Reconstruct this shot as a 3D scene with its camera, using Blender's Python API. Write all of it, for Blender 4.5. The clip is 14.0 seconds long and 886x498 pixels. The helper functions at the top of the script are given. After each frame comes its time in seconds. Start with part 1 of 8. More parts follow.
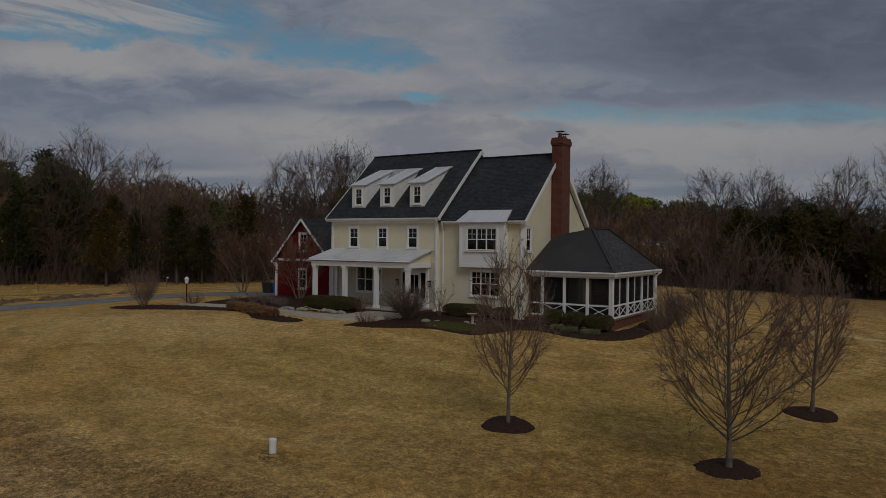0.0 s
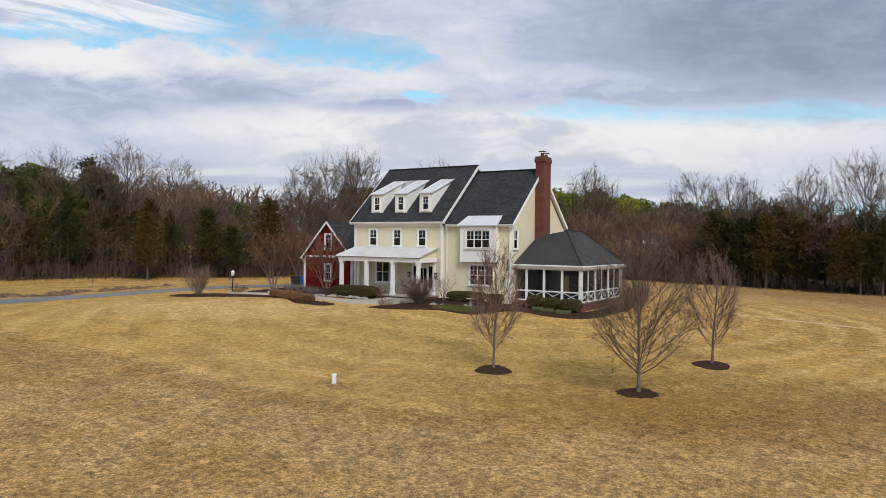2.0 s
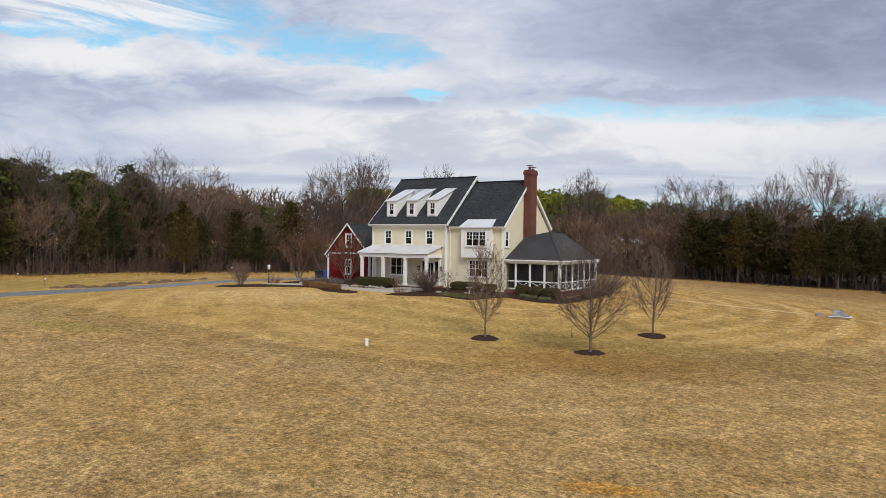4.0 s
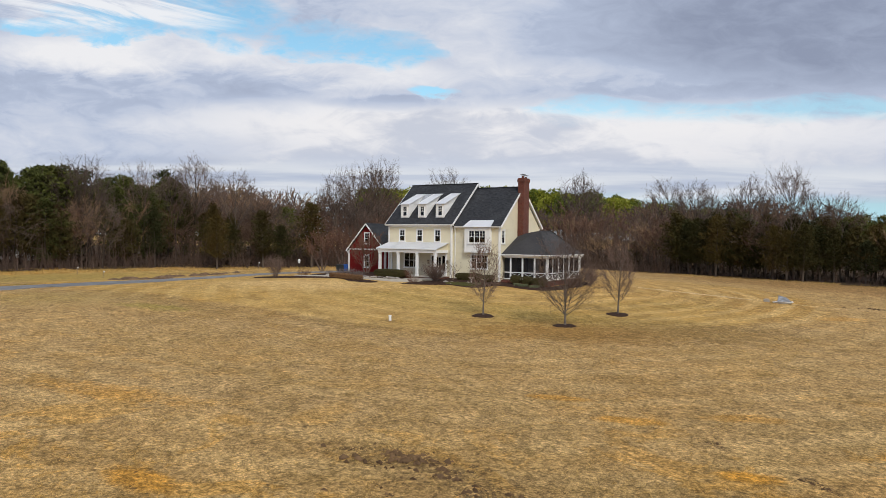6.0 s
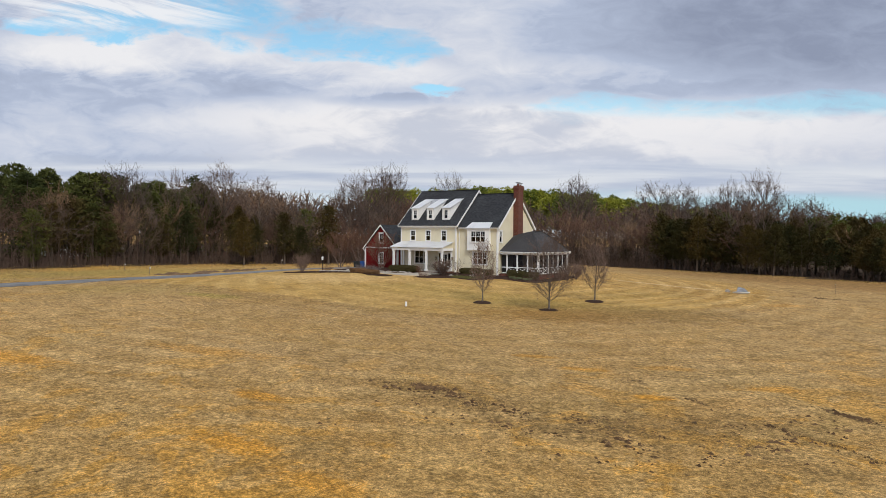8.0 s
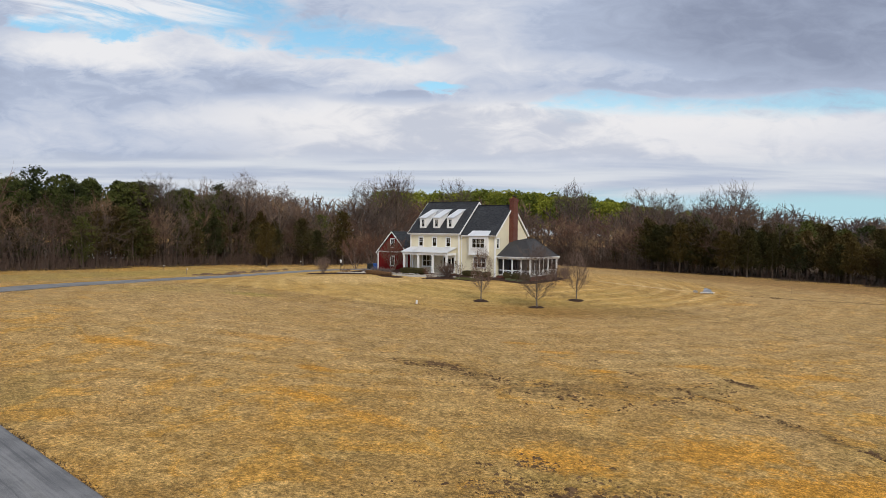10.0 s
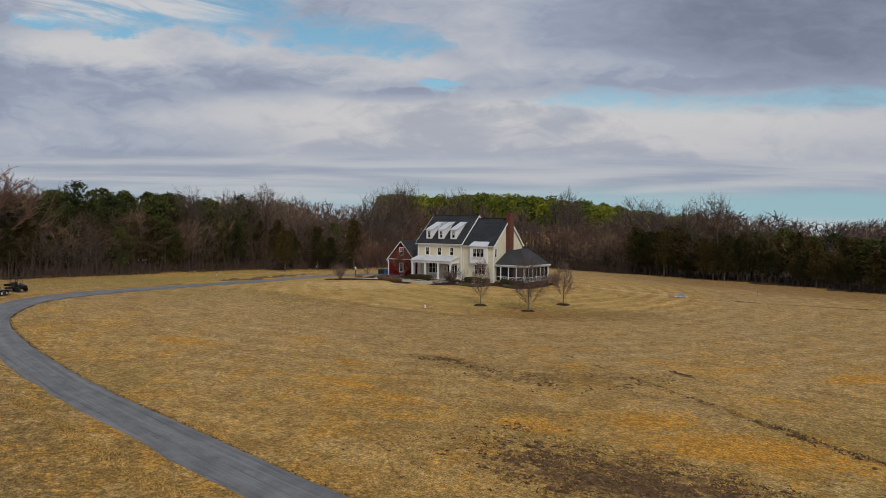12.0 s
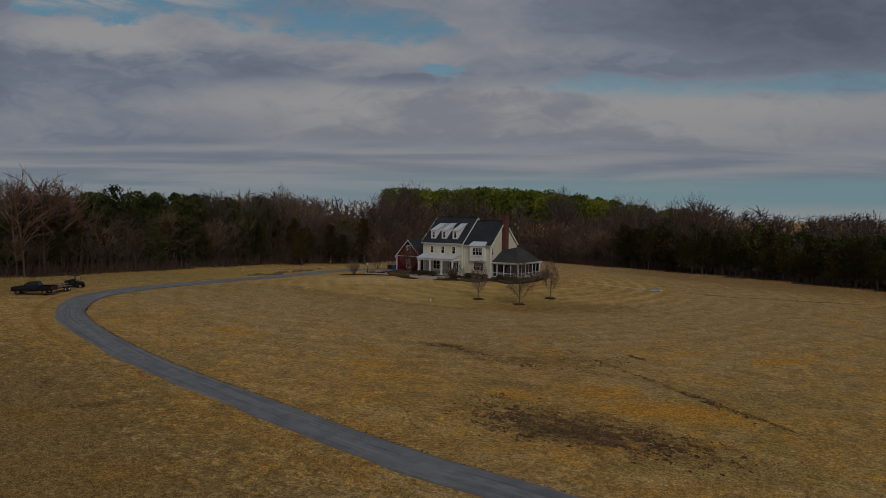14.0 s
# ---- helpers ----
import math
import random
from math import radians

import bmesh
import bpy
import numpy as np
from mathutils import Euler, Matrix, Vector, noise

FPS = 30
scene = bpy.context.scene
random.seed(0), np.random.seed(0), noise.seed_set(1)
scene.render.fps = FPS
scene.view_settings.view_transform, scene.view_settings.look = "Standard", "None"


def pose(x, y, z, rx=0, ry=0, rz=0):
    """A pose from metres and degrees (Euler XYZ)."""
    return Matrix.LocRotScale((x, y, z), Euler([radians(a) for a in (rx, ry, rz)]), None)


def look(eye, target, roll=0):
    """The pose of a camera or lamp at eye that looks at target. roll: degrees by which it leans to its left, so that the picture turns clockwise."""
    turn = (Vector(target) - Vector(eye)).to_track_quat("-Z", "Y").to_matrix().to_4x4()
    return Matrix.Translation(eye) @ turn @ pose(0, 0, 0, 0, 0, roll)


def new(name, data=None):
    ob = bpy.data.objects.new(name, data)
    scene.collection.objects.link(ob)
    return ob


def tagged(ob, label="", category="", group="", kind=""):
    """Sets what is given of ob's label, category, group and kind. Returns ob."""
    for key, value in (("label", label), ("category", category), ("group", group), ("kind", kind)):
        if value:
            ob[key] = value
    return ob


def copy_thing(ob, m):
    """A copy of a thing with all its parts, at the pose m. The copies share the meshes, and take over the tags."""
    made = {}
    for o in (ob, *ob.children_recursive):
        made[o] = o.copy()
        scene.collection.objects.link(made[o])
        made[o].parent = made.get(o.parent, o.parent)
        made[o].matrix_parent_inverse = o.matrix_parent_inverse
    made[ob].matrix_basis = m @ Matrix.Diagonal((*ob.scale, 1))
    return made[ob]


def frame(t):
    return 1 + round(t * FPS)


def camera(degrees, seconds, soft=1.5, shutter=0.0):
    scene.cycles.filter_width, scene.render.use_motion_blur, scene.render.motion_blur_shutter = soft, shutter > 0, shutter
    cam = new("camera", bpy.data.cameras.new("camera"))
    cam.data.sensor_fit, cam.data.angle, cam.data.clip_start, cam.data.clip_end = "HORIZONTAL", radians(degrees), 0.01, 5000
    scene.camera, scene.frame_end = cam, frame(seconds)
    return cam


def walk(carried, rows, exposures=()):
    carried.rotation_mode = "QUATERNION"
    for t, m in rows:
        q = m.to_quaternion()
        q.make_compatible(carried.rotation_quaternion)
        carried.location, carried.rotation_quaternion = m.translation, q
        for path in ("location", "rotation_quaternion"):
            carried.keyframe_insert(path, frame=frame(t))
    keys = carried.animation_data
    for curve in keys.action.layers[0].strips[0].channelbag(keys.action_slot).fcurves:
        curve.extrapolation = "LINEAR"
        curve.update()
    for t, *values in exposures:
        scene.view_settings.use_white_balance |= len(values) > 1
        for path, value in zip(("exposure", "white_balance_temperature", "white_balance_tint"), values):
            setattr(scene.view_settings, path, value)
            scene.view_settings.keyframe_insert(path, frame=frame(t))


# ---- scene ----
cam = camera(63.8, 14.0, soft=0.6)
# seconds, eye, yaw, pitch, roll
ROWS = [
    (0, 25.714, -39.572, 4.584, 32.499, -0.453, -0.655),
    (0.5, 27.04, -41.715, 4.55, 32.509, -0.415, -0.652),
    (1, 28.413, -43.965, 4.586, 32.499, -0.468, -0.739),
    (1.5, 29.847, -46.281, 4.588, 32.58, -0.51, -0.676),
    (2, 31.303, -48.647, 4.624, 32.64, -0.563, -0.693),
    (2.5, 32.821, -51.047, 4.697, 32.711, -0.595, -0.66),
    (3, 34.374, -53.435, 4.716, 32.781, -0.638, -0.687),
    (5.5, 42.39, -66.16, 4.74, 33.226, -0.867, -0.712),
    (6, 44.012, -68.712, 4.733, 33.318, -0.919, -0.678),
    (6.5, 45.65, -71.307, 4.743, 33.4, -0.962, -0.615),
    (7, 47.297, -73.917, 4.771, 33.492, -1.005, -0.612),
    (7.5, 48.948, -76.566, 4.871, 33.554, -1.057, -0.568),
    (8, 50.661, -79.229, 4.978, 33.636, -1.09, -0.545),
    (10.5, 59.547, -93.109, 6.787, 33.952, -1.332, -0.715),
    (11, 61.264, -95.895, 7.315, 33.991, -1.389, -0.696),
    (11.5, 63.023, -98.697, 7.878, 34.011, -1.456, -0.686),
    (12, 64.806, -101.536, 8.529, 34.03, -1.503, -0.657),
    (12.5, 66.672, -104.46, 9.225, 34.039, -1.54, -0.607),
    (13, 68.747, -107.537, 9.906, 34.101, -1.737, -0.604),
    (13.5, 70.865, -110.734, 10.577, 34.154, -2.104, -0.581),
    (14, 73.066, -113.962, 11.266, 34.226, -2.581, -0.598),
]
# the film fades in from dark and out again
FADE = [(0.0, -1.65), (0.2, -1.2), (0.4, -0.82), (0.6, -0.48), (0.8, -0.2), (1.0, -0.02), (1.2, 0.04),
        (10.0, 0.0), (11.0, -0.12), (11.6, -0.32), (12.0, -0.55), (12.5, -0.8), (13.0, -1.05), (13.5, -1.3), (14.0, -1.62)]
LEVEL = 0.0
walk(cam, [(t, pose(x, y, z, 90 + pitch, roll, yaw)) for t, x, y, z, yaw, pitch, roll in ROWS],
     exposures=[(t, LEVEL + e) for t, e in FADE])

# ---------------------------------------------------------------- world and sun
SUN_AZ, SUN_EL = radians(126.0), radians(42.0)   # towards the sun: clockwise from +y
sun_to = Vector((math.sin(SUN_AZ) * math.cos(SUN_EL), math.cos(SUN_AZ) * math.cos(SUN_EL), math.sin(SUN_EL)))
sun_data = bpy.data.lights.new("sun", "SUN")
sun_data.energy, sun_data.angle, sun_data.color = 2.3, radians(24.0), (1.0, 0.95, 0.87)
sun_lamp = new("sun", sun_data)
sun_lamp.matrix_world = look(sun_to * 200, (0, 0, 0))


class Nodes:
    """Short hand for building a node tree."""

    def __init__(self, tree):
        self.tree = tree

    def add(self, kind, **settings):
        node = self.tree.nodes.new(kind)
        for key, value in settings.items():
            if key == "operation":
                node.operation = value
            elif key == "blend":
                node.blend_type = value
            elif key == "data":
                node.data_type = value
            elif key == "sky":
                node.sky_type = value
        return node

    def put(self, socket, value):
        if isinstance(value, bpy.types.NodeSocket):
            self.tree.links.new(value, socket)
        else:
            socket.default_value = value

    def math(self, op, a, b=0.0, c=0.0, clamp=False):
        node = self.add("ShaderNodeMath", operation=op)
        node.use_clamp = clamp
        for n, v in enumerate((a, b, c)):
            self.put(node.inputs[n], v)
        return node.outputs[0]

    def vec(self, op, a, b=(0, 0, 0)):
        node = self.add("ShaderNodeVectorMath", operation=op)
        self.put(node.inputs[0], a)
        self.put(node.inputs[1], b)
        return node.outputs["Value"] if op in ("DOT_PRODUCT", "LENGTH", "DISTANCE") else node.outputs[0]

    def mix(self, factor, a, b, blend="MIX"):
        node = self.add("ShaderNodeMix", data="RGBA", blend=blend)
        node.clamp_factor = True
        self.put(node.inputs[0], factor)
        self.put(node.inputs[6], a)
        self.put(node.inputs[7], b)
        return node.outputs[2]

    def noise(self, vector, scale, detail=4.0, rough=0.55, distort=0.0):
        node = self.add("ShaderNodeTexNoise")
        self.put(node.inputs["Vector"], vector)
        for key, value in (("Scale", scale), ("Detail", detail), ("Roughness", rough), ("Distortion", distort)):
            self.put(node.inputs[key], value)
        return node.outputs[0]

    def ramp(self, value, low, high, out_low=0.0, out_high=1.0, smooth=True):
        node = self.add("ShaderNodeMapRange")
        node.interpolation_type = "SMOOTHSTEP" if smooth else "LINEAR"
        for n, v in enumerate((value, low, high, out_low, out_high)):
            self.put(node.inputs[n], v)
        return node.outputs[0]

    def xyz(self, x, y, z):
        node = self.add("ShaderNodeCombineXYZ")
        for n, v in enumerate((x, y, z)):
            self.put(node.inputs[n], v)
        return node.outputs[0]

    def split(self, vector):
        node = self.add("ShaderNodeSeparateXYZ")
        self.put(node.inputs[0], vector)
        return node.outputs


def make_sky():
    world = bpy.data.worlds.new("sky")
    scene.world = world
    world.use_nodes = True
    world.node_tree.nodes.clear()
    n = Nodes(world.node_tree)
    ray = n.add("ShaderNodeTexCoord").outputs["Generated"]
    sky = n.add("ShaderNodeTexSky", sky="NISHITA")
    sky.sun_disc, sky.sun_elevation, sky.sun_rotation = False, SUN_EL, SUN_AZ
    clear = n.mix(1.0, sky.outputs[0], (0.13, 0.165, 0.155, 1), "MULTIPLY")
    # a frame of the sky ahead: u to the right, v up, both as tangents
    yaw = radians(32.5)
    ahead = n.vec("DOT_PRODUCT", ray, (-math.sin(yaw), math.cos(yaw), 0))
    right = n.vec("DOT_PRODUCT", ray, (math.cos(yaw), math.sin(yaw), 0))
    up = n.split(ray)[2]
    deep = n.math("MAXIMUM", ahead, 0.15)
    u, v = n.math("DIVIDE", right, deep), n.math("DIVIDE", up, deep)
    # clouds lie in a sheet overhead, so they flatten towards the horizon
    lift = n.math("MAXIMUM", n.math("ADD", up, 0.06), 0.03)
    sheet = n.xyz(n.math("DIVIDE", right, lift), n.math("DIVIDE", ahead, lift), 0.0)
    field = n.xyz(u, n.math("MULTIPLY", v, 2.4), 0.3)
    big = n.math("SUBTRACT", n.noise(sheet, 0.42, 5.0, 0.55, 0.4), 0.5)
    puff = n.math("SUBTRACT", n.noise(field, 5.5, 6.0, 0.55, 0.5), 0.5)
    fine = n.math("SUBTRACT", n.noise(field, 15.0, 7.0, 0.62, 0.6), 0.5)
    broad = n.math("SUBTRACT", n.noise(field, 2.4, 4.0, 0.5, 0.3), 0.5)

    def mad(a, k, b):
        return n.math("MULTIPLY_ADD", a, k, b)

    # the cloud sheet's light and shade: soft masses with billowing edges (place, size, tone)
    wu = mad(fine, 0.05, mad(puff, 0.12, u))
    wv = mad(fine, 0.022, mad(broad, 0.03, mad(puff, 0.045, v)))

    def lobe(u0, v0, a, b):
        du, dv = n.math("DIVIDE", n.math("SUBTRACT", wu, u0), a), n.math("DIVIDE", n.math("SUBTRACT", wv, v0), b)
        r = n.math("ADD", n.math("MULTIPLY", du, du), n.math("MULTIPLY", dv, dv))
        return n.ramp(r, 1.6, 0.0)

    deck = mad(broad, 0.40, mad(puff, 0.55, mad(fine, 0.60, mad(big, 0.15, 0.52))))
    for u0, v0, a, b, tone in ((0.55, 0.30, 0.42, 0.085, -0.49), (0.05, 0.31, 0.24, 0.05, 0.06), (-0.46, 0.255, 0.24, 0.032, 0.46), (-0.62, 0.212, 0.18, 0.022, -0.08),
                               (-0.30, 0.200, 0.10, 0.012, -0.08), (-0.12, 0.236, 0.13, 0.022, 0.30), (-0.07, 0.192, 0.11, 0.012, -0.24), (0.02, 0.158, 0.46, 0.036, 0.50),
                               (0.50, 0.150, 0.24, 0.024, 0.20), (-0.42, 0.13, 0.24, 0.03, 0.12), (0.20, 0.245, 0.14, 0.014, 0.12), (0.30, 0.212, 0.16, 0.012, -0.14)):
        deck = mad(lobe(u0, v0, a, b), tone, deck)
    shown = n.mix(n.ramp(deck, 0.0, 0.52, smooth=False), (0.270, 0.312, 0.425, 1), (0.462, 0.528, 0.672, 1))
    shown = n.mix(n.ramp(deck, 0.46, 1.02, smooth=False), shown, (0.83, 0.83, 0.855, 1))

    # gaps of clear sky with ragged edges
    def gap(u0, v0, a, b, lean=0.0):
        du = n.math("SUBTRACT", wu, u0)
        dv = n.math("SUBTRACT", n.math("SUBTRACT", wv, v0), n.math("MULTIPLY", du, lean))
        r = n.math("ADD", n.math("POWER", n.math("ABSOLUTE", n.math("DIVIDE", du, a)), 2.0), n.math("POWER", n.math("ABSOLUTE", n.math("DIVIDE", dv, b)), 2.0))
        return n.ramp(r, 2.0, 0.0, smooth=False)

    holes = None
    for g in ((-0.334, 0.304, 0.085, 0.042, 0.0), (-0.445, 0.290, 0.12, 0.020, -0.18), (-0.565, 0.293, 0.08, 0.010, 0.0), (-0.207, 0.276, 0.07, 0.026, 0.0), (-0.12, 0.268, 0.08, 0.024, 0.0),
              (-0.05, 0.268, 0.05, 0.011, 0.0), (-0.022, 0.212, 0.030, 0.008, 0.0), (0.206, 0.188, 0.08, 0.013, 0.0), (0.36, 0.180, 0.19, 0.016, 0.0), (0.52, 0.188, 0.16, 0.013, 0.0)):
        one = gap(*g)
        holes = one if holes is None else n.math("MAXIMUM", holes, one)
    tiny = n.math("SUBTRACT", n.noise(field, 42.0, 6.0, 0.65, 0.4), 0.5)
    ragged = n.math("MULTIPLY", mad(tiny, 1.3, mad(fine, 2.2, mad(puff, 1.2, holes))), n.ramp(holes, 0.0, 0.45))
    blue = n.math("MULTIPLY", n.ramp(ragged, 0.02, 1.0, smooth=False), n.math("MULTIPLY", n.ramp(ahead, 0.1, 0.3), n.ramp(u, 0.0, 0.25, 1.0, 0.70)))
    shown = n.mix(blue, shown, clear)
    # thin wisps across the gap
    threads = n.noise(n.xyz(n.math("MULTIPLY", u, 3.0), n.math("MULTIPLY_ADD", u, 5.0, n.math("MULTIPLY", v, 22.0)), 1.7), 1.6, 6.0, 0.6, 0.6)
    wisp = n.math("MULTIPLY", gap(-0.54, 0.325, 0.19, 0.030, -0.10), n.ramp(threads, 0.34, 0.70))
    shown = n.mix(n.ramp(wisp, 0.05, 0.65), shown, (0.82, 0.84, 0.88, 1))

    def bank(top, bottom, side, white, shade):
        """A cumulus bank: lit along its ragged top, grey towards its foot."""
        nonlocal shown
        edge = mad(fine, 0.045, mad(puff, 0.06, top))
        depth = n.math("SUBTRACT", edge, v)
        cover = n.math("MULTIPLY", n.math("MULTIPLY", n.ramp(depth, 0.0, 0.018), n.ramp(depth, bottom, bottom * 0.62)), side)
        lit = n.ramp(mad(puff, 0.20, mad(fine, 0.12, mad(broad, 0.10, depth))), 0.0, bottom * 0.95)
        shown = n.mix(cover, shown, n.mix(lit, (*white, 1), (*shade, 1)))

    bank(0.181, 0.10, n.math("MULTIPLY", n.ramp(u, -0.48, -0.15), n.ramp(u, 0.62, 0.30, 0.6, 0.9)), (0.84, 0.83, 0.845), (0.535, 0.572, 0.67))
    # streaks near the horizon
    bars = n.noise(n.xyz(n.math("MULTIPLY", u, 1.6), n.math("MULTIPLY", v, 26.0), 0.7), 1.5, 5.0, 0.5, 0.3)
    low = n.ramp(mad(puff, 0.03, v), 0.118, 0.085)
    shown = n.mix(low, shown, n.mix(n.ramp(bars, 0.36, 0.62), (0.45, 0.51, 0.64, 1), (0.70, 0.73, 0.78, 1)))
    rim = n.math("MULTIPLY", n.ramp(mad(bars, 0.05, v), 0.095, 0.065), n.ramp(u, -0.45, 0.3, 0.25, 0.95))
    shown = n.mix(rim, shown, (0.44, 0.69, 0.77, 1))
    # pale haze lies on the horizon itself
    shown = n.mix(n.ramp(v, 0.030, 0.008, 0.0, 0.75), shown, (0.74, 0.78, 0.80, 1))
    back = n.add("ShaderNodeBackground")
    n.put(back.inputs[0], shown)
    back.inputs[1].default_value = 1.0
    out = n.add("ShaderNodeOutputWorld")
    world.node_tree.links.new(back.outputs[0], out.inputs[0])


make_sky()


# ---------------------------------------------------------------- materials
def material(name, base, rough=0.8, metal=0.0, vary=(), bump=(), spec=0.5, island=0.0, tint=None):
    """base colour; vary: (scale, other colour, low, high) layers of noise; bump: (scale, strength, distance) layers."""
    mat = bpy.data.materials.new(name)
    mat.use_nodes = True
    n = Nodes(mat.node_tree)
    bsdf = mat.node_tree.nodes["Principled BSDF"]
    place = n.add("ShaderNodeNewGeometry").outputs["Position"]
    colour = (*base, 1)
    for scale, other, low, high in vary:
        colour = n.mix(n.ramp(n.noise(place, scale, 5.0, 0.6), low, high), colour, (*other, 1))
    if island:
        rnd = n.add("ShaderNodeNewGeometry").outputs["Random Per Island"]
        colour = n.mix(1.0, colour, n.mix(rnd, (1 - island,) * 3 + (1,), (1 + island,) * 3 + (1,)), "MULTIPLY")
    if tint:
        rnd = n.add("ShaderNodeObjectInfo").outputs["Random"]
        colour = n.mix(1.0, colour, n.mix(rnd, (*tint[0], 1), (*tint[1], 1)), "MULTIPLY")
    n.put(bsdf.inputs["Base Color"], colour)
    bsdf.inputs["Roughness"].default_value = rough
    bsdf.inputs["Metallic"].default_value = metal
    bsdf.inputs["Specular IOR Level"].default_value = spec
    normal = None
    for scale, strength, distance in bump:
        node = n.add("ShaderNodeBump")
        node.inputs["Strength"].default_value, node.inputs["Distance"].default_value = strength, distance
        n.put(node.inputs["Height"], n.noise(place, scale, 4.0, 0.6))
        if normal is not None:
            n.put(node.inputs["Normal"], normal)
        normal = node.outputs[0]
    if normal is not None:
        n.put(bsdf.inputs["Normal"], normal)
    return mat


CREAM = material("cream_siding", (0.73, 0.67, 0.485), 0.6, vary=((0.6, (0.67, 0.61, 0.445), 0.45, 0.75), (9.0, (0.77, 0.71, 0.52), 0.5, 0.8)), bump=((30, 0.15, 0.01),))
WHITE = material("white_paint", (0.80, 0.80, 0.78), 0.45, vary=((1.3, (0.70, 0.70, 0.68), 0.5, 0.8), (14, (0.84, 0.84, 0.83), 0.5, 0.8)), bump=((40, 0.1, 0.005),))
GREYER_CREAM = material("greyer_cream_siding", (0.60, 0.55, 0.42), 0.65, vary=((0.8, (0.54, 0.49, 0.38), 0.45, 0.7),), bump=((30, 0.15, 0.01),))
SHINGLE = material("charcoal_shingle", (0.030, 0.032, 0.036), 0.9, vary=((0.5, (0.042, 0.044, 0.048), 0.4, 0.7), (7.0, (0.020, 0.021, 0.024), 0.5, 0.8), (30.0, (0.06, 0.061, 0.065), 0.55, 0.85)), bump=((60, 0.6, 0.02),), spec=0.25, island=0.3)
GREY_SHINGLE = material("weathered_grey_shingle", (0.050, 0.049, 0.051), 0.9, vary=((0.5, (0.062, 0.060, 0.061), 0.4, 0.7), (7.0, (0.032, 0.032, 0.034), 0.5, 0.8), (30.0, (0.10, 0.097, 0.098), 0.55, 0.8)), bump=((60, 0.6, 0.02),), spec=0.25, island=0.4)
PALE_METAL = material("white_metal_roof", (0.68, 0.69, 0.70), 0.38, 0.25, vary=((0.7, (0.58, 0.59, 0.61), 0.45, 0.7), (6, (0.74, 0.74, 0.74), 0.5, 0.8)), bump=((3, 0.05, 0.02),))
GREY_FLASH = material("dull_grey_flashing", (0.40, 0.41, 0.43), 0.4, 0.4, vary=((2.5, (0.52, 0.53, 0.54), 0.45, 0.65),), bump=((4, 0.3, 0.05),))
BARN_RED = material("barn_red_siding", (0.155, 0.009, 0.008), 0.75, vary=((0.9, (0.12, 0.007, 0.007), 0.45, 0.7), (12, (0.18, 0.012, 0.010), 0.5, 0.8)), bump=((25, 0.2, 0.01),), spec=0.15)
CONCRETE = material("pale_concrete", (0.46, 0.41, 0.34), 0.85, vary=((1.2, (0.38, 0.34, 0.29), 0.45, 0.7), (20, (0.52, 0.47, 0.40), 0.5, 0.8)), bump=((50, 0.3, 0.01),))
STONE = material("grey_field_stone", (0.34, 0.31, 0.28), 0.9, vary=((2.0, (0.22, 0.20, 0.18), 0.45, 0.7), (15, (0.42, 0.39, 0.35), 0.5, 0.8)), bump=((12, 0.6, 0.05),), tint=((0.7, 0.68, 0.66), (1.15, 1.12, 1.05)))
MULCH = material("dark_bark_mulch", (0.055, 0.031, 0.022), 0.95, vary=((6, (0.028, 0.017, 0.013), 0.4, 0.7), (40, (0.105, 0.062, 0.042), 0.52, 0.7)), bump=((25, 1.0, 0.06),), spec=0.1)
BARK = material("grey_brown_bark", (0.17, 0.14, 0.115), 0.9, vary=((3, (0.11, 0.09, 0.072), 0.4, 0.7), (25, (0.22, 0.185, 0.155), 0.55, 0.8)), bump=((18, 0.8, 0.03),), spec=0.15)
TWIG = material("brown_twigs", (0.185, 0.138, 0.112), 0.9, spec=0.1, tint=((0.75, 0.72, 0.72), (1.35, 1.22, 1.15)))
WOOD_BARK = material("dark_woodland_bark", (0.085, 0.068, 0.055), 0.95, vary=((0.4, (0.055, 0.045, 0.037), 0.4, 0.7), (9, (0.12, 0.10, 0.085), 0.55, 0.8)), spec=0.1, tint=((0.7, 0.7, 0.7), (1.5, 1.45, 1.4)))
WOOD_TWIG = material("woodland_twigs", (0.142, 0.110, 0.092), 0.95, spec=0.05, tint=((0.75, 0.74, 0.76), (1.25, 1.20, 1.15)), vary=((0.05, (0.120, 0.086, 0.068), 0.45, 0.65),))
RUSSET_TWIG = material("reddish_woodland_twigs", (0.160, 0.098, 0.074), 0.95, spec=0.05, tint=((0.75, 0.72, 0.72), (1.20, 1.15, 1.10)), vary=((0.06, (0.130, 0.088, 0.066), 0.45, 0.65),))
# lit twig tone: sun on the groves is painted into this colour
PALE_SUNLIT_TWIG = material("pale_sunlit_woodland_twigs", (0.33, 0.225, 0.135), 0.95, spec=0.05, tint=((0.75, 0.74, 0.74), (1.15, 1.12, 1.10)), vary=((0.06, (0.230, 0.150, 0.095), 0.45, 0.65),))
CEDAR_LEAF = material("dark_cedar_foliage", (0.055, 0.055, 0.024), 0.95, spec=0.05, island=0.2, tint=((0.65, 0.72, 0.65), (1.6, 1.15, 0.85)), vary=((0.3, (0.046, 0.036, 0.018), 0.5, 0.7),))
# pine foliage in its plain tone; the far stand has a sunlit copy
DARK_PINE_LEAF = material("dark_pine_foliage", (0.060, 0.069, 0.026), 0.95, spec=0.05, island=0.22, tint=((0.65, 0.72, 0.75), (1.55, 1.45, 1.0)))
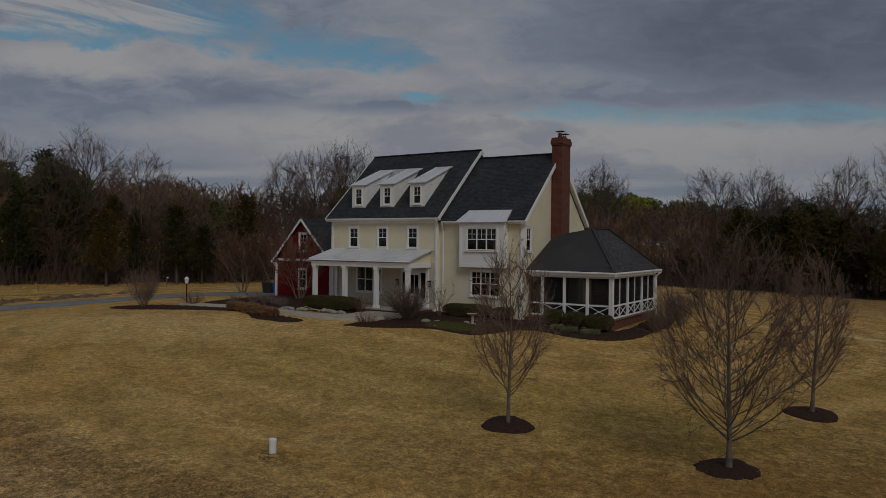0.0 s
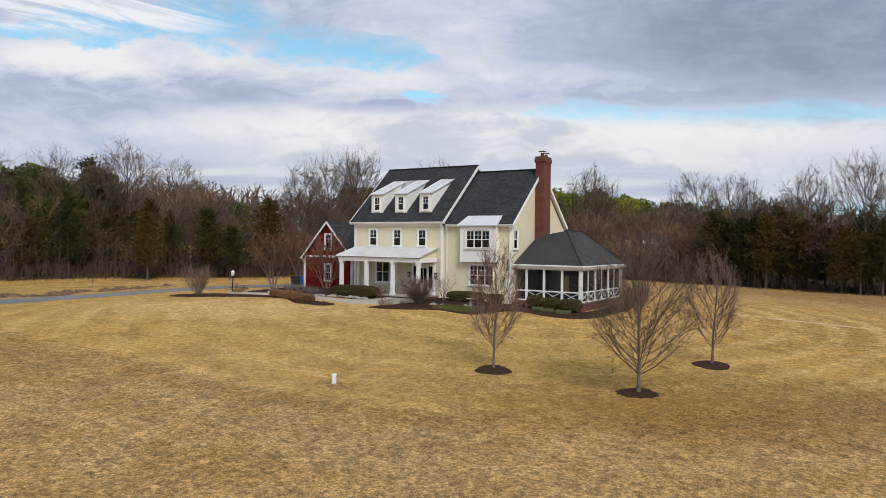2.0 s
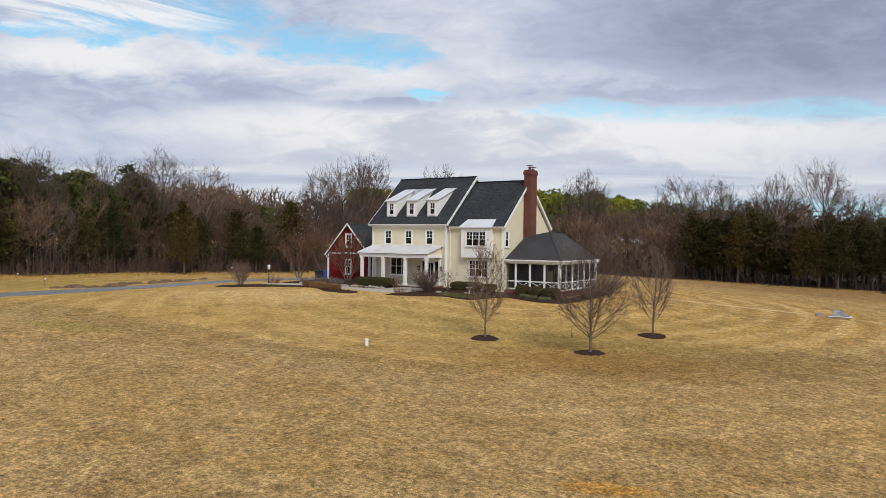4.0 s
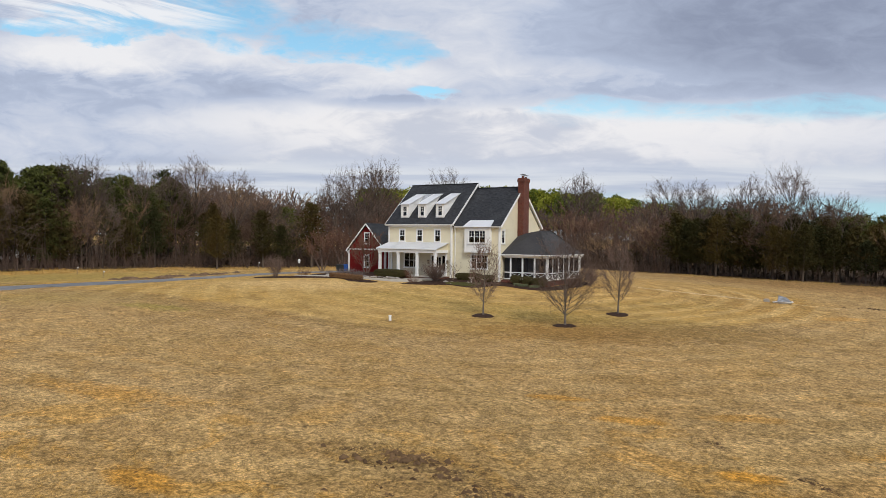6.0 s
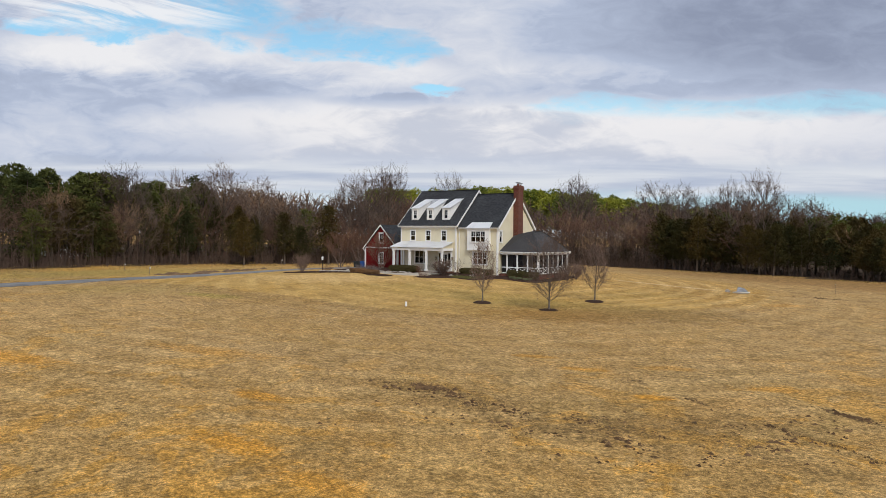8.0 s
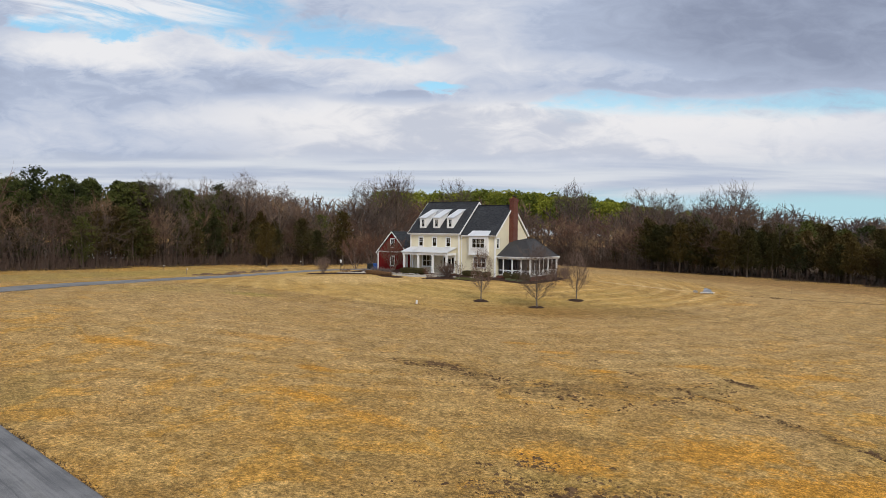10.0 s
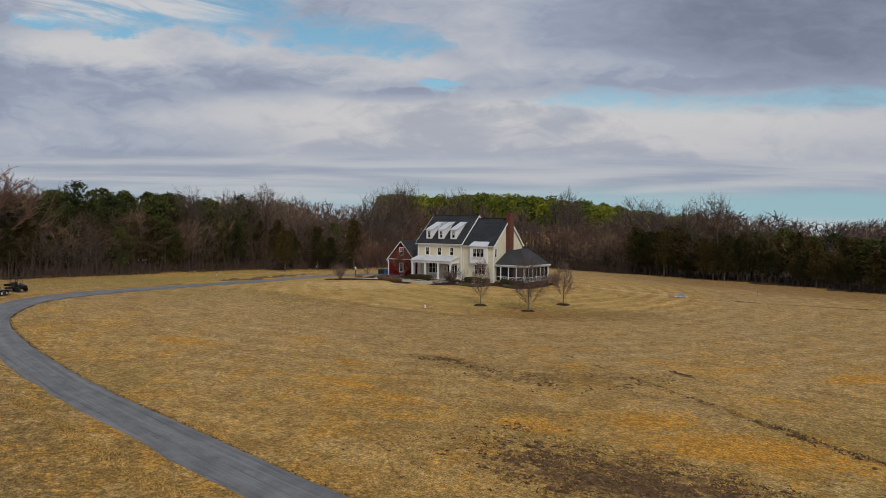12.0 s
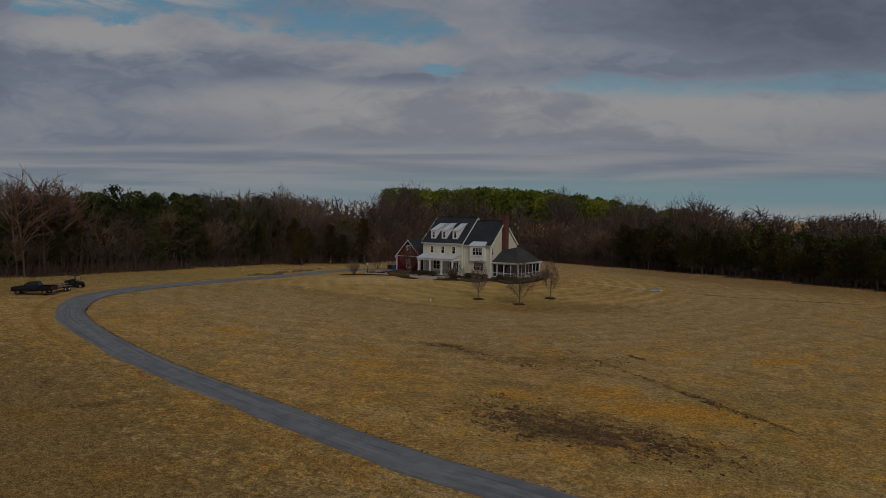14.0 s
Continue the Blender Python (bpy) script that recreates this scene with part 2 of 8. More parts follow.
FLOOR_LITTER = material("leaf_litter", (0.085, 0.058, 0.036), 0.95, vary=((0.4, (0.055, 0.038, 0.025), 0.4, 0.65), (6, (0.13, 0.09, 0.055), 0.55, 0.75)), spec=0.05)
# lit copy of the pine foliage: the patch of sun is in the colour
SUNLIT_PINE_LEAF = material("sunlit_pine_foliage", (0.185, 0.205, 0.036), 0.95, spec=0.05, island=0.25, tint=((0.65, 0.72, 0.8), (1.45, 1.35, 1.0)))
BRUSH = material("dark_brown_brush", (0.105, 0.072, 0.056), 0.95, spec=0.05, island=0.3)
SOIL_CLOD = material("dark_turned_soil", (0.150, 0.092, 0.048), 0.95, spec=0.05, island=0.35, vary=((0.8, (0.100, 0.060, 0.033), 0.4, 0.6),))
LEAF_LITTER = material("brown_understorey", (0.062, 0.045, 0.031), 0.95, spec=0.05, island=0.3)
HEDGE_LEAF = material("boxwood_foliage", (0.062, 0.052, 0.018), 0.8, spec=0.2, island=0.45)
TAN_LEAF = material("dry_ornamental_foliage", (0.20, 0.115, 0.06), 0.9, spec=0.1, island=0.4)
GREY_TWIG = material("lavender_grey_stems", (0.20, 0.16, 0.145), 0.9, spec=0.1, island=0.3)
BLACK_METAL = material("black_metal", (0.012, 0.012, 0.013), 0.4, 0.6, bump=((30, 0.05, 0.005),))
BRASS_LIT = material("lantern_glass", (0.55, 0.45, 0.30), 0.2, 0.0)
DARK_ROOM = material("dim_room_plaster", (0.08, 0.07, 0.06), 0.9, vary=((0.8, (0.06, 0.05, 0.045), 0.4, 0.7),))
CURTAIN = material("pale_curtain", (0.80, 0.78, 0.72), 0.9, vary=((12, (0.68, 0.66, 0.60), 0.4, 0.7),))
PORCH_WOOD = material("screen_porch_boards", (0.20, 0.15, 0.11), 0.7, vary=((2, (0.15, 0.11, 0.08), 0.4, 0.7),))


def make_brick():
    mat = bpy.data.materials.new("red_chimney_brick")
    mat.use_nodes = True
    n = Nodes(mat.node_tree)
    bsdf = mat.node_tree.nodes["Principled BSDF"]
    place = n.add("ShaderNodeNewGeometry").outputs["Position"]
    x, y, z = n.split(place)
    run = n.xyz(n.math("ADD", x, y), z, 0.0)
    brick = n.add("ShaderNodeTexBrick")
    n.put(brick.inputs["Vector"], run)
    for key, value in (("Color1", (0.150, 0.036, 0.020, 1)), ("Color2", (0.088, 0.023, 0.015, 1)), ("Mortar", (0.155, 0.085, 0.060, 1)), ("Scale", 1.0), ("Mortar Size", 0.010), ("Brick Width", 0.21), ("Row Height", 0.073)):
        brick.inputs[key].default_value = value
    colour = n.mix(n.ramp(n.noise(place, 1.1), 0.45, 0.75), brick.outputs[0], (0.12, 0.030, 0.019, 1))
    n.put(bsdf.inputs["Base Color"], colour)
    bsdf.inputs["Roughness"].default_value = 0.9
    bump = n.add("ShaderNodeBump")
    bump.inputs["Strength"].default_value, bump.inputs["Distance"].default_value = 0.5, 0.02
    bump.invert = True
    n.put(bump.inputs["Height"], brick.outputs["Fac"])
    n.put(bsdf.inputs["Normal"], bump.outputs[0])
    return mat


BRICK = make_brick()


def make_glass():
    mat = bpy.data.materials.new("window_glass")
    mat.use_nodes = True
    mat.node_tree.nodes.clear()
    n = Nodes(mat.node_tree)
    clear = n.add("ShaderNodeBsdfTransparent")
    clear.inputs[0].default_value = (0.30, 0.32, 0.33, 1)
    gloss = n.add("ShaderNodeBsdfGlossy")
    gloss.inputs["Roughness"].default_value = 0.03
    fres = n.add("ShaderNodeFresnel")
    fres.inputs[0].default_value = 1.5
    mix = n.add("ShaderNodeMixShader")
    out = n.add("ShaderNodeOutputMaterial")
    n.put(mix.inputs[0], fres.outputs[0])
    n.put(mix.inputs[1], clear.outputs[0])
    n.put(mix.inputs[2], gloss.outputs[0])
    n.put(out.inputs[0], mix.outputs[0])
    return mat


GLASS = make_glass()


def make_screen():
    """Insect mesh: half open, half dark fibre."""
    mat = bpy.data.materials.new("insect_screen")
    mat.use_nodes = True
    mat.node_tree.nodes.clear()
    n = Nodes(mat.node_tree)
    clear = n.add("ShaderNodeBsdfTransparent")
    fibre = n.add("ShaderNodeBsdfDiffuse")
    fibre.inputs[0].default_value = (0.022, 0.022, 0.024, 1)
    mix = n.add("ShaderNodeMixShader")
    mix.inputs[0].default_value = 0.86
    out = n.add("ShaderNodeOutputMaterial")
    n.put(mix.inputs[1], clear.outputs[0])
    n.put(mix.inputs[2], fibre.outputs[0])
    n.put(out.inputs[0], mix.outputs[0])
    return mat


SCREEN = make_screen()


MUD, RUST, DULL, GREEN, BROWN, PALE = (0.085, 0.056, 0.031), (0.55, 0.285, 0.045), (0.165, 0.115, 0.052), (0.30, 0.245, 0.062), (0.27, 0.178, 0.062), (0.62, 0.45, 0.21)


LAWN_TONE = (1.035, 0.955, 0.88, 1)


def make_grass():
    mat = bpy.data.materials.new("dormant_lawn")
    mat.use_nodes = True
    n = Nodes(mat.node_tree)
    bsdf = mat.node_tree.nodes["Principled BSDF"]
    place = n.add("ShaderNodeNewGeometry").outputs["Position"]
    x, y, z = n.split(place)
    col = n.mix(n.ramp(n.noise(place, 0.35, 6, 0.65), 0.35, 0.68), (0.36, 0.222, 0.066, 1), (0.53, 0.355, 0.125, 1))
    col = n.mix(n.ramp(n.noise(place, 0.025, 4, 0.6, 0.5), 0.45, 0.62, 0.0, 0.6), col, (0.42, 0.30, 0.145, 1))    # greyer stretches
    col = n.mix(n.ramp(n.noise(place, 0.11, 6, 0.65, 0.8), 0.53, 0.63, 0.0, 0.6), col, (0.47, 0.265, 0.058, 1))      # russet swathes
    col = n.mix(n.math("MULTIPLY", n.ramp(n.noise(place, 0.06, 5, 0.65, 0.8), 0.50, 0.66), 0.6), col, (0.285, 0.21, 0.058, 1))  # greener swathes
    # mowing lanes curve round the house: a mower's width each, alternately laid to and fro
    dx, dy = n.math("SUBTRACT", x, 5.0), n.math("SUBTRACT", y, 6.0)
    away = n.math("SQRT", n.math("ADD", n.math("MULTIPLY", dx, dx), n.math("MULTIPLY", n.math("MULTIPLY", dy, dy), 0.8)))
    lanes = n.math("SINE", n.math("ADD", n.math("MULTIPLY", away, 2.1), n.math("MULTIPLY", n.noise(place, 0.045, 3), 7.0)))
    shown_lanes = n.math("MULTIPLY", n.ramp(n.noise(place, 0.04, 3), 0.36, 0.58, 0.15, 0.68), n.ramp(away, 72.0, 52.0, 0.12, 1.0))
    col = n.mix(n.math("MULTIPLY", n.ramp(lanes, -0.1, 0.75), shown_lanes), col, (0.61, 0.44, 0.19, 1))
    col = n.mix(n.math("MULTIPLY", n.ramp(lanes, -0.2, -0.9), n.math("MULTIPLY", shown_lanes, 0.45)), col, (0.33, 0.215, 0.075, 1))
    streak = n.noise(n.vec("MULTIPLY", place, (1.3, 4.0, 1.0)), 1.6, 6, 0.7, 0.4)
    col = n.mix(n.ramp(streak, 0.47, 0.66, 0.0, 0.5), col, (0.575, 0.40, 0.165, 1))
    # the house lawn is finer and yellower, and ends at a clear line that rounds the house; beyond it lies coarse greyish field
    west = n.math("MULTIPLY_ADD", n.math("MINIMUM", dx, 0.0), 0.22, n.math("MAXIMUM", dx, 0.0))
    lawn_at = n.math("SQRT", n.math("ADD", n.math("MULTIPLY", west, west), n.math("MULTIPLY", n.math("MULTIPLY", dy, dy), 0.82)))
    rim = n.math("MULTIPLY_ADD", n.math("SUBTRACT", n.noise(place, 0.3, 6, 0.7), 0.5), 4.0, lawn_at)
    south = n.ramp(y, 6.0, -9.0)
    inside_lawn = n.math("MULTIPLY", n.ramp(rim, 30.6, 28.6), south)
    col = n.mix(n.math("MULTIPLY", inside_lawn, 0.42), col, (0.50, 0.352, 0.115, 1))
    col = n.mix(n.math("MULTIPLY", n.math("MULTIPLY", n.ramp(rim, 29.3, 30.4), south), n.ramp(rim, 36.5, 32.0, 0.0, 0.42)), col, (0.31, 0.22, 0.11, 1))
    col = n.mix(n.math("MULTIPLY", n.ramp(rim, 31.0, 34.0), n.ramp(rim, 80.0, 46.0, 0.0, 0.60)), col, (0.415, 0.295, 0.145, 1))
    # orange and brown stretches some paces wide
    orange = n.math("MULTIPLY", n.ramp(n.noise(place, 0.26, 7, 0.7, 0.9), 0.52, 0.59), n.ramp(away, 40, 66, 0.12, 0.62))
    col = n.mix(orange, col, (0.56, 0.31, 0.058, 1))
    brown = n.ramp(n.noise(n.vec("ADD", place, (40, 9, 0)), 0.3, 8, 0.72, 0.9), 0.50, 0.60, 0.0, 0.45)
    col = n.mix(brown, col, (0.27, 0.175, 0.062, 1))
    # patches of mud and of rusty, greener, paler or browner grass, with ragged edges: x, y, radii, turn, strength
    ragged = n.noise(place, 1.1, 8, 0.78)
    broken = n.ramp(n.noise(n.vec("MULTIPLY", place, (1.0, 1.6, 1.0)), 2.6, 7, 0.8, 0.5), 0.44, 0.54)

    def patch(cx, cy, a, b, turn, colour, strength, soft=0.5):
        nonlocal col
        c, s = math.cos(radians(turn)), math.sin(radians(turn))
        px, py = n.math("SUBTRACT", x, cx), n.math("SUBTRACT", y, cy)
        pu = n.math("DIVIDE", n.math("ADD", n.math("MULTIPLY", px, c), n.math("MULTIPLY", py, s)), a)
        pv = n.math("DIVIDE", n.math("SUBTRACT", n.math("MULTIPLY", py, c), n.math("MULTIPLY", px, s)), b)
        r = n.math("SQRT", n.math("ADD", n.math("MULTIPLY", pu, pu), n.math("MULTIPLY", pv, pv)))
        r = n.math("ADD", r, n.math("MULTIPLY", n.math("SUBTRACT", ragged, 0.5), 1.6 if b < 1.0 else 6.0 if colour == MUD else 3.5))
        col = n.mix(n.math("MULTIPLY", n.ramp(r, 1.0 + soft * 0.4, 1.0 - soft), n.math("MULTIPLY", broken, strength) if colour in (MUD, DULL) else strength), col, (*colour, 1))

    for p in PATCHES:
        patch(*p)
    # shade between tussocks, painted as dark specks, thickest in some stretches
    tuft_shade = n.noise(n.vec("MULTIPLY", place, (1.0, 1.35, 1.0)), 2.3, 7, 0.68, 0.4)
    thick = n.math("MULTIPLY", n.ramp(n.noise(n.vec("ADD", place, (7, 31, 0)), 0.075, 4, 0.6), 0.44, 0.60, 0.25, 1.0), n.ramp(inside_lawn, 0.0, 1.0, 1.0, 0.35))
    col = n.mix(n.math("MULTIPLY", n.ramp(tuft_shade, 0.585, 0.655), n.math("MULTIPLY", thick, 0.78)), col, (0.125, 0.085, 0.045, 1))
    # thatch: pale mats and dark gaps, from blades to tufts to stretches of a pace
    for scale, low, high, least, most in ((0.8, 0.40, 0.60, 0.86, 1.12), (3.2, 0.42, 0.58, 0.68, 1.24), (8.0, 0.42, 0.58, 0.60, 1.34), (24.0, 0.41, 0.59, 0.70, 1.26)):
        tone = n.ramp(n.noise(place, scale, 6, 0.75, 0.3), low, high, least, most, smooth=False)
        col = n.mix(n.ramp(inside_lawn, 1.0, 0.0, 0.65 if scale < 12 else 0.9, 1.0), col, n.mix(1.0, col, tone, "MULTIPLY"))
    col = n.mix(1.0, col, LAWN_TONE, "MULTIPLY")
    n.put(bsdf.inputs["Base Color"], col)
    bsdf.inputs["Roughness"].default_value = 0.95
    bsdf.inputs["Specular IOR Level"].default_value = 0.1
    low = n.add("ShaderNodeBump")
    low.inputs["Strength"].default_value, low.inputs["Distance"].default_value = 0.7, 0.10
    n.put(low.inputs["Height"], n.noise(place, 2.2, 6, 0.7))
    high = n.add("ShaderNodeBump")
    high.inputs["Strength"].default_value, high.inputs["Distance"].default_value = 0.8, 0.05
    n.put(high.inputs["Height"], n.noise(place, 14.0, 5, 0.7))
    n.put(high.inputs["Normal"], low.outputs[0])
    n.put(bsdf.inputs["Normal"], high.outputs[0])
    return mat


PATCHES = (
    (57.0, -58.6, 6.5, 3.0, 25, RUST, 0.9, 0.5), (50.5, -56.8, 3.4, 2.0, 30, RUST, 0.8, 0.5), (61.0, -33.0, 4.5, 1.8, 50, RUST, 0.8, 0.5), (45.0, -62.2, 3.0, 1.4, 10, RUST, 0.8, 0.6), (52.2, -35.4, 3.0, 0.9, 20, RUST, 0.6, 0.6),
    (24.0, -55.4, 1.6, 0.8, 0, RUST, 0.8, 0.5), (28.9, -60.9, 2.6, 1.0, 10, RUST, 0.9, 0.5), (34.5, -62.0, 2.4, 1.0, 0, RUST, 0.7, 0.5), (39.7, -43.3, 1.3, 0.6, 20, RUST, 0.9, 0.5), (34.2, -39.0, 1.8, 0.7, 20, RUST, 0.7, 0.5), (30.0, -37.4, 1.6, 0.6, 20, RUST, 0.6, 0.5), (38.2, -35.8, 2.0, 0.7, 30, RUST, 0.5, 0.5), (44.5, -37.4, 1.6, 0.8, 30, RUST, 0.7, 0.5), (6.5, -58.8, 4.6, 1.2, 12, RUST, 0.75, 0.6), (39.0, 4.9, 3.0, 1.4, 50, RUST, 0.45, 0.6), (14.0, -50.0, 4.0, 1.2, 15, RUST, 0.45, 0.6),
    (52.5, -66.6, 9.0, 3.2, 2, MUD, 0.8, 0.8), (56.5, -52.3, 10.5, 0.40, -33, MUD, 0.65, 0.9), (44.0, -59.0, 6.0, 1.5, 15, DULL, 0.5, 0.8),
    (32.2, -49.3, 3.6, 1.3, 12, MUD, 0.6, 0.5), (29.0, -49.0, 3.4, 1.2, 15, MUD, 0.45, 0.5), (31.0, -48.6, 7.0, 3.0, 15, BROWN, 0.35, 0.8), (42.0, -46.5, 5.5, 3.0, 30, BROWN, 0.4, 0.8), (44.5, -45.5, 3.0, 1.5, 30, MUD, 0.4, 0.6), (48.3, -41.0, 1.6, 0.5, -30, MUD, 0.9, 0.5), (44.0, -48.5, 5.0, 1.2, -20, DULL, 0.6, 0.8), (23.5, 13.2, 8.5, 0.65, 10, (0.60, 0.47, 0.28), 0.85, 0.4), (36.5, 14.8, 5.0, 0.5, 8, (0.52, 0.40, 0.22), 0.6, 0.4),
    (38.0, -40.5, 0.9, 0.35, -30, MUD, 0.8, 0.6), (41.5, -42.5, 1.0, 0.3, -40, MUD, 0.8, 0.6),
    (10.0, -24.3, 1.1, 0.7, 0, MUD, 0.8, 0.7), (12.0, -26.5, 5.0, 1.5, 10, BROWN, 0.5, 0.8), (-6.0, -30.0, 12.0, 2.5, -10, BROWN, 0.4, 0.8), (13.0, -84.0, 2.6, 0.8, -30, MUD, 0.8, 0.6), (21.0, -89.0, 4.0, 2.0, 0, RUST, 0.8, 0.6), (35.0, -91.5, 4.0, 2.0, 20, RUST, 0.8, 0.6),
    # the first four: darker, browner grass round the young trees
    (26.0, -14.0, 11.0, 5.0, 20, DULL, 0.75, 0.8), (15.0, -21.0, 6.0, 2.5, 15, DULL, 0.5, 0.7), (24.0, -19.0, 9.0, 4.2, 20, (0.28, 0.165, 0.052), 0.85, 0.8), (32.0, -13.0, 8.0, 4.0, 40, BROWN, 0.6, 0.8), (5.0, -100.0, 62.0, 22.5, -4, (0.235, 0.158, 0.058), 0.75, 0.15), (-50.0, -66.0, 14.0, 17.0, 20, BROWN, 0.7, 0.4), (-11.0, -13.0, 13.0, 5.0, 12, PALE, 0.6, 0.8),
    (8.0, -15.0, 13.0, 4.0, 8, GREEN, 0.25, 0.8), (18.5, -14.0, 9.0, 4.0, 20, GREEN, 0.3, 0.8), (-48.0, -22.0, 6.0, 22.0, 0, GREEN, 0.5, 0.8), (-22.0, -34.0, 10.0, 7.0, 20, GREEN, 0.3, 0.8),
    (42.0, 46.0, 42.0, 11.0, -20, (0.30, 0.185, 0.075), 0.85, 0.5), (-50.0, -30.0, 9.0, 34.0, -4, (0.33, 0.255, 0.085), 0.5, 0.5), (-47.0, 0.0, 5.0, 0.9, 60, MUD, 0.7, 0.6), (55.0, 20.5, 12.0, 0.60, 14, DULL, 1.0, 0.5), (43.0, 17.6, 3.5, 0.7, -8, DULL, 1.0, 0.5), (43.0, 30.5, 5.0, 0.8, 68, DULL, 0.5, 0.7), (-8.9, -32.3, 4.2, 1.8, 10, GREEN, 0.75, 0.6), (38.6, -50.2, 4.5, 2.2, 10, DULL, 0.85, 0.8), (52.7, -68.2, 7.0, 2.4, 8, (0.13, 0.084, 0.045), 0.6, 0.8), (22.0, -84.8, 3.2, 0.9, 50, MUD, 0.7, 0.6),
)
GRASS = make_grass()


def make_road():
    mat = bpy.data.materials.new("grey_gravel_drive")
    mat.use_nodes = True
    n = Nodes(mat.node_tree)
    bsdf = mat.node_tree.nodes["Principled BSDF"]
    place = n.add("ShaderNodeNewGeometry").outputs["Position"]
    across = n.split(n.add("ShaderNodeTexCoord").outputs["UV"])[0]
    col = n.mix(n.ramp(n.noise(place, 0.7, 5, 0.6), 0.35, 0.7), (0.125, 0.125, 0.127, 1), (0.19, 0.188, 0.187, 1))
    col = n.mix(n.ramp(n.noise(place, 25, 4, 0.7), 0.45, 0.75, 0.0, 0.6), col, (0.29, 0.275, 0.255, 1))
    col = n.mix(n.ramp(n.noise(place, 60, 3, 0.7), 0.5, 0.75, 0.0, 0.6), col, (0.09, 0.088, 0.085, 1))
    middle = n.math("ABSOLUTE", n.math("SUBTRACT", across, 0.5))
    col = n.mix(n.math("MULTIPLY", n.ramp(middle, 0.12, 0.0), n.ramp(n.noise(place, 1.5, 5, 0.7), 0.35, 0.7, 0.0, 0.45)), col, (0.30, 0.285, 0.26, 1))
    edge = n.math("ADD", middle, n.math("MULTIPLY", n.math("SUBTRACT", n.noise(place, 2.2, 5, 0.7), 0.5), 0.22))
    col = n.mix(n.ramp(edge, 0.42, 0.49, 0.0, 0.85), col, (0.10, 0.080, 0.050, 1))
    # wheel tracks and washed streaks run along it
    run = n.noise(n.vec("MULTIPLY", n.add("ShaderNodeTexCoord").outputs["UV"], (9.0, 0.5, 1.0)), 1.0, 6, 0.7, 0.3)
    col = n.mix(n.ramp(run, 0.50, 0.62, 0.0, 0.6), col, (0.25, 0.245, 0.24, 1))
    col = n.mix(n.ramp(run, 0.46, 0.36, 0.0, 0.7), col, (0.085, 0.085, 0.088, 1))
    n.put(bsdf.inputs["Base Color"], col)
    bsdf.inputs["Roughness"].default_value = 0.9
    bump = n.add("ShaderNodeBump")
    bump.inputs["Strength"].default_value, bump.inputs["Distance"].default_value = 0.7, 0.03
    n.put(bump.inputs["Height"], n.noise(place, 35, 4, 0.7))
    n.put(bsdf.inputs["Normal"], bump.outputs[0])
    return mat


ROAD = make_road()


# ---------------------------------------------------------------- building helpers
def box(bm, x0, x1, y0, y1, z0, z1, m=None):
    vs = [bm.verts.new(p) for p in ((x0, y0, z0), (x1, y0, z0), (x1, y1, z0), (x0, y1, z0), (x0, y0, z1), (x1, y0, z1), (x1, y1, z1), (x0, y1, z1))]
    if m is not None:
        for v in vs:
            v.co = m @ v.co
    for f in ((3, 2, 1, 0), (4, 5, 6, 7), (0, 1, 5, 4), (1, 2, 6, 5), (2, 3, 7, 6), (3, 0, 4, 7)):
        bm.faces.new([vs[i] for i in f])
    return vs


def beam(bm, a, b, w, h, up=(0, 0, 1)):
    """A square bar from a to b, w wide and h high."""
    a, b = Vector(a), Vector(b)
    d = (b - a).normalized()
    side = d.cross(Vector(up)).normalized()
    top = side.cross(d)
    ring = [side * (w / 2 * i) + top * (h / 2 * j) for i, j in ((-1, -1), (1, -1), (1, 1), (-1, 1))]
    va, vb = [bm.verts.new(a + o) for o in ring], [bm.verts.new(b + o) for o in ring]
    bm.faces.new(va[::-1]), bm.faces.new(vb)
    for i in range(4):
        bm.faces.new((va[i], va[(i + 1) % 4], vb[(i + 1) % 4], vb[i]))


def rod(bm, a, b, r, r2=None, sides=8):
    a, b = Vector(a), Vector(b)
    d = (b - a).normalized()
    side = d.orthogonal().normalized()
    other = d.cross(side)
    r2 = r if r2 is None else r2
    ring = [side * math.cos(2 * math.pi * i / sides) + other * math.sin(2 * math.pi * i / sides) for i in range(sides)]
    va, vb = [bm.verts.new(a + o * r) for o in ring], [bm.verts.new(b + o * r2) for o in ring]
    bm.faces.new(va[::-1]), bm.faces.new(vb)
    for i in range(sides):
        bm.faces.new((va[i], va[(i + 1) % sides], vb[(i + 1) % sides], vb[i]))


def slab(bm, corners, thick):
    """A flat plate: corners of its upper face in order, thickened along the face's normal downwards."""
    ps = [Vector(c) for c in corners]
    nrm = (ps[1] - ps[0]).cross(ps[-1] - ps[0]).normalized()
    if nrm.z < 0:
        ps.reverse()
        nrm = -nrm
    top, low = [bm.verts.new(p) for p in ps], [bm.verts.new(p - nrm * thick) for p in ps]
    bm.faces.new(top), bm.faces.new(low[::-1])
    for i in range(len(ps)):
        j = (i + 1) % len(ps)
        bm.faces.new((top[j], top[i], low[i], low[j]))


def mesh_of(name, bm, mat, smooth=False, bevel=0.0):
    if bevel:
        bmesh.ops.bevel(bm, geom=list(bm.edges), offset=bevel, segments=1, affect="EDGES", clamp_overlap=True)
    bmesh.ops.recalc_face_normals(bm, faces=bm.faces)
    data = bpy.data.meshes.new(name)
    bm.to_mesh(data)
    bm.free()
    data.materials.append(mat)
    if smooth:
        data.shade_smooth()
    return data


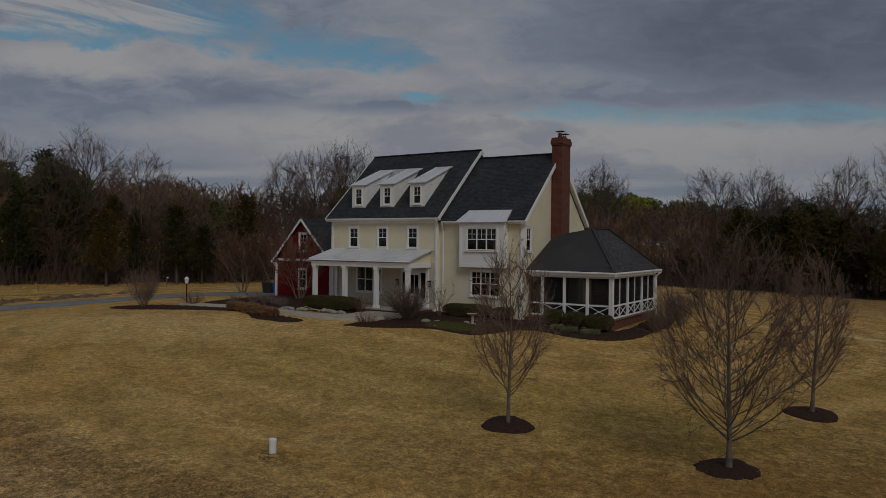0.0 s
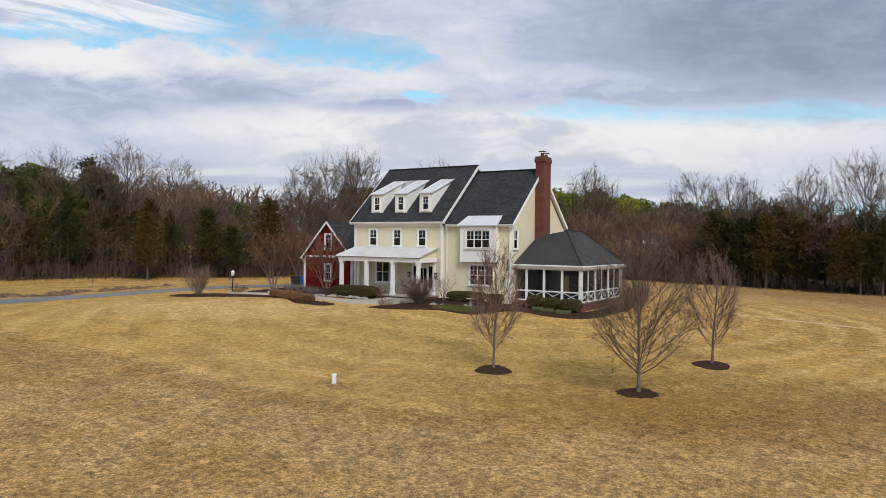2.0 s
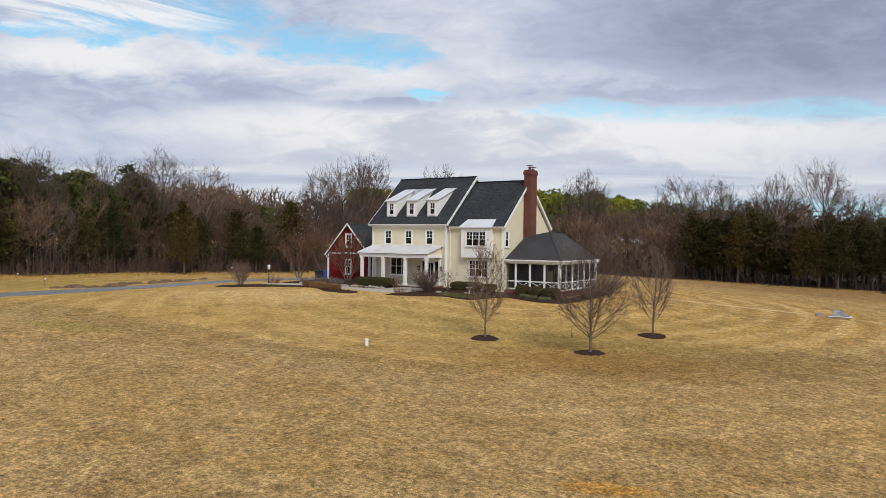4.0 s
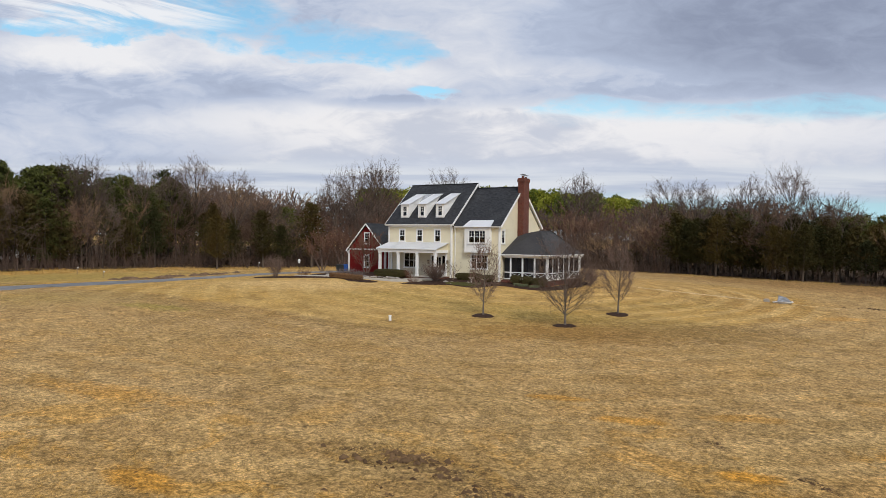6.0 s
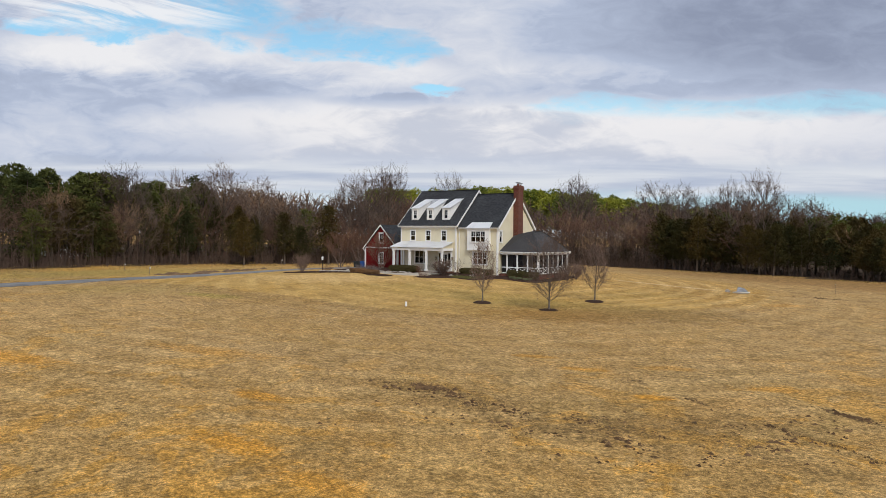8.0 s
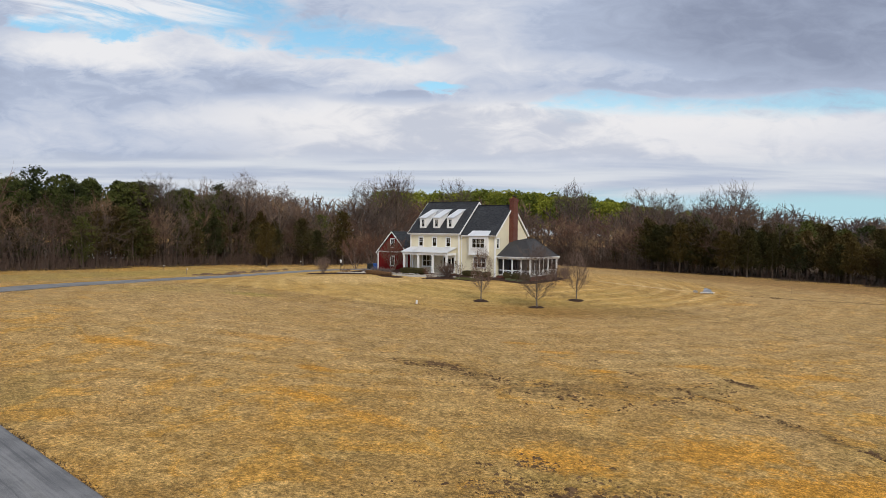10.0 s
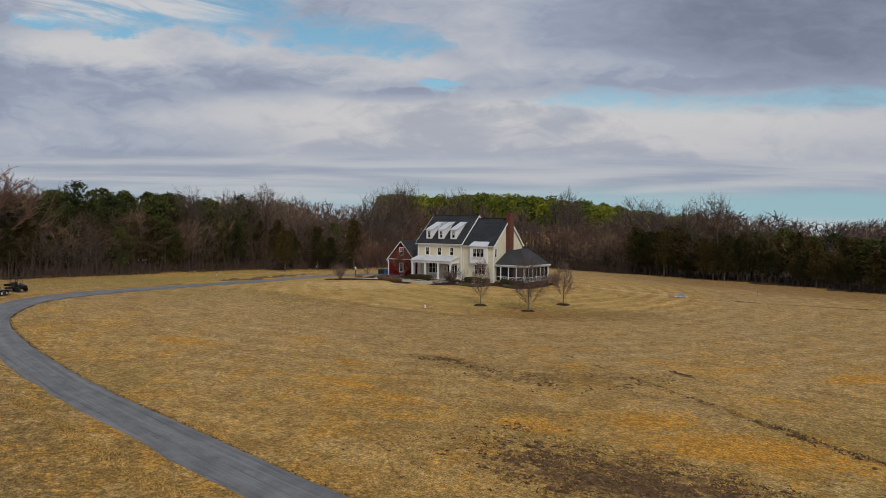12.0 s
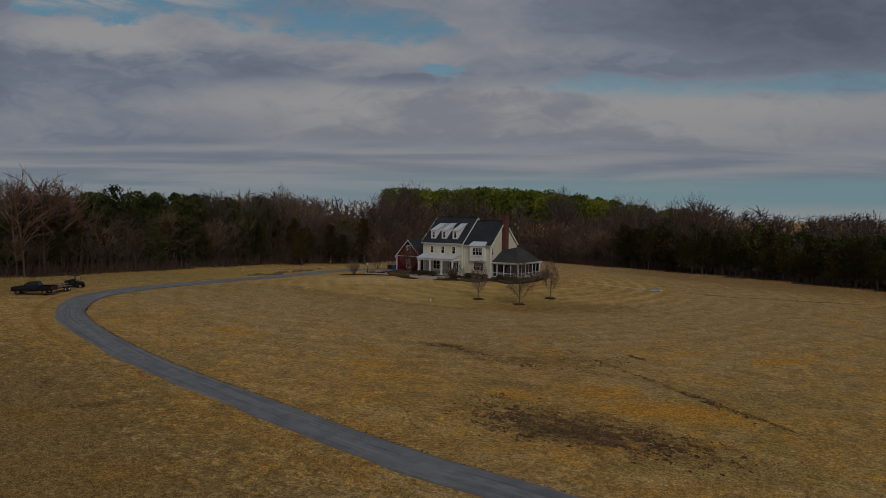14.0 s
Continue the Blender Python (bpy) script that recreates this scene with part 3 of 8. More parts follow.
def part(name, bm, mat, parent, label="", smooth=False, bevel=0.0):
    ob = new(name, bm if isinstance(bm, bpy.types.Mesh) else mesh_of(name, bm, mat, smooth, bevel))
    ob.parent = parent
    return tagged(ob, label)


def thing(name, label, category, at=(0, 0, 0), turn=0.0, group="", kind=""):
    ob = new(name)
    ob.empty_display_size = 0.3
    ob.matrix_basis = pose(*at, 0, 0, turn)
    return tagged(ob, label, category, group, kind)


def solo(name, bm, mat, label, category, at=(0, 0, 0), turn=0.0, group="", kind="", smooth=False, bevel=0.0):
    ob = new(name, bm if isinstance(bm, bpy.types.Mesh) else mesh_of(name, bm, mat, smooth, bevel))
    ob.matrix_basis = pose(*at, 0, 0, turn)
    return tagged(ob, label, category, group, kind)


def from_arrays(name, verts, faces, mat, smooth=False):
    data = bpy.data.meshes.new(name)
    data.from_pydata(verts, [], faces)
    data.materials.append(mat)
    if smooth:
        data.shade_smooth()
    data.update()
    return data


# ---------------------------------------------------------------- ground and drive
SWELLS = ((10, -24, -0.30), (23, -12, 0.08), (-14, -40, 0.37), (-42, -8, -0.34), (-14, -58, 0.09), (14, -72, -0.32), (32, -48, -0.08), (40, -5, -0.05), (-20, -6, 0.16), (12, -52, 0.16))


def terrain(x, y):
    """The lie of the land: a low knoll under the house, falling away towards the field."""
    px, py = min(max(x, -70), 85), min(max(y, -125), 75)
    knoll = math.exp(-(x * x + (y - 5) ** 2) / 900)
    bumps = sum(h * math.exp(-((x - cx) ** 2 + (y - cy) ** 2) / 196) for cx, cy, h in SWELLS)
    dip = 0.25 * math.exp(-((x - 20) ** 2 + (y + 14.6) ** 2) / 110)
    return bumps - dip - 2.0281 - 0.0181 * px + 0.0057 * py + 2.2276 * knoll + (0.041 * px * px + 0.0347 * py * py + 0.1838 * px * py) / 1000


def build_ground():
    def ticks(lo, hi, step):
        out = [lo + step * i for i in range(int((hi - lo) / step) + 1)]
        far, d = [], step
        while d < 2600:
            d *= 1.5
            far.append(d)
        left, run = [], lo
        for d in far:
            run -= d
            left.append(run)
        right, run = [], out[-1]
        for d in far:
            run += d
            right.append(run)
        return left[::-1] + out + right

    xs, ys = ticks(-80, 100, 1.5), ticks(-130, 80, 1.5)
    verts, faces = [], []
    for y in ys:
        for x in xs:
            near = 1.0 if abs(x) < 110 and abs(y) < 140 else 0.0
            rough = near * 0.05 * noise.noise((x * 0.35, y * 0.35, 0)) + near * 0.10 * noise.noise((x * 0.09, y * 0.09, 5))
            if abs(x + 1) < 14 and -6 < y < 13:
                rough *= 0.2
            verts.append((x, y, terrain(x, y) + rough))
    w = len(xs)
    for j in range(len(ys) - 1):
        for i in range(w - 1):
            a = j * w + i
            faces.append((a, a + 1, a + w + 1, a + w))
    solo("ground", from_arrays("ground", verts, faces, GRASS, True), None, "wide dormant tan lawn sloping away from the house", "ground", kind="structure")


build_ground()


def spline(points, step=1.0):
    """A smooth line through the points."""
    pts = [Vector(p) for p in points]
    pts = [pts[0] * 2 - pts[1]] + pts + [pts[-1] * 2 - pts[-2]]
    out = []
    for i in range(1, len(pts) - 2):
        a, b, c, d = pts[i - 1:i + 3]
        count = max(2, int((c - b).length / step))
        for k in range(count):
            t = k / count
            out.append(0.5 * ((2 * b) + (c - a) * t + (2 * a - 5 * b + 4 * c - d) * t * t + (3 * b - a - 3 * c + d) * t ** 3))
    return out + [pts[-2]]


DRIVE = [(119.9, -83.9), (89.9, -81.9), (69.9, -80.4), (55.5, -79.6), (47.6, -79.5), (36.6, -78.2), (29.4, -77.0), (19.9, -75.4), (7.8, -73.1), (-3.2, -70.6), (-14.8, -66.9), (-23.9, -61.6), (-30.7, -55.4), (-34.1, -48), (-35.4, -40),
         (-35.2, -31), (-35.0, -19), (-34.6, -8), (-33.2, 0.5), (-30.0, 6.0), (-25.5, 8.5), (-20.0, 9.0)]


def ribbon(name, line, width, lift, mat, label, category, thick=0.12, cut=5, wider=0.0):
    verts, faces, uvs = [], [], []
    for k, p in enumerate(line):
        q = line[min(k + 1, len(line) - 1)] - line[max(k - 1, 0)]
        side = Vector((-q.y, q.x)).normalized()
        half = width / 2 * (1 + 0.05 * noise.noise((k * 0.23, 3, 1))) * (1 + wider * math.exp(-((p.x + 33) ** 2 + (p.y + 49) ** 2) / 260) + (0.85 / (1 + math.exp(-(p.y + 22) / 4)) + 0.5 / (1 + math.exp(-(p.y - 2) / 2)) if wider else 0))
        for i in range(cut + 1):
            f = i / cut
            at = p.xy + side * half * (1 - 2 * f)
            crown = lift * (1 - (2 * f - 1) ** 4) + (0.0 if 0 < i < cut else -thick)
            verts.append((at.x, at.y, terrain(at.x, at.y) + crown + 0.04 * (0 < i < cut)))
            uvs.append((f, k * 0.1))
    w = cut + 1
    for k in range(len(line) - 1):
        for i in range(cut):
            a = k * w + i
            faces.append((a, a + 1, a + w + 1, a + w))
    data = from_arrays(name, verts, faces, mat, True)
    layer = data.uv_layers.new(name="UVMap")
    for loop in data.loops:
        layer.data[loop.index].uv = uvs[loop.vertex_index]
    return solo(name, data, None, label, category, kind="structure")


ribbon("drive", spline(DRIVE, 0.8), 3.8, 0.09, ROAD, "narrow grey gravel drive curving through the dry lawn", "driveway", cut=10, wider=0.38)


# ---------------------------------------------------------------- house
def frame_at(x, y, z, facing):
    """Local x across the wall, local -y out of it."""
    return pose(x, y, z, 0, 0, facing)


def lap_wall(name, parent, mat, m, width, height, holes=(), shape=None, lap=0.14, base=0.0, label=""):
    """A wall of lapped boards with real openings. holes: (x0, x1, z0, z1); shape(z) gives the ends of the wall at that height."""
    bm = bmesh.new()
    z = base
    while z < height - 0.01:
        top = min(z + lap, height)
        x0, x1 = (0.0, width) if shape is None else shape((z + top) / 2)
        if x1 - x0 > 0.05:
            cuts = [(x0, x1, z, top)]
            for h0, h1, hz0, hz1 in holes:
                nxt = []
                for a, b, c, d in cuts:
                    if h1 <= a or h0 >= b or hz1 <= c or hz0 >= d:
                        nxt.append((a, b, c, d))
                        continue
                    if h0 > a:
                        nxt.append((a, h0, c, d))
                    if h1 < b:
                        nxt.append((h1, b, c, d))
                    lo, hi = max(a, h0), min(b, h1)
                    if hz0 > c:
                        nxt.append((lo, hi, c, hz0))
                    if hz1 < d:
                        nxt.append((lo, hi, hz1, d))
                cuts = nxt
            for a, b, c, d in cuts:
                if b - a < 0.01:
                    continue
                def out(q):
                    return -0.012 - 0.013 * (1 - (q - z) / lap)
                ps = ((a, out(c), c), (b, out(c), c), (b, 0.14, c), (a, 0.14, c), (a, out(d), d), (b, out(d), d), (b, 0.14, d), (a, 0.14, d))
                vs = [bm.verts.new(m @ Vector(p)) for p in ps]
                for f in ((3, 2, 1, 0), (4, 5, 6, 7), (0, 1, 5, 4), (1, 2, 6, 5), (2, 3, 7, 6), (3, 0, 4, 7)):
                    bm.faces.new([vs[i] for i in f])
        z = top
    return part(name, bm, mat, parent, label)


def window(parent, m, w, h, units=1, cols=2, rows=2, label="", casing=0.11, curtains=False, lower_bars=False):
    """A sash window with its casing, centred on local x, sill at local z 0; w, h: the opening."""
    bm = bmesh.new()
    t = 0.045
    box(bm, -w / 2 - casing, -w / 2, -t, 0.05, -0.02, h + casing, m)
    box(bm, w / 2, w / 2 + casing, -t, 0.05, -0.02, h + casing, m)
    box(bm, -w / 2, w / 2, -t, 0.05, h, h + casing, m)
    box(bm, -w / 2 - casing - 0.03, w / 2 + casing + 0.03, -t - 0.03, 0.05, h + casing, h + casing + 0.04, m)
    top = part("window", bm, WHITE, parent, label or "white-cased sash window", bevel=0.006)
    bm = bmesh.new()
    box(bm, -w / 2 - casing - 0.03, w / 2 + casing + 0.03, -t - 0.05, 0.06, -0.10, -0.02, m)
    part("window_sill", bm, WHITE, top, bevel=0.006)
    uw = w / units
    for u in range(units):
        x0, x1 = -w / 2 + u * uw, -w / 2 + (u + 1) * uw
        bm = bmesh.new()
        s = 0.042
        box(bm, x0, x0 + s, 0.0, 0.06, 0, h, m), box(bm, x1 - s, x1, 0.0, 0.06, 0, h, m)
        box(bm, x0 + s, x1 - s, 0.0, 0.06, 0, 0.07, m), box(bm, x0 + s, x1 - s, 0.0, 0.06, h - 0.05, h, m)
        box(bm, x0 + s, x1 - s, -0.005, 0.06, h * 0.5 - 0.025, h * 0.5 + 0.025, m)
        zones = [(h * 0.5 + 0.025, h - 0.05)] + ([(0.07, h * 0.5 - 0.025)] if lower_bars else [])
        for za, zb in zones:
            for c in range(1, cols):
                x = x0 + s + (x1 - x0 - 2 * s) * c / cols
                box(bm, x - 0.010, x + 0.010, 0.008, 0.05, za, zb, m)
            for r in range(1, rows):
                z = za + (zb - za) * r / rows
                box(bm, x0 + s, x1 - s, 0.010, 0.048, z - 0.010, z + 0.010, m)
        part("sash", bm, WHITE, top)
        bm = bmesh.new()
        box(bm, x0 + s, x1 - s, 0.028, 0.034, 0.07, h - 0.05, m)
        pane = part("pane", bm, GLASS, top)
        pane.visible_shadow = False
        if curtains:
            bm = bmesh.new()
            n = 7
            for e, sgn in ((x0 + s, 1), (x1 - s, -1)):
                pts = [(e + sgn * 0.42 * uw * i / n, 0.18 + 0.02 * (i % 2)) for i in range(n + 1)]
                for (ax, ay), (bx, by) in zip(pts, pts[1:]):
                    q = [bm.verts.new(m @ Vector(p)) for p in ((ax, ay, 0.02), (bx, by, 0.02), (bx, by, h - 0.02), (ax, ay, h - 0.02), (ax, ay + 0.01, 0.02), (bx, by + 0.01, 0.02), (bx, by + 0.01, h - 0.02), (ax, ay + 0.01, h - 0.02))]
                    for f in ((0, 1, 2, 3), (7, 6, 5, 4), (0, 4, 5, 1), (3, 2, 6, 7)):
                        bm.faces.new([q[k] for k in f])
            part("curtain", bm, CURTAIN, top)
    return top


def shingled(name, parent, corners, label="", rows=0.145, tab=0.36, mat=None):
    """A roof slope: corners low-left, low-right, high-right, high-left, clad in stepped shingle courses."""
    a, b, c, d = [Vector(p) for p in corners]
    bm = bmesh.new()
    nrm = (b - a).cross(d - a).normalized()
    slab(bm, corners, 0.14)
    rise = max((d - a).length, (c - b).length)
    count = max(3, int(rise / rows))
    rnd = random.Random(len(name) + int(rise * 100))
    for r in range(count):
        f0, f1 = r / count, (r + 1) / count
        l0, r0, l1, r1 = a.lerp(d, f0), b.lerp(c, f0), a.lerp(d, f1), b.lerp(c, f1)
        run = (r0 - l0).length
        if run < 0.1:
            continue
        stops, s = [0.0], rnd.uniform(0.2, tab) / run
        while s < 1.0:
            stops.append(s)
            s += rnd.uniform(0.45, 1.0) * tab / run
        stops.append(1.0)
        for s0, s1 in zip(stops, stops[1:]):
            p = [l0.lerp(r0, s0), l0.lerp(r0, s1), l1.lerp(r1, s1), l1.lerp(r1, s0)]
            lift = rnd.uniform(0.009, 0.015)
            vs = [bm.verts.new(p[0] + nrm * lift), bm.verts.new(p[1] + nrm * lift), bm.verts.new(p[2] + nrm * 0.006), bm.verts.new(p[3] + nrm * 0.006), bm.verts.new(p[0] + nrm * 0.002), bm.verts.new(p[1] + nrm * 0.002)]
            bm.faces.new(vs[:4]), bm.faces.new((vs[4], vs[5], vs[1], vs[0]))
    return part(name, bm, mat or SHINGLE, parent, label)


def seamed(name, parent, corners, label="", pitch=0.42, thick=0.05):
    """A slope of standing-seam metal: corners low-left, low-right, high-right, high-left."""
    a, b, c, d = [Vector(p) for p in corners]
    nrm = (b - a).cross(d - a).normalized()
    bm = bmesh.new()
    slab(bm, corners, thick)
    roof = part(name, bm, PALE_METAL, parent, label)
    count = max(2, round((b - a).length / pitch))
    if parent.parent is not None:
        return roof
    for k in range(count + 1):
        f = k / count
        bm = bmesh.new()
        beam(bm, a.lerp(b, f) + nrm * 0.018, d.lerp(c, f) + nrm * 0.012, 0.02, 0.03, nrm)
        part("seam", bm, PALE_METAL, roof)
    return roof


house = thing("house", "cream clapboard farmhouse with white trim and charcoal shingle roof", "house")

# main block
MX0, MX1, MY0, MY1 = -8.57, 0.42, -0.60, 9.84
MEZ, MRY, MRZ = 6.285, 4.62, 11.25          # eave height, ridge line
MEY = -0.95
MS = (MRZ - MEZ) / (MRY - MEY)              # slope of the main roof
# wing
WX1, WY0, WY1 = 6.48, -0.28, 9.58
WEZ, WRZ, WEY = 6.06, 10.66, -0.60
WS = (WRZ - WEZ) / (MRY - WEY)
GROUND_Z = -0.55

up_windows = [(-6.55, 0.72), (-4.02, 0.72), (-1.50, 0.72)]
UWZ, UWH = 4.26, 1.34
holes = [(x - w / 2 - MX0, x + w / 2 - MX0, UWZ, UWZ + UWH) for x, w in up_windows]
FWX, FWW, FWZ, FWH = -5.15, 2.05, 1.18, 1.72      # porch window
DRX = -1.35                                        # front door
holes_low = [(FWX - FWW / 2 - MX0, FWX + FWW / 2 - MX0, FWZ, FWZ + FWH), (DRX - 0.95 - MX0, DRX + 0.95 - MX0, 0.36, 2.62)]
front = frame_at(MX0, MY0, 0, 0)
lap_wall("wall", house, CREAM, front, MX1 - MX0, 6.15, holes=holes, base=3.30, label="cream lapped siding")
# below the porch roof the front wall is darker and greyer than the cream
lap_wall("wall", house, GREYER_CREAM, front, MX1 - MX0, 3.30, holes=holes_low, base=GROUND_Z, lap=0.19, label="siding under the porch, darker and greyer than the cream above")
side_r = frame_at(MX1, MY0, 0, 90)
lap_wall("wall", house, CREAM, side_r, MY1 - MY0, MRZ - 0.2, base=GROUND_Z, shape=lambda z: (max(0, (z - 6.15) / MS + 0.02), min(MY1 - MY0, (MY1 - MY0) - (z - 6.15) / MS)))
side_l = frame_at(MX0, MY1, 0, -90)
lap_wall("wall", house, CREAM, side_l, MY1 - MY0, MRZ - 0.2, base=GROUND_Z, shape=lambda z: (max(0, (z - 6.15) / MS), min(MY1 - MY0, (MY1 - MY0) - (z - 6.15) / MS)))
back = frame_at(MX1, MY1, 0, 180)
lap_wall("wall", house, CREAM, back, MX1 - MX0, 6.15, base=GROUND_Z)
for x, w in up_windows:
    window(house, frame_at(x, MY0 - 0.03, UWZ, 0), w, UWH)
window(house, frame_at(FWX, MY0 - 0.03, FWZ, 0), FWW, FWH, units=3, cols=1, rows=1, curtains=True, label="triple porch window with pale curtains")

MX_L, MX_R = -8.87, 0.72
shingled("roof", house, ((MX_L, MEY, MEZ), (MX_R, MEY, MEZ), (MX_R, MRY, MRZ), (MX_L, MRY, MRZ)), "charcoal shingle roof slope")
shingled("roof", house, ((MX_R, 2 * MRY - MEY, MEZ), (MX_L, 2 * MRY - MEY, MEZ), (MX_L, MRY, MRZ), (MX_R, MRY, MRZ)), "charcoal shingle roof slope")
WX_R = 6.76
shingled("roof", house, ((MX1, WEY, WEZ), (WX_R, WEY, WEZ), (WX_R, MRY, WRZ), (MX1, MRY, WRZ)), "charcoal shingle roof slope of the wing")
shingled("roof", house, ((WX_R, 2 * MRY - WEY, WEZ), (MX1, 2 * MRY - WEY, WEZ), (MX1, MRY, WRZ), (WX_R, MRY, WRZ)), "charcoal shingle roof slope of the wing")
for xa, xb, rz in ((MX_L, MX_R, MRZ), (MX1 + 0.3, WX_R - 0.4, WRZ)):
    bm = bmesh.new()
    beam(bm, (xa, MRY, rz + 0.03), (xb, MRY, rz + 0.03), 0.26, 0.05)
    part("ridge_cap", bm, SHINGLE, house)


def rake(x, ey, ez, rz, back_too=True, deep=0.24):
    """White boards along a gable's edge."""
    for sgn in ((-1, 1) if back_too else (-1,)):
        bm = bmesh.new()
        y0 = MRY + sgn * (MRY - ey)
        d = Vector((0, MRY - y0, rz - ez)).normalized()
        nrm = Vector((0, -sgn * -d.z * 1.0, abs(d.y))).normalized() if sgn > 0 else Vector((0, -d.z, d.y))
        off = Vector((0, 0, -deep / 2 - 0.015))
        beam(bm, Vector((x, y0, ez)) + off, Vector((x, MRY, rz)) + off, 0.05, deep, (0, 0, 1))
        part("rake_board", bm, WHITE, house, bevel=0.008)


def gable_soffit(xa, xb, ey, ez, rz):
    """White boarding under a gable's overhang."""
    for sgn in (-1, 1):
        y0 = MRY + sgn * (MRY - ey)
        bm = bmesh.new()
        slab(bm, ((xa, y0, ez - 0.19), (xb, y0, ez - 0.19), (xb, MRY, rz - 0.19), (xa, MRY, rz - 0.19)), 0.03)
        part("soffit", bm, WHITE, house)


gable_soffit(WX1 + 0.04, WX_R, WEY, WEZ, WRZ)
gable_soffit(MX1 + 0.04, MX_R, MEY, MEZ, MRZ)
gable_soffit(MX_L, MX0 - 0.04, MEY, MEZ, MRZ)
rake(MX_R + 0.026, MEY, MEZ, MRZ)
rake(MX_L - 0.026, MEY, MEZ, MRZ)
rake(WX_R + 0.026, WEY, WEZ, WRZ)

# boxed eaves, gutters and downspouts
def eave(x0, x1, ey, ez, wall_y):
    bm = bmesh.new()
    box(bm, x0, x1, ey + 0.03, wall_y - 0.005, ez - 0.20, ez - 0.15)
    part("soffit", bm, WHITE, house)
    bm = bmesh.new()
    box(bm, x0, x1, ey - 0.002, ey + 0.03, ez - 0.24, ez - 0.05)
    part("fascia", bm, WHITE, house)
    bm = bmesh.new()
    prof = ((-0.13, 0.0), (-0.12, -0.07), (-0.08, -0.12), (-0.006, -0.12), (-0.006, 0.0), (-0.02, 0.0), (-0.02, -0.10), (-0.075, -0.10), (-0.105, -0.06), (-0.115, 0.0))
    ends = [[bm.verts.new((x, ey + py, ez - 0.035 + pz)) for py, pz in prof] for x in (x0, x1)]
    for i in range(len(prof)):
        j = (i + 1) % len(prof)
        bm.faces.new((ends[0][i], ends[0][j], ends[1][j], ends[1][i]))
    for e in ends:
        bm.faces.new(e)
    part("gutter", bm, WHITE, house, "white aluminium gutter")


eave(MX_L, MX_R, MEY, MEZ, MY0)
eave(MX_R + 0.06, WX_R, WEY, WEZ, WY0)


def spout(x, y_gutter, y_wall, z_top, z_low, dx=0.0):
    bm = bmesh.new()
    pts = [(x, y_gutter, z_top), (x, y_gutter, z_top - 0.12), (x + dx, y_wall - 0.07, z_top - 0.55), (x + dx, y_wall - 0.07, z_low + 0.12), (x + dx, y_wall - 0.28, z_low)]
    for a, b in zip(pts, pts[1:]):
        beam(bm, a, b, 0.085, 0.07, (0.1, 1, 0.2))
    part("downspout", bm, WHITE, house)


spout(MX_R - 0.12, MEY - 0.06, MY0, MEZ - 0.12, 0.0, -0.22)
spout(MX1 + 0.42, WEY - 0.06, WY0, WEZ - 0.12, 0.0, -0.1)
spout(WX_R - 0.15, WEY - 0.06, WY0, WEZ - 0.12, -0.1, -0.22)

# corner boards
def board(x0, x1, y0, y1, z0, z1):
    bm = bmesh.new()
    box(bm, x0, x1, y0, y1, z0, z1)
    part("corner_board", bm, WHITE, house, bevel=0.006)


board(MX0 - 0.045, MX0 + 0.16, MY0 - 0.05, MY0 + 0.16, GROUND_Z, MEZ - 0.19)
board(MX1 - 0.17, MX1 + 0.045, MY0 - 0.05, MY0 + 0.16, GROUND_Z, MEZ - 0.19)
board(WX1 - 0.16, WX1 + 0.045, WY0 - 0.05, WY0 + 0.16, GROUND_Z, WEZ - 0.19)
board(WX1 - 0.16, WX1 + 0.045, WY1 - 0.16, WY1 + 0.045, GROUND_Z, WEZ - 0.19)
bm = bmesh.new()
box(bm, MX0 + 0.165, MX1 - 0.175, MY0 - 0.045, MY0 - 0.01, MEZ - 0.38, MEZ - 0.205)
part("frieze_board", bm, WHITE, house)

# wing walls
wing_front = frame_at(MX1, WY0, 0, 0)
BX0, BX1 = 2.22, 5.45                       # the projecting bay above, its window
BZ0, BZ1, BY = 3.17, 5.90, -0.75
LWX, LWW, LWZ, LWH = 3.90, 2.02, 1.28, 1.55
lap_wall("wall", house, CREAM, wing_front, WX1 - MX1, 5.95, base=GROUND_Z, holes=[(LWX - LWW / 2 - MX1, LWX + LWW / 2 - MX1, LWZ, LWZ + LWH), (BX0 + 0.2 - MX1, BX1 - 0.2 - MX1, BZ0 + 0.15, BZ1 - 0.2)], label="cream lapped siding")
gable = frame_at(WX1, WY0, 0, 90)
GWY, GWZ, GWW, GWH = 0.42, 4.16, 0.62, 1.42
lap_wall("wall", house, CREAM, gable, WY1 - WY0, WRZ - 0.15, base=GROUND_Z, holes=[(GWY - GWW / 2 - WY0, GWY + GWW / 2 - WY0, GWZ, GWZ + GWH)], shape=lambda z: (max(0, (z - 5.95) / WS), min(WY1 - WY0, (WY1 - WY0) - (z - 5.95) / WS)), label="cream lapped gable siding")
lap_wall("wall", house, CREAM, frame_at(WX1, WY1, 0, 180), WX1 - MX1, 5.95, base=GROUND_Z)
window(house, frame_at(LWX, WY0 - 0.03, LWZ, 0), LWW, LWH, units=3, cols=2, rows=2, label="triple sash window")
window(house, frame_at(WX1 + 0.03, GWY, GWZ, 90), GWW, GWH)

# the projecting bay
bm = bmesh.new()
for a, b, c, d in ((BX0, BX1, BZ0, BZ0 + 0.98), (BX0, BX1, BZ1 - 0.30, BZ1), (BX0, BX0 + 0.55, BZ0 + 0.98, BZ1 - 0.30), (BX1 - 0.55, BX1, BZ0 + 0.98, BZ1 - 0.30)):
    box(bm, a, b, BY, BY + 0.12, c, d)
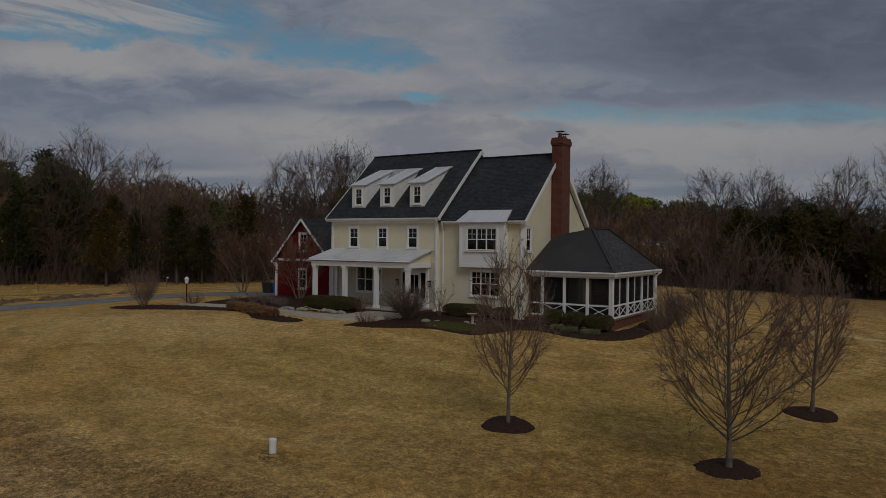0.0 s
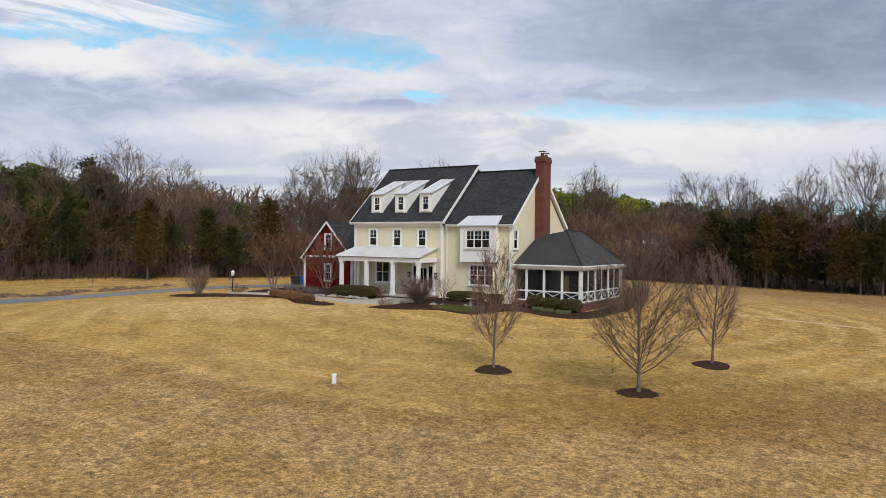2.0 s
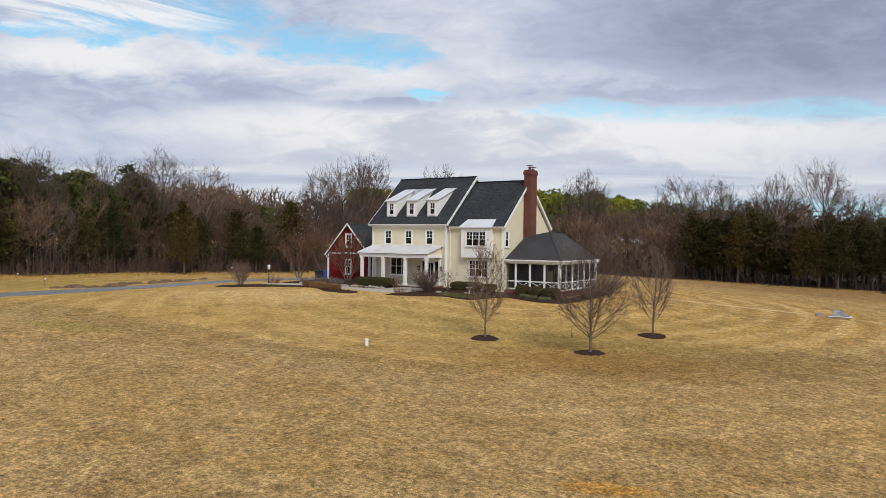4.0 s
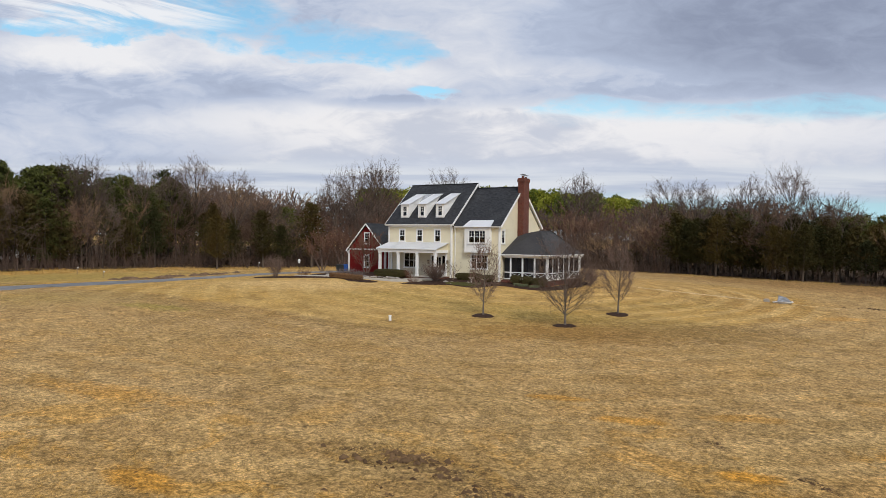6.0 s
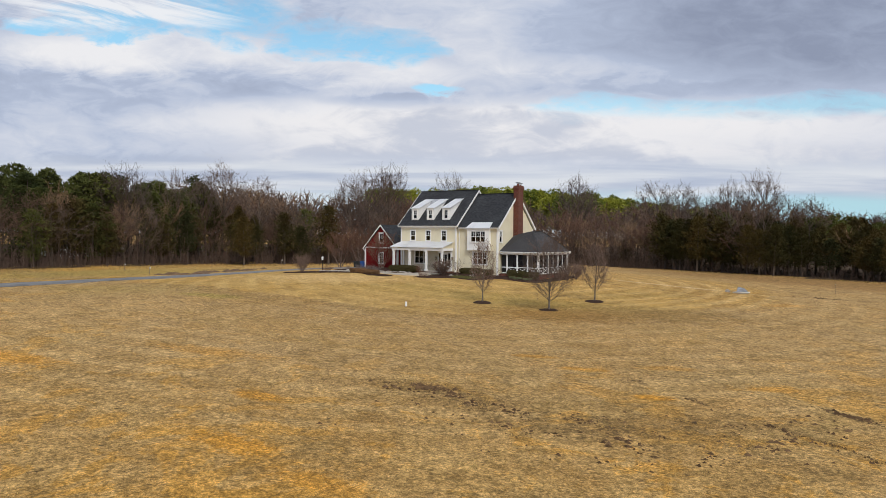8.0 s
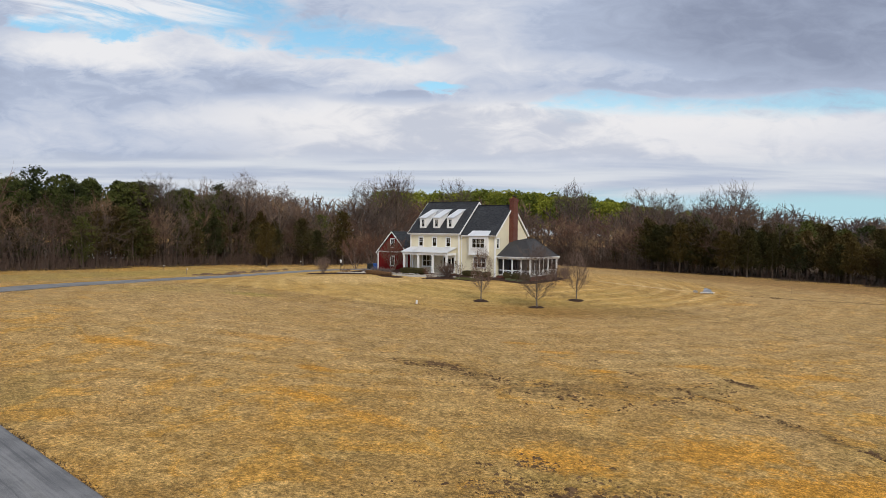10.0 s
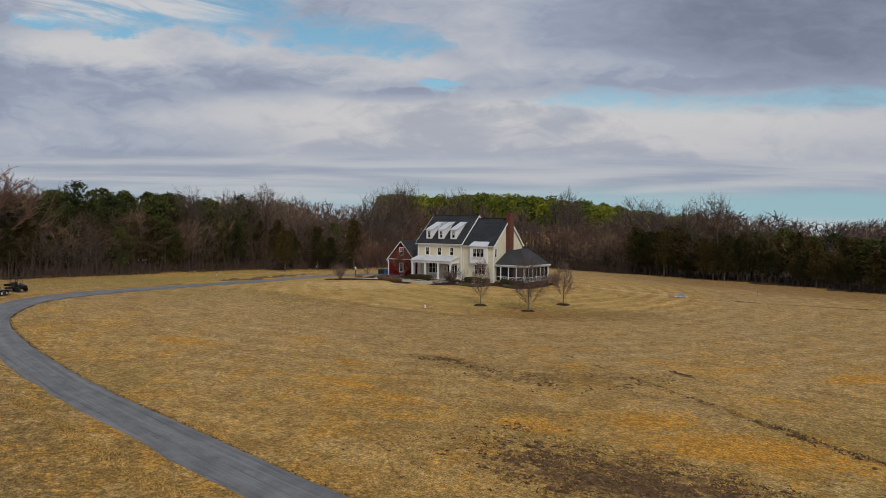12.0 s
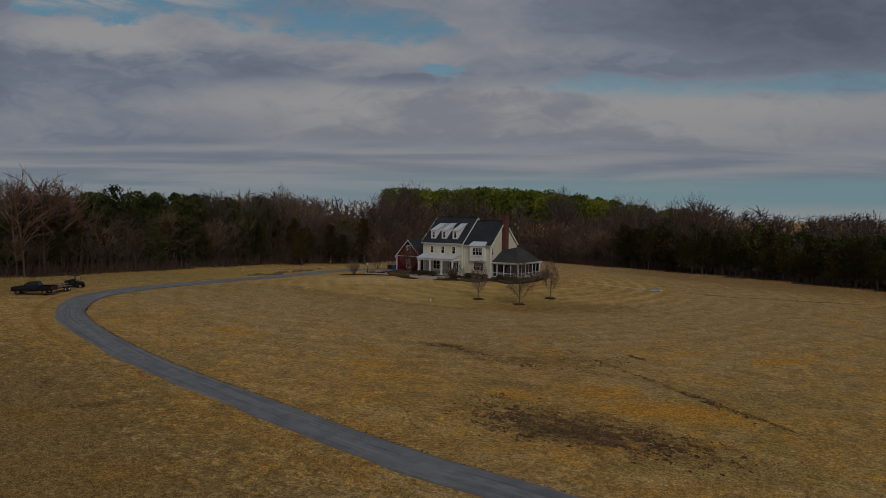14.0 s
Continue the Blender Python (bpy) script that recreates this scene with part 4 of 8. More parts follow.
box(bm, BX0, BX0 + 0.12, BY + 0.12, WY0, BZ0, BZ1), box(bm, BX1 - 0.12, BX1, BY + 0.12, WY0, BZ0, BZ1)
box(bm, BX0 - 0.03, BX1 + 0.03, BY - 0.03, WY0, BZ0 - 0.07, BZ0 - 0.002)
bay = part("bay", bm, WHITE, house, "white panelled bay projecting from the upper floor")
bm = bmesh.new()
for x in (BX0, BX1 - 0.16):
    box(bm, x, x + 0.16, BY - 0.025, BY - 0.002, BZ0, BZ1)
for z0, z1 in ((BZ0, BZ0 + 0.16), (BZ1 - 0.2, BZ1)):
    box(bm, BX0 + 0.16, BX1 - 0.16, BY - 0.025, BY - 0.002, z0, z1)
part("bay_trim", bm, WHITE, bay, bevel=0.005)
window(house, frame_at((BX0 + BX1) / 2, BY - 0.01, BZ0 + 1.0, 0), BX1 - BX0 - 1.15, 1.38, units=3, cols=2, rows=2, label="triple sash window in the bay")
# its lean-to roof of pale metal
bz = BZ1 + 0.03
by_top = (bz + 0.62 - WEZ) / WS + WEY
seamed("bay_roof", house, ((BX0 - 0.18, BY - 0.22, bz), (BX1 + 0.18, BY - 0.22, bz), (BX1 + 0.05, by_top + 0.15, bz + 0.80), (BX0 + 0.25, by_top + 0.15, bz + 0.80)), "white standing-seam metal roof over the bay")

# dormers
DZ0, DW = 7.03, 1.20
DY = (DZ0 - MEZ) / MS + MEY
for cx in (-6.57, -4.05, -1.53):
    zt = DZ0 + 1.62
    bm = bmesh.new()
    x0, x1 = cx - DW / 2, cx + DW / 2
    slope = 0.40
    yb = (zt - MEZ + MEY * 0 - slope * DY + MS * MEY) / (MS - slope)
    zb = zt + slope * (yb - DY)
    ww, wh = 0.56, 1.16
    # front, in four boards round the opening
    box(bm, x0, cx - ww / 2, DY, DY + 0.10, DZ0 - 0.1, zt), box(bm, cx + ww / 2, x1, DY, DY + 0.10, DZ0 - 0.1, zt)
    box(bm, cx - ww / 2, cx + ww / 2, DY, DY + 0.10, DZ0 - 0.1, DZ0 + 0.20), box(bm, cx - ww / 2, cx + ww / 2, DY, DY + 0.10, DZ0 + 0.20 + wh, zt)
    dormer = part("dormer", bm, WHITE, house, "shed dormer with white siding")
    for x, s in ((x0, 1), (x1, -1)):
        bm = bmesh.new()
        z = DZ0
        while z < zb:
            t = min(z + 0.14, zb)
            ya = max(DY + 0.10, DY + (z - zt) / slope if z > zt else DY + 0.10)
            ye = (z + 0.07 - MEZ) / MS + MEY
            if ye - ya > 0.03:
                w = 0.03
                ps = ((x, ya, z), (x, ye, z), (x + s * 0.08, ye, z), (x + s * 0.08, ya, z), (x + s * 0.02, ya, t), (x + s * 0.02, ye, t), (x + s * 0.08, ye, t), (x + s * 0.08, ya, t))
                vs = [bm.verts.new(p) for p in ps]
                for f in ((3, 2, 1, 0), (4, 5, 6, 7), (0, 1, 5, 4), (1, 2, 6, 5), (2, 3, 7, 6), (3, 0, 4, 7)):
                    bm.faces.new([vs[i] for i in f])
            z = t
        part("cheek", bm, WHITE, dormer)
    seamed("dormer_roof", dormer, ((x0 - 0.12, DY - 0.16, zt - slope * 0.16 + 0.06), (x1 + 0.12, DY - 0.16, zt - slope * 0.16 + 0.06), (x1 + 0.12, yb + 0.12, zb + 0.05 + slope * 0.12), (x0 - 0.12, yb + 0.12, zb + 0.05 + slope * 0.12)), "pale metal shed roof", 0.40, 0.06)
    window(house, frame_at(cx, DY - 0.005, DZ0 + 0.20, 0), ww, wh, casing=0.08)

# a grey metal flashing panel beside the first dormer
def on_roof(x, z, lift=0.05):
    return (x, (z - MEZ) / MS + MEY, z + lift)


bm = bmesh.new()
slab(bm, (on_roof(-5.98, 8.95), on_roof(-5.60, 8.80), on_roof(-4.85, 10.0), on_roof(-6.15, 10.0)), 0.04)
part("flashing", bm, GREY_FLASH, house, "dull grey metal flashing panel")

# chimney
CHX0, CHX1, CHY0, CHY1, CHZ = WX1 - 0.1, WX1 + 0.78, 3.76, 5.10, 11.55
bm = bmesh.new()
box(bm, CHX0 + 0.14, CHX1, CHY0, CHY1, GROUND_Z, CHZ - 0.45)
box(bm, CHX0 + 0.14 - 0.04, CHX1 + 0.04, CHY0 - 0.04, CHY1 + 0.04, CHZ - 0.45, CHZ - 0.36)
box(bm, CHX0 + 0.14 - 0.07, CHX1 + 0.07, CHY0 - 0.07, CHY1 + 0.07, CHZ - 0.36, CHZ - 0.10)
box(bm, CHX0 + 0.14 - 0.03, CHX1 + 0.03, CHY0 - 0.03, CHY1 + 0.03, CHZ - 0.10, CHZ + 0.06)
chimney = part("chimney", bm, BRICK, house, "tall red brick chimney")
for y, h in ((4.15, 0.30), (4.85, 0.20)):
    bm = bmesh.new()
    rod(bm, (CHX0 + 0.55, y, CHZ + 0.06), (CHX0 + 0.55, y, CHZ + 0.06 + h), 0.15, 0.13, 12)
    part("flue", bm, BRICK, chimney)
    bm = bmesh.new()
    for dx, dy in ((-0.13, -0.13), (0.13, -0.13), (0.13, 0.13), (-0.13, 0.13)):
        rod(bm, (CHX0 + 0.55 + dx, y + dy, CHZ + h), (CHX0 + 0.55 + dx, y + dy, CHZ + 0.18 + h), 0.012, sides=5)
    box(bm, CHX0 + 0.30, CHX0 + 0.80, y - 0.27, y + 0.27, CHZ + 0.18 + h, CHZ + 0.21 + h)
    part("flue_cap", bm, BLACK_METAL, chimney, "dark metal rain cap", bevel=0.01)

# front porch
PX0, PX1, PEY, PEZ, PTZ = -8.40, 0.12, -3.20, 3.45, 4.16
PCY, PFZ = -2.95, 0.34
seamed("porch_roof", house, ((PX0, PEY, PEZ), (PX1, PEY, PEZ), (PX1, MY0 - 0.02, PTZ), (PX0, MY0 - 0.02, PTZ)), "white standing-seam metal porch roof", 0.42, 0.055)
bm = bmesh.new()
box(bm, PX0 + 0.12, PX1 - 0.12, PCY - 0.14, PCY + 0.14, 2.98, 3.30)
for x in (PX0 + 0.26, PX1 - 0.26):
    box(bm, x - 0.14, x + 0.14, PCY + 0.14, MY0 - 0.04, 2.98, 3.30)
porch_beam = part("porch_beam", bm, WHITE, house, bevel=0.008)
bm = bmesh.new()
box(bm, PX0 + 0.40, PX1 - 0.40, PCY + 0.15, MY0 - 0.04, 3.18, 3.22)
part("porch_ceiling", bm, WHITE, house)
for x in (PX0 + 0.26, PX1 - 0.26):
    bm = bmesh.new()
    sl = (PTZ - PEZ) / (MY0 - PEY)
    ya, yb = PCY + 0.05, MY0 - 0.05
    ps = [(x - 0.05, ya, 3.302), (x - 0.05, yb, 3.302), (x - 0.05, yb, PEZ + sl * (yb - PEY) - 0.085), (x - 0.05, ya, PEZ + sl * (ya - PEY) - 0.085)]
    va, vb = [bm.verts.new(p) for p in ps], [bm.verts.new((p[0] + 0.1, p[1], p[2])) for p in ps]
    bm.faces.new(va), bm.faces.new(vb[::-1])
    for i in range(4):
        bm.faces.new((va[i], va[(i + 1) % 4], vb[(i + 1) % 4], vb[i]))
    part("porch_gable", bm, CREAM, house)
bm = bmesh.new()
box(bm, PX0 - 0.01, PX1 + 0.01, PEY - 0.09, PEY - 0.004, PEZ - 0.11, PEZ - 0.02)
part("gutter", bm, WHITE, house, bevel=0.03)


def column(x, y, z0, z1, w=0.27):
    bm = bmesh.new()
    box(bm, x - w / 2, x + w / 2, y - w / 2, y + w / 2, z0 + 0.20, z1 - 0.16)
    col = part("porch_column", bm, WHITE, house, "square white porch column", bevel=0.012)
    for za, zb, e in ((z0, z0 + 0.20, 0.045), (z1 - 0.16, z1 - 0.002, 0.04)):
        bm = bmesh.new()
        box(bm, x - w / 2 - e, x + w / 2 + e, y - w / 2 - e, y + w / 2 + e, za, zb)
        part("column_cap", bm, WHITE, col, bevel=0.012)


for x in (-8.02, -5.36, -2.70, -0.22):
    column(x, PCY, PFZ, 2.98)
bm = bmesh.new()
box(bm, PX0 + 0.25, PX0 + 0.45, MY0 - 0.16, MY0 - 0.04, PFZ, 2.98)
part("pilaster", bm, WHITE, house)
bm = bmesh.new()
box(bm, PX1 - 0.45, PX1 - 0.25, MY0 - 0.16, MY0 - 0.04, PFZ, 2.98)
part("pilaster", bm, WHITE, house)
bm = bmesh.new()
box(bm, PX0 + 0.1, PX1 + 0.05, PCY - 0.32, MY0 - 0.03, PFZ - 0.09, PFZ)
porch_floor = part("porch_floor", bm, STONE, house, "grey flagstone porch floor", bevel=0.015)
bm = bmesh.new()
box(bm, PX0 + 0.16, PX1, PCY - 0.26, MY0 - 0.03, GROUND_Z, PFZ - 0.09)
part("porch_base", bm, BRICK, porch_floor, "red brick porch base")
for k in range(2):
    bm = bmesh.new()
    box(bm, -3.1, 0.0, PCY - 0.32 - 0.34 * (k + 1), PCY - 0.27 - 0.34 * k, GROUND_Z, PFZ - 0.17 * (k + 1))
    part("porch_step", bm, STONE, porch_floor, bevel=0.015)

# front door with sidelights
bm = bmesh.new()
dm = frame_at(DRX, MY0 - 0.03, 0.36, 0)
for a, b in ((-0.95 - 0.10, -0.95), (0.95, 0.95 + 0.10), (-0.53, -0.47), (0.47, 0.53)):
    box(bm, a, b, -0.05, 0.10, 0, 2.26, dm)
box(bm, -1.05, 1.05, -0.05, 0.10, 2.26, 2.42, dm), box(bm, -1.12, 1.12, -0.09, 0.10, 2.42, 2.48, dm)
door_frame = part("front_door", bm, WHITE, house, "white panelled front door with glazed sidelights", bevel=0.006)
bm = bmesh.new()
for a, b, c, d in ((-0.47, -0.33, 0, 2.26), (0.33, 0.47, 0, 2.26), (-0.33, 0.33, 0, 0.85), (-0.33, 0.33, 2.10, 2.26), (-0.02, 0.02, 0.85, 2.10)):
    box(bm, a, b, 0.02, 0.07, c, d, dm)
box(bm, -0.95, -0.53, 0.02, 0.07, 0, 0.55, dm), box(bm, 0.53, 0.95, 0.02, 0.07, 0, 0.55, dm)
part("door_leaf", bm, WHITE, door_frame, bevel=0.006)
bm = bmesh.new()
for a, b, c, d in ((-0.33, 0.33, 0.85, 2.10), (-0.95, -0.53, 0.55, 2.26), (0.53, 0.95, 0.55, 2.26)):
    box(bm, a, b, 0.040, 0.046, c, d, dm)
part("pane", bm, GLASS, door_frame).visible_shadow = False
bm = bmesh.new()
rod(bm, dm @ Vector((0.40, -0.02, 1.0)), dm @ Vector((0.40, -0.02, 1.16)), 0.016)
part("door_handle", bm, BLACK_METAL, door_frame)
for x in (DRX - 1.32, DRX + 1.32):
    bm = bmesh.new()
    y = MY0 - 0.04
    box(bm, x - 0.05, x + 0.05, y - 0.03, y, 1.72, 2.14), box(bm, x - 0.09, x + 0.09, y - 0.22, y - 0.04, 2.06, 2.12), box(bm, x - 0.075, x + 0.075, y - 0.205, y - 0.055, 1.72, 1.76)
    for dx in (-0.07, 0.07):
        for dy in (-0.20, -0.06):
            rod(bm, (x + dx, y + dy, 1.74), (x + dx, y + dy, 2.08), 0.010, sides=5)
    lamp = part("wall_lantern", bm, BLACK_METAL, house, "black wall lantern beside the door")
    bm = bmesh.new()
    box(bm, x - 0.05, x + 0.05, y - 0.18, y - 0.08, 1.77, 2.05)
    part("lantern_glass", bm, BRASS_LIT, lamp)

# rooms behind the glass: floors, so that storeys are dim boxes of their own
bm = bmesh.new()
for z in (0.1, 3.1, 6.0):
    box(bm, MX0 + 0.2, MX1 - 0.2, MY0 + 0.25, MY1 - 0.2, z, z + 0.2)
    box(bm, MX1 + 0.2, WX1 - 0.2, WY0 + 0.25, WY1 - 0.2, z, z + 0.2)
box(bm, MX0 + 0.2, MX1 - 0.2, MY0 + 3.6, MY0 + 3.7, 0.3, 6.0), box(bm, MX1 + 0.2, WX1 - 0.2, WY0 + 3.6, WY0 + 3.7, 0.3, 6.0)
part("inner_floor", bm, DARK_ROOM, house)
bm = bmesh.new()
box(bm, MX0 + 0.02, MX1 - 0.02, MY0 + 0.02, MY1 - 0.02, -0.9, GROUND_Z - 0.002)
part("foundation", bm, BRICK, house)


# ---------------------------------------------------------------- screened porch
def build_screen_porch():
    top = thing("screened_porch", "white screened porch with hipped weathered grey roof beside the house", "porch")
    x0, x1, y0, y1 = 6.62, 11.86, 0.36, 8.92          # post lines
    ex0, ex1, ey0, ey1, ez = 6.52, 12.18, 0.04, 9.24, 3.02
    zf, zr, zt = 0.28, 1.03, 2.68
    a, b, w0, w1 = (9.55, 3.35, 5.62), (9.55, 6.2, 5.62), (6.62, 4.05, 5.16), (6.62, 5.30, 5.16)
    shingled("roof", top, ((ex0, ey0, ez), (ex1, ey0, ez), a, w0), "weathered grey shingle hip", mat=GREY_SHINGLE)
    shingled("roof", top, ((ex1, ey0, ez), (ex1, ey1, ez), b, a), "weathered grey shingle hip", mat=GREY_SHINGLE)
    shingled("roof", top, ((ex1, ey1, ez), (ex0, ey1, ez), w1, b), "weathered grey shingle hip", mat=GREY_SHINGLE)
    shingled("roof", top, (w0, a, b, w1), "weathered grey shingle cricket", mat=GREY_SHINGLE)
    bm = bmesh.new()
    for p, q in ((a, (ex1, ey0, ez)), (b, (ex1, ey1, ez)), (a, b)):
        beam(bm, Vector(p) + Vector((0, 0, 0.03)), Vector(q) + Vector((0, 0, 0.03)), 0.20, 0.03)
    part("hip_cap", bm, GREY_SHINGLE, top)
    for p, q in (((ex0, ey0), (ex1, ey0)), ((ex1, ey0), (ex1, ey1)), ((ex1, ey1), (ex0, ey1))):
        bm = bmesh.new()
        d = (Vector(q) - Vector(p)).normalized()
        n = Vector((d.y, -d.x))
        pa, qa = Vector(p) + n * 0.05 - d * 0.1, Vector(q) + n * 0.05 + d * 0.1
        beam(bm, (*pa, ez - 0.07), (*qa, ez - 0.07), 0.11, 0.11)
        part("gutter", bm, WHITE, top, "white aluminium gutter", bevel=0.02)
        bm = bmesh.new()
        pa, qa = Vector(p) - n * 0.02 - d * 0.0, Vector(q) - n * 0.02
        beam(bm, (*pa, ez - 0.15), (*qa, ez - 0.15), 0.03, 0.22)
        part("fascia", bm, WHITE, top)
    bm = bmesh.new()
    box(bm, x0, ex1 - 0.04, ey0 + 0.04, y0 - 0.09, ez - 0.26, ez - 0.22), box(bm, x1 + 0.09, ex1 - 0.04, y0 - 0.09, ey1 - 0.04, ez - 0.26, ez - 0.22)
    part("soffit", bm, WHITE, top)
    bm = bmesh.new()
    box(bm, x0, x1 + 0.08, y0 - 0.08, y0 + 0.08, zt, ez - 0.22), box(bm, x1 - 0.08, x1 + 0.08, y0 + 0.08, y1 + 0.08, zt, ez - 0.22), box(bm, x0, x1 - 0.08, y1 - 0.08, y1 + 0.08, zt, ez - 0.22)
    part("porch_beam", bm, WHITE, top, bevel=0.006)
    bm = bmesh.new()
    box(bm, x0, x1 - 0.08, y0 + 0.08, y1 - 0.08, zt + 0.1, zt + 0.13)
    part("porch_ceiling", bm, PORCH_WOOD, top)
    bm = bmesh.new()
    box(bm, x0 - 0.05, x1 + 0.14, y0 - 0.14, y1 + 0.14, zf - 0.08, zf)
    part("porch_floor", bm, PORCH_WOOD, top)
    bm = bmesh.new()
    box(bm, x0 + 0.0, x1 + 0.06, y0 - 0.06, y1 + 0.06, -1.0, zf - 0.08)
    part("porch_base", bm, BRICK, top, "low red brick base")
    xs = [7.52, 8.96, 10.41, x1]
    ys = [y0, y0 + (y1 - y0) / 3, y0 + 2 * (y1 - y0) / 3, y1]

    def post(x, y, w=0.17):
        bm = bmesh.new()
        box(bm, x - w / 2, x + w / 2, y - w / 2, y + w / 2, zf, zt)
        part("post", bm, WHITE, top, bevel=0.01)

    for x in xs[:-1]:
        post(x, y0), post(x, y1)
    for y in ys:
        post(x1, y, 0.24 if y == y0 else 0.17)

    def bay(pa, pb, cross, split):
        """Rails, screen and wires between two posts."""
        pa, pb = Vector((*pa, 0)), Vector((*pb, 0))
        d = (pb - pa).normalized()
        a2, b2 = pa + d * 0.085, pb - d * 0.085
        for z, h in ((zf + 0.05, 0.09), (zr, 0.10), (zt - 0.03, 0.06)):
            bm = bmesh.new()
            beam(bm, a2 + Vector((0, 0, z)), b2 + Vector((0, 0, z)), 0.08, h)
            part("rail", bm, WHITE, top)
        if split:
            bm = bmesh.new()
            c = (a2 + b2) / 2
            beam(bm, c + Vector((0, 0, zf + 0.095)), c + Vector((0, 0, zt - 0.06)), 0.07, 0.07, (1, 0, 0))
            part("mullion", bm, WHITE, top)
        if cross:
            pairs = [(a2, b2)] if not split else [(a2, (a2 + b2) / 2), ((a2 + b2) / 2, b2)]
            for p, q in pairs:
                bm = bmesh.new()
                for z0, z1 in ((zf + 0.10, zr - 0.05), (zr - 0.05, zf + 0.10)):
                    beam(bm, p + Vector((0, 0, z0)), q + Vector((0, 0, z1)), 0.035, 0.04)
                part("cross_brace", bm, WHITE, top)
        n = Vector((d.y, -d.x, 0))
        bm = bmesh.new()
        for za, zb in ((zf + 0.09, zr - 0.05), (zr + 0.05, zt - 0.06)):
            q = [a2 - n * 0.02, b2 - n * 0.02]
            vs = [bm.verts.new(q[0] + Vector((0, 0, za))), bm.verts.new(q[1] + Vector((0, 0, za))), bm.verts.new(q[1] + Vector((0, 0, zb))), bm.verts.new(q[0] + Vector((0, 0, zb)))]
            bm.faces.new(vs)
        part("screen", bm, SCREEN, top, "dark insect screen")

    bay((x0 + 0.05, y0), (xs[0], y0), False, False)
    for p, q in zip(xs, xs[1:]):
        bay((p, y0), (q, y0), True, False)
        bay((q, y1), (p, y1), True, False)
    for p, q in zip(ys, ys[1:]):
        bay((x1, p), (x1, q), True, True)
    bm = bmesh.new()
    for k, (za, zb) in enumerate(((-0.75, 0.16), (-0.75, -0.02))):
        box(bm, 6.55, 7.55, y0 - 0.14 - 0.32 * (k + 1), y0 - 0.142 - 0.32 * k, za, zb)
    part("porch_step", bm, BRICK, top, "red brick steps to the screen door")
    spz = Vector((ex1 + 0.05, ey0 - 0.05, ez - 0.1))
    bm = bmesh.new()
    pts = [spz, spz + Vector((0, 0, -0.12)), Vector((x1 + 0.13, y0 - 0.13, ez - 0.45)), Vector((x1 + 0.13, y0 - 0.13, 0.0))]
    for p, q in zip(pts, pts[1:]):
        beam(bm, p, q, 0.07, 0.07, (1, 0.3, 0))
    part("downspout", bm, WHITE, top)
    spz = Vector((ex1 + 0.05, ey1 + 0.05, ez - 0.1))
    bm = bmesh.new()
    pts = [spz, spz + Vector((0, 0, -0.12)), Vector((x1 + 0.13, y1 + 0.13, ez - 0.45)), Vector((x1 + 0.13, y1 + 0.13, 0.0))]
    for p, q in zip(pts, pts[1:]):
        beam(bm, p, q, 0.07, 0.07, (1, 0.3, 0))
    part("downspout", bm, WHITE, top)


build_screen_porch()


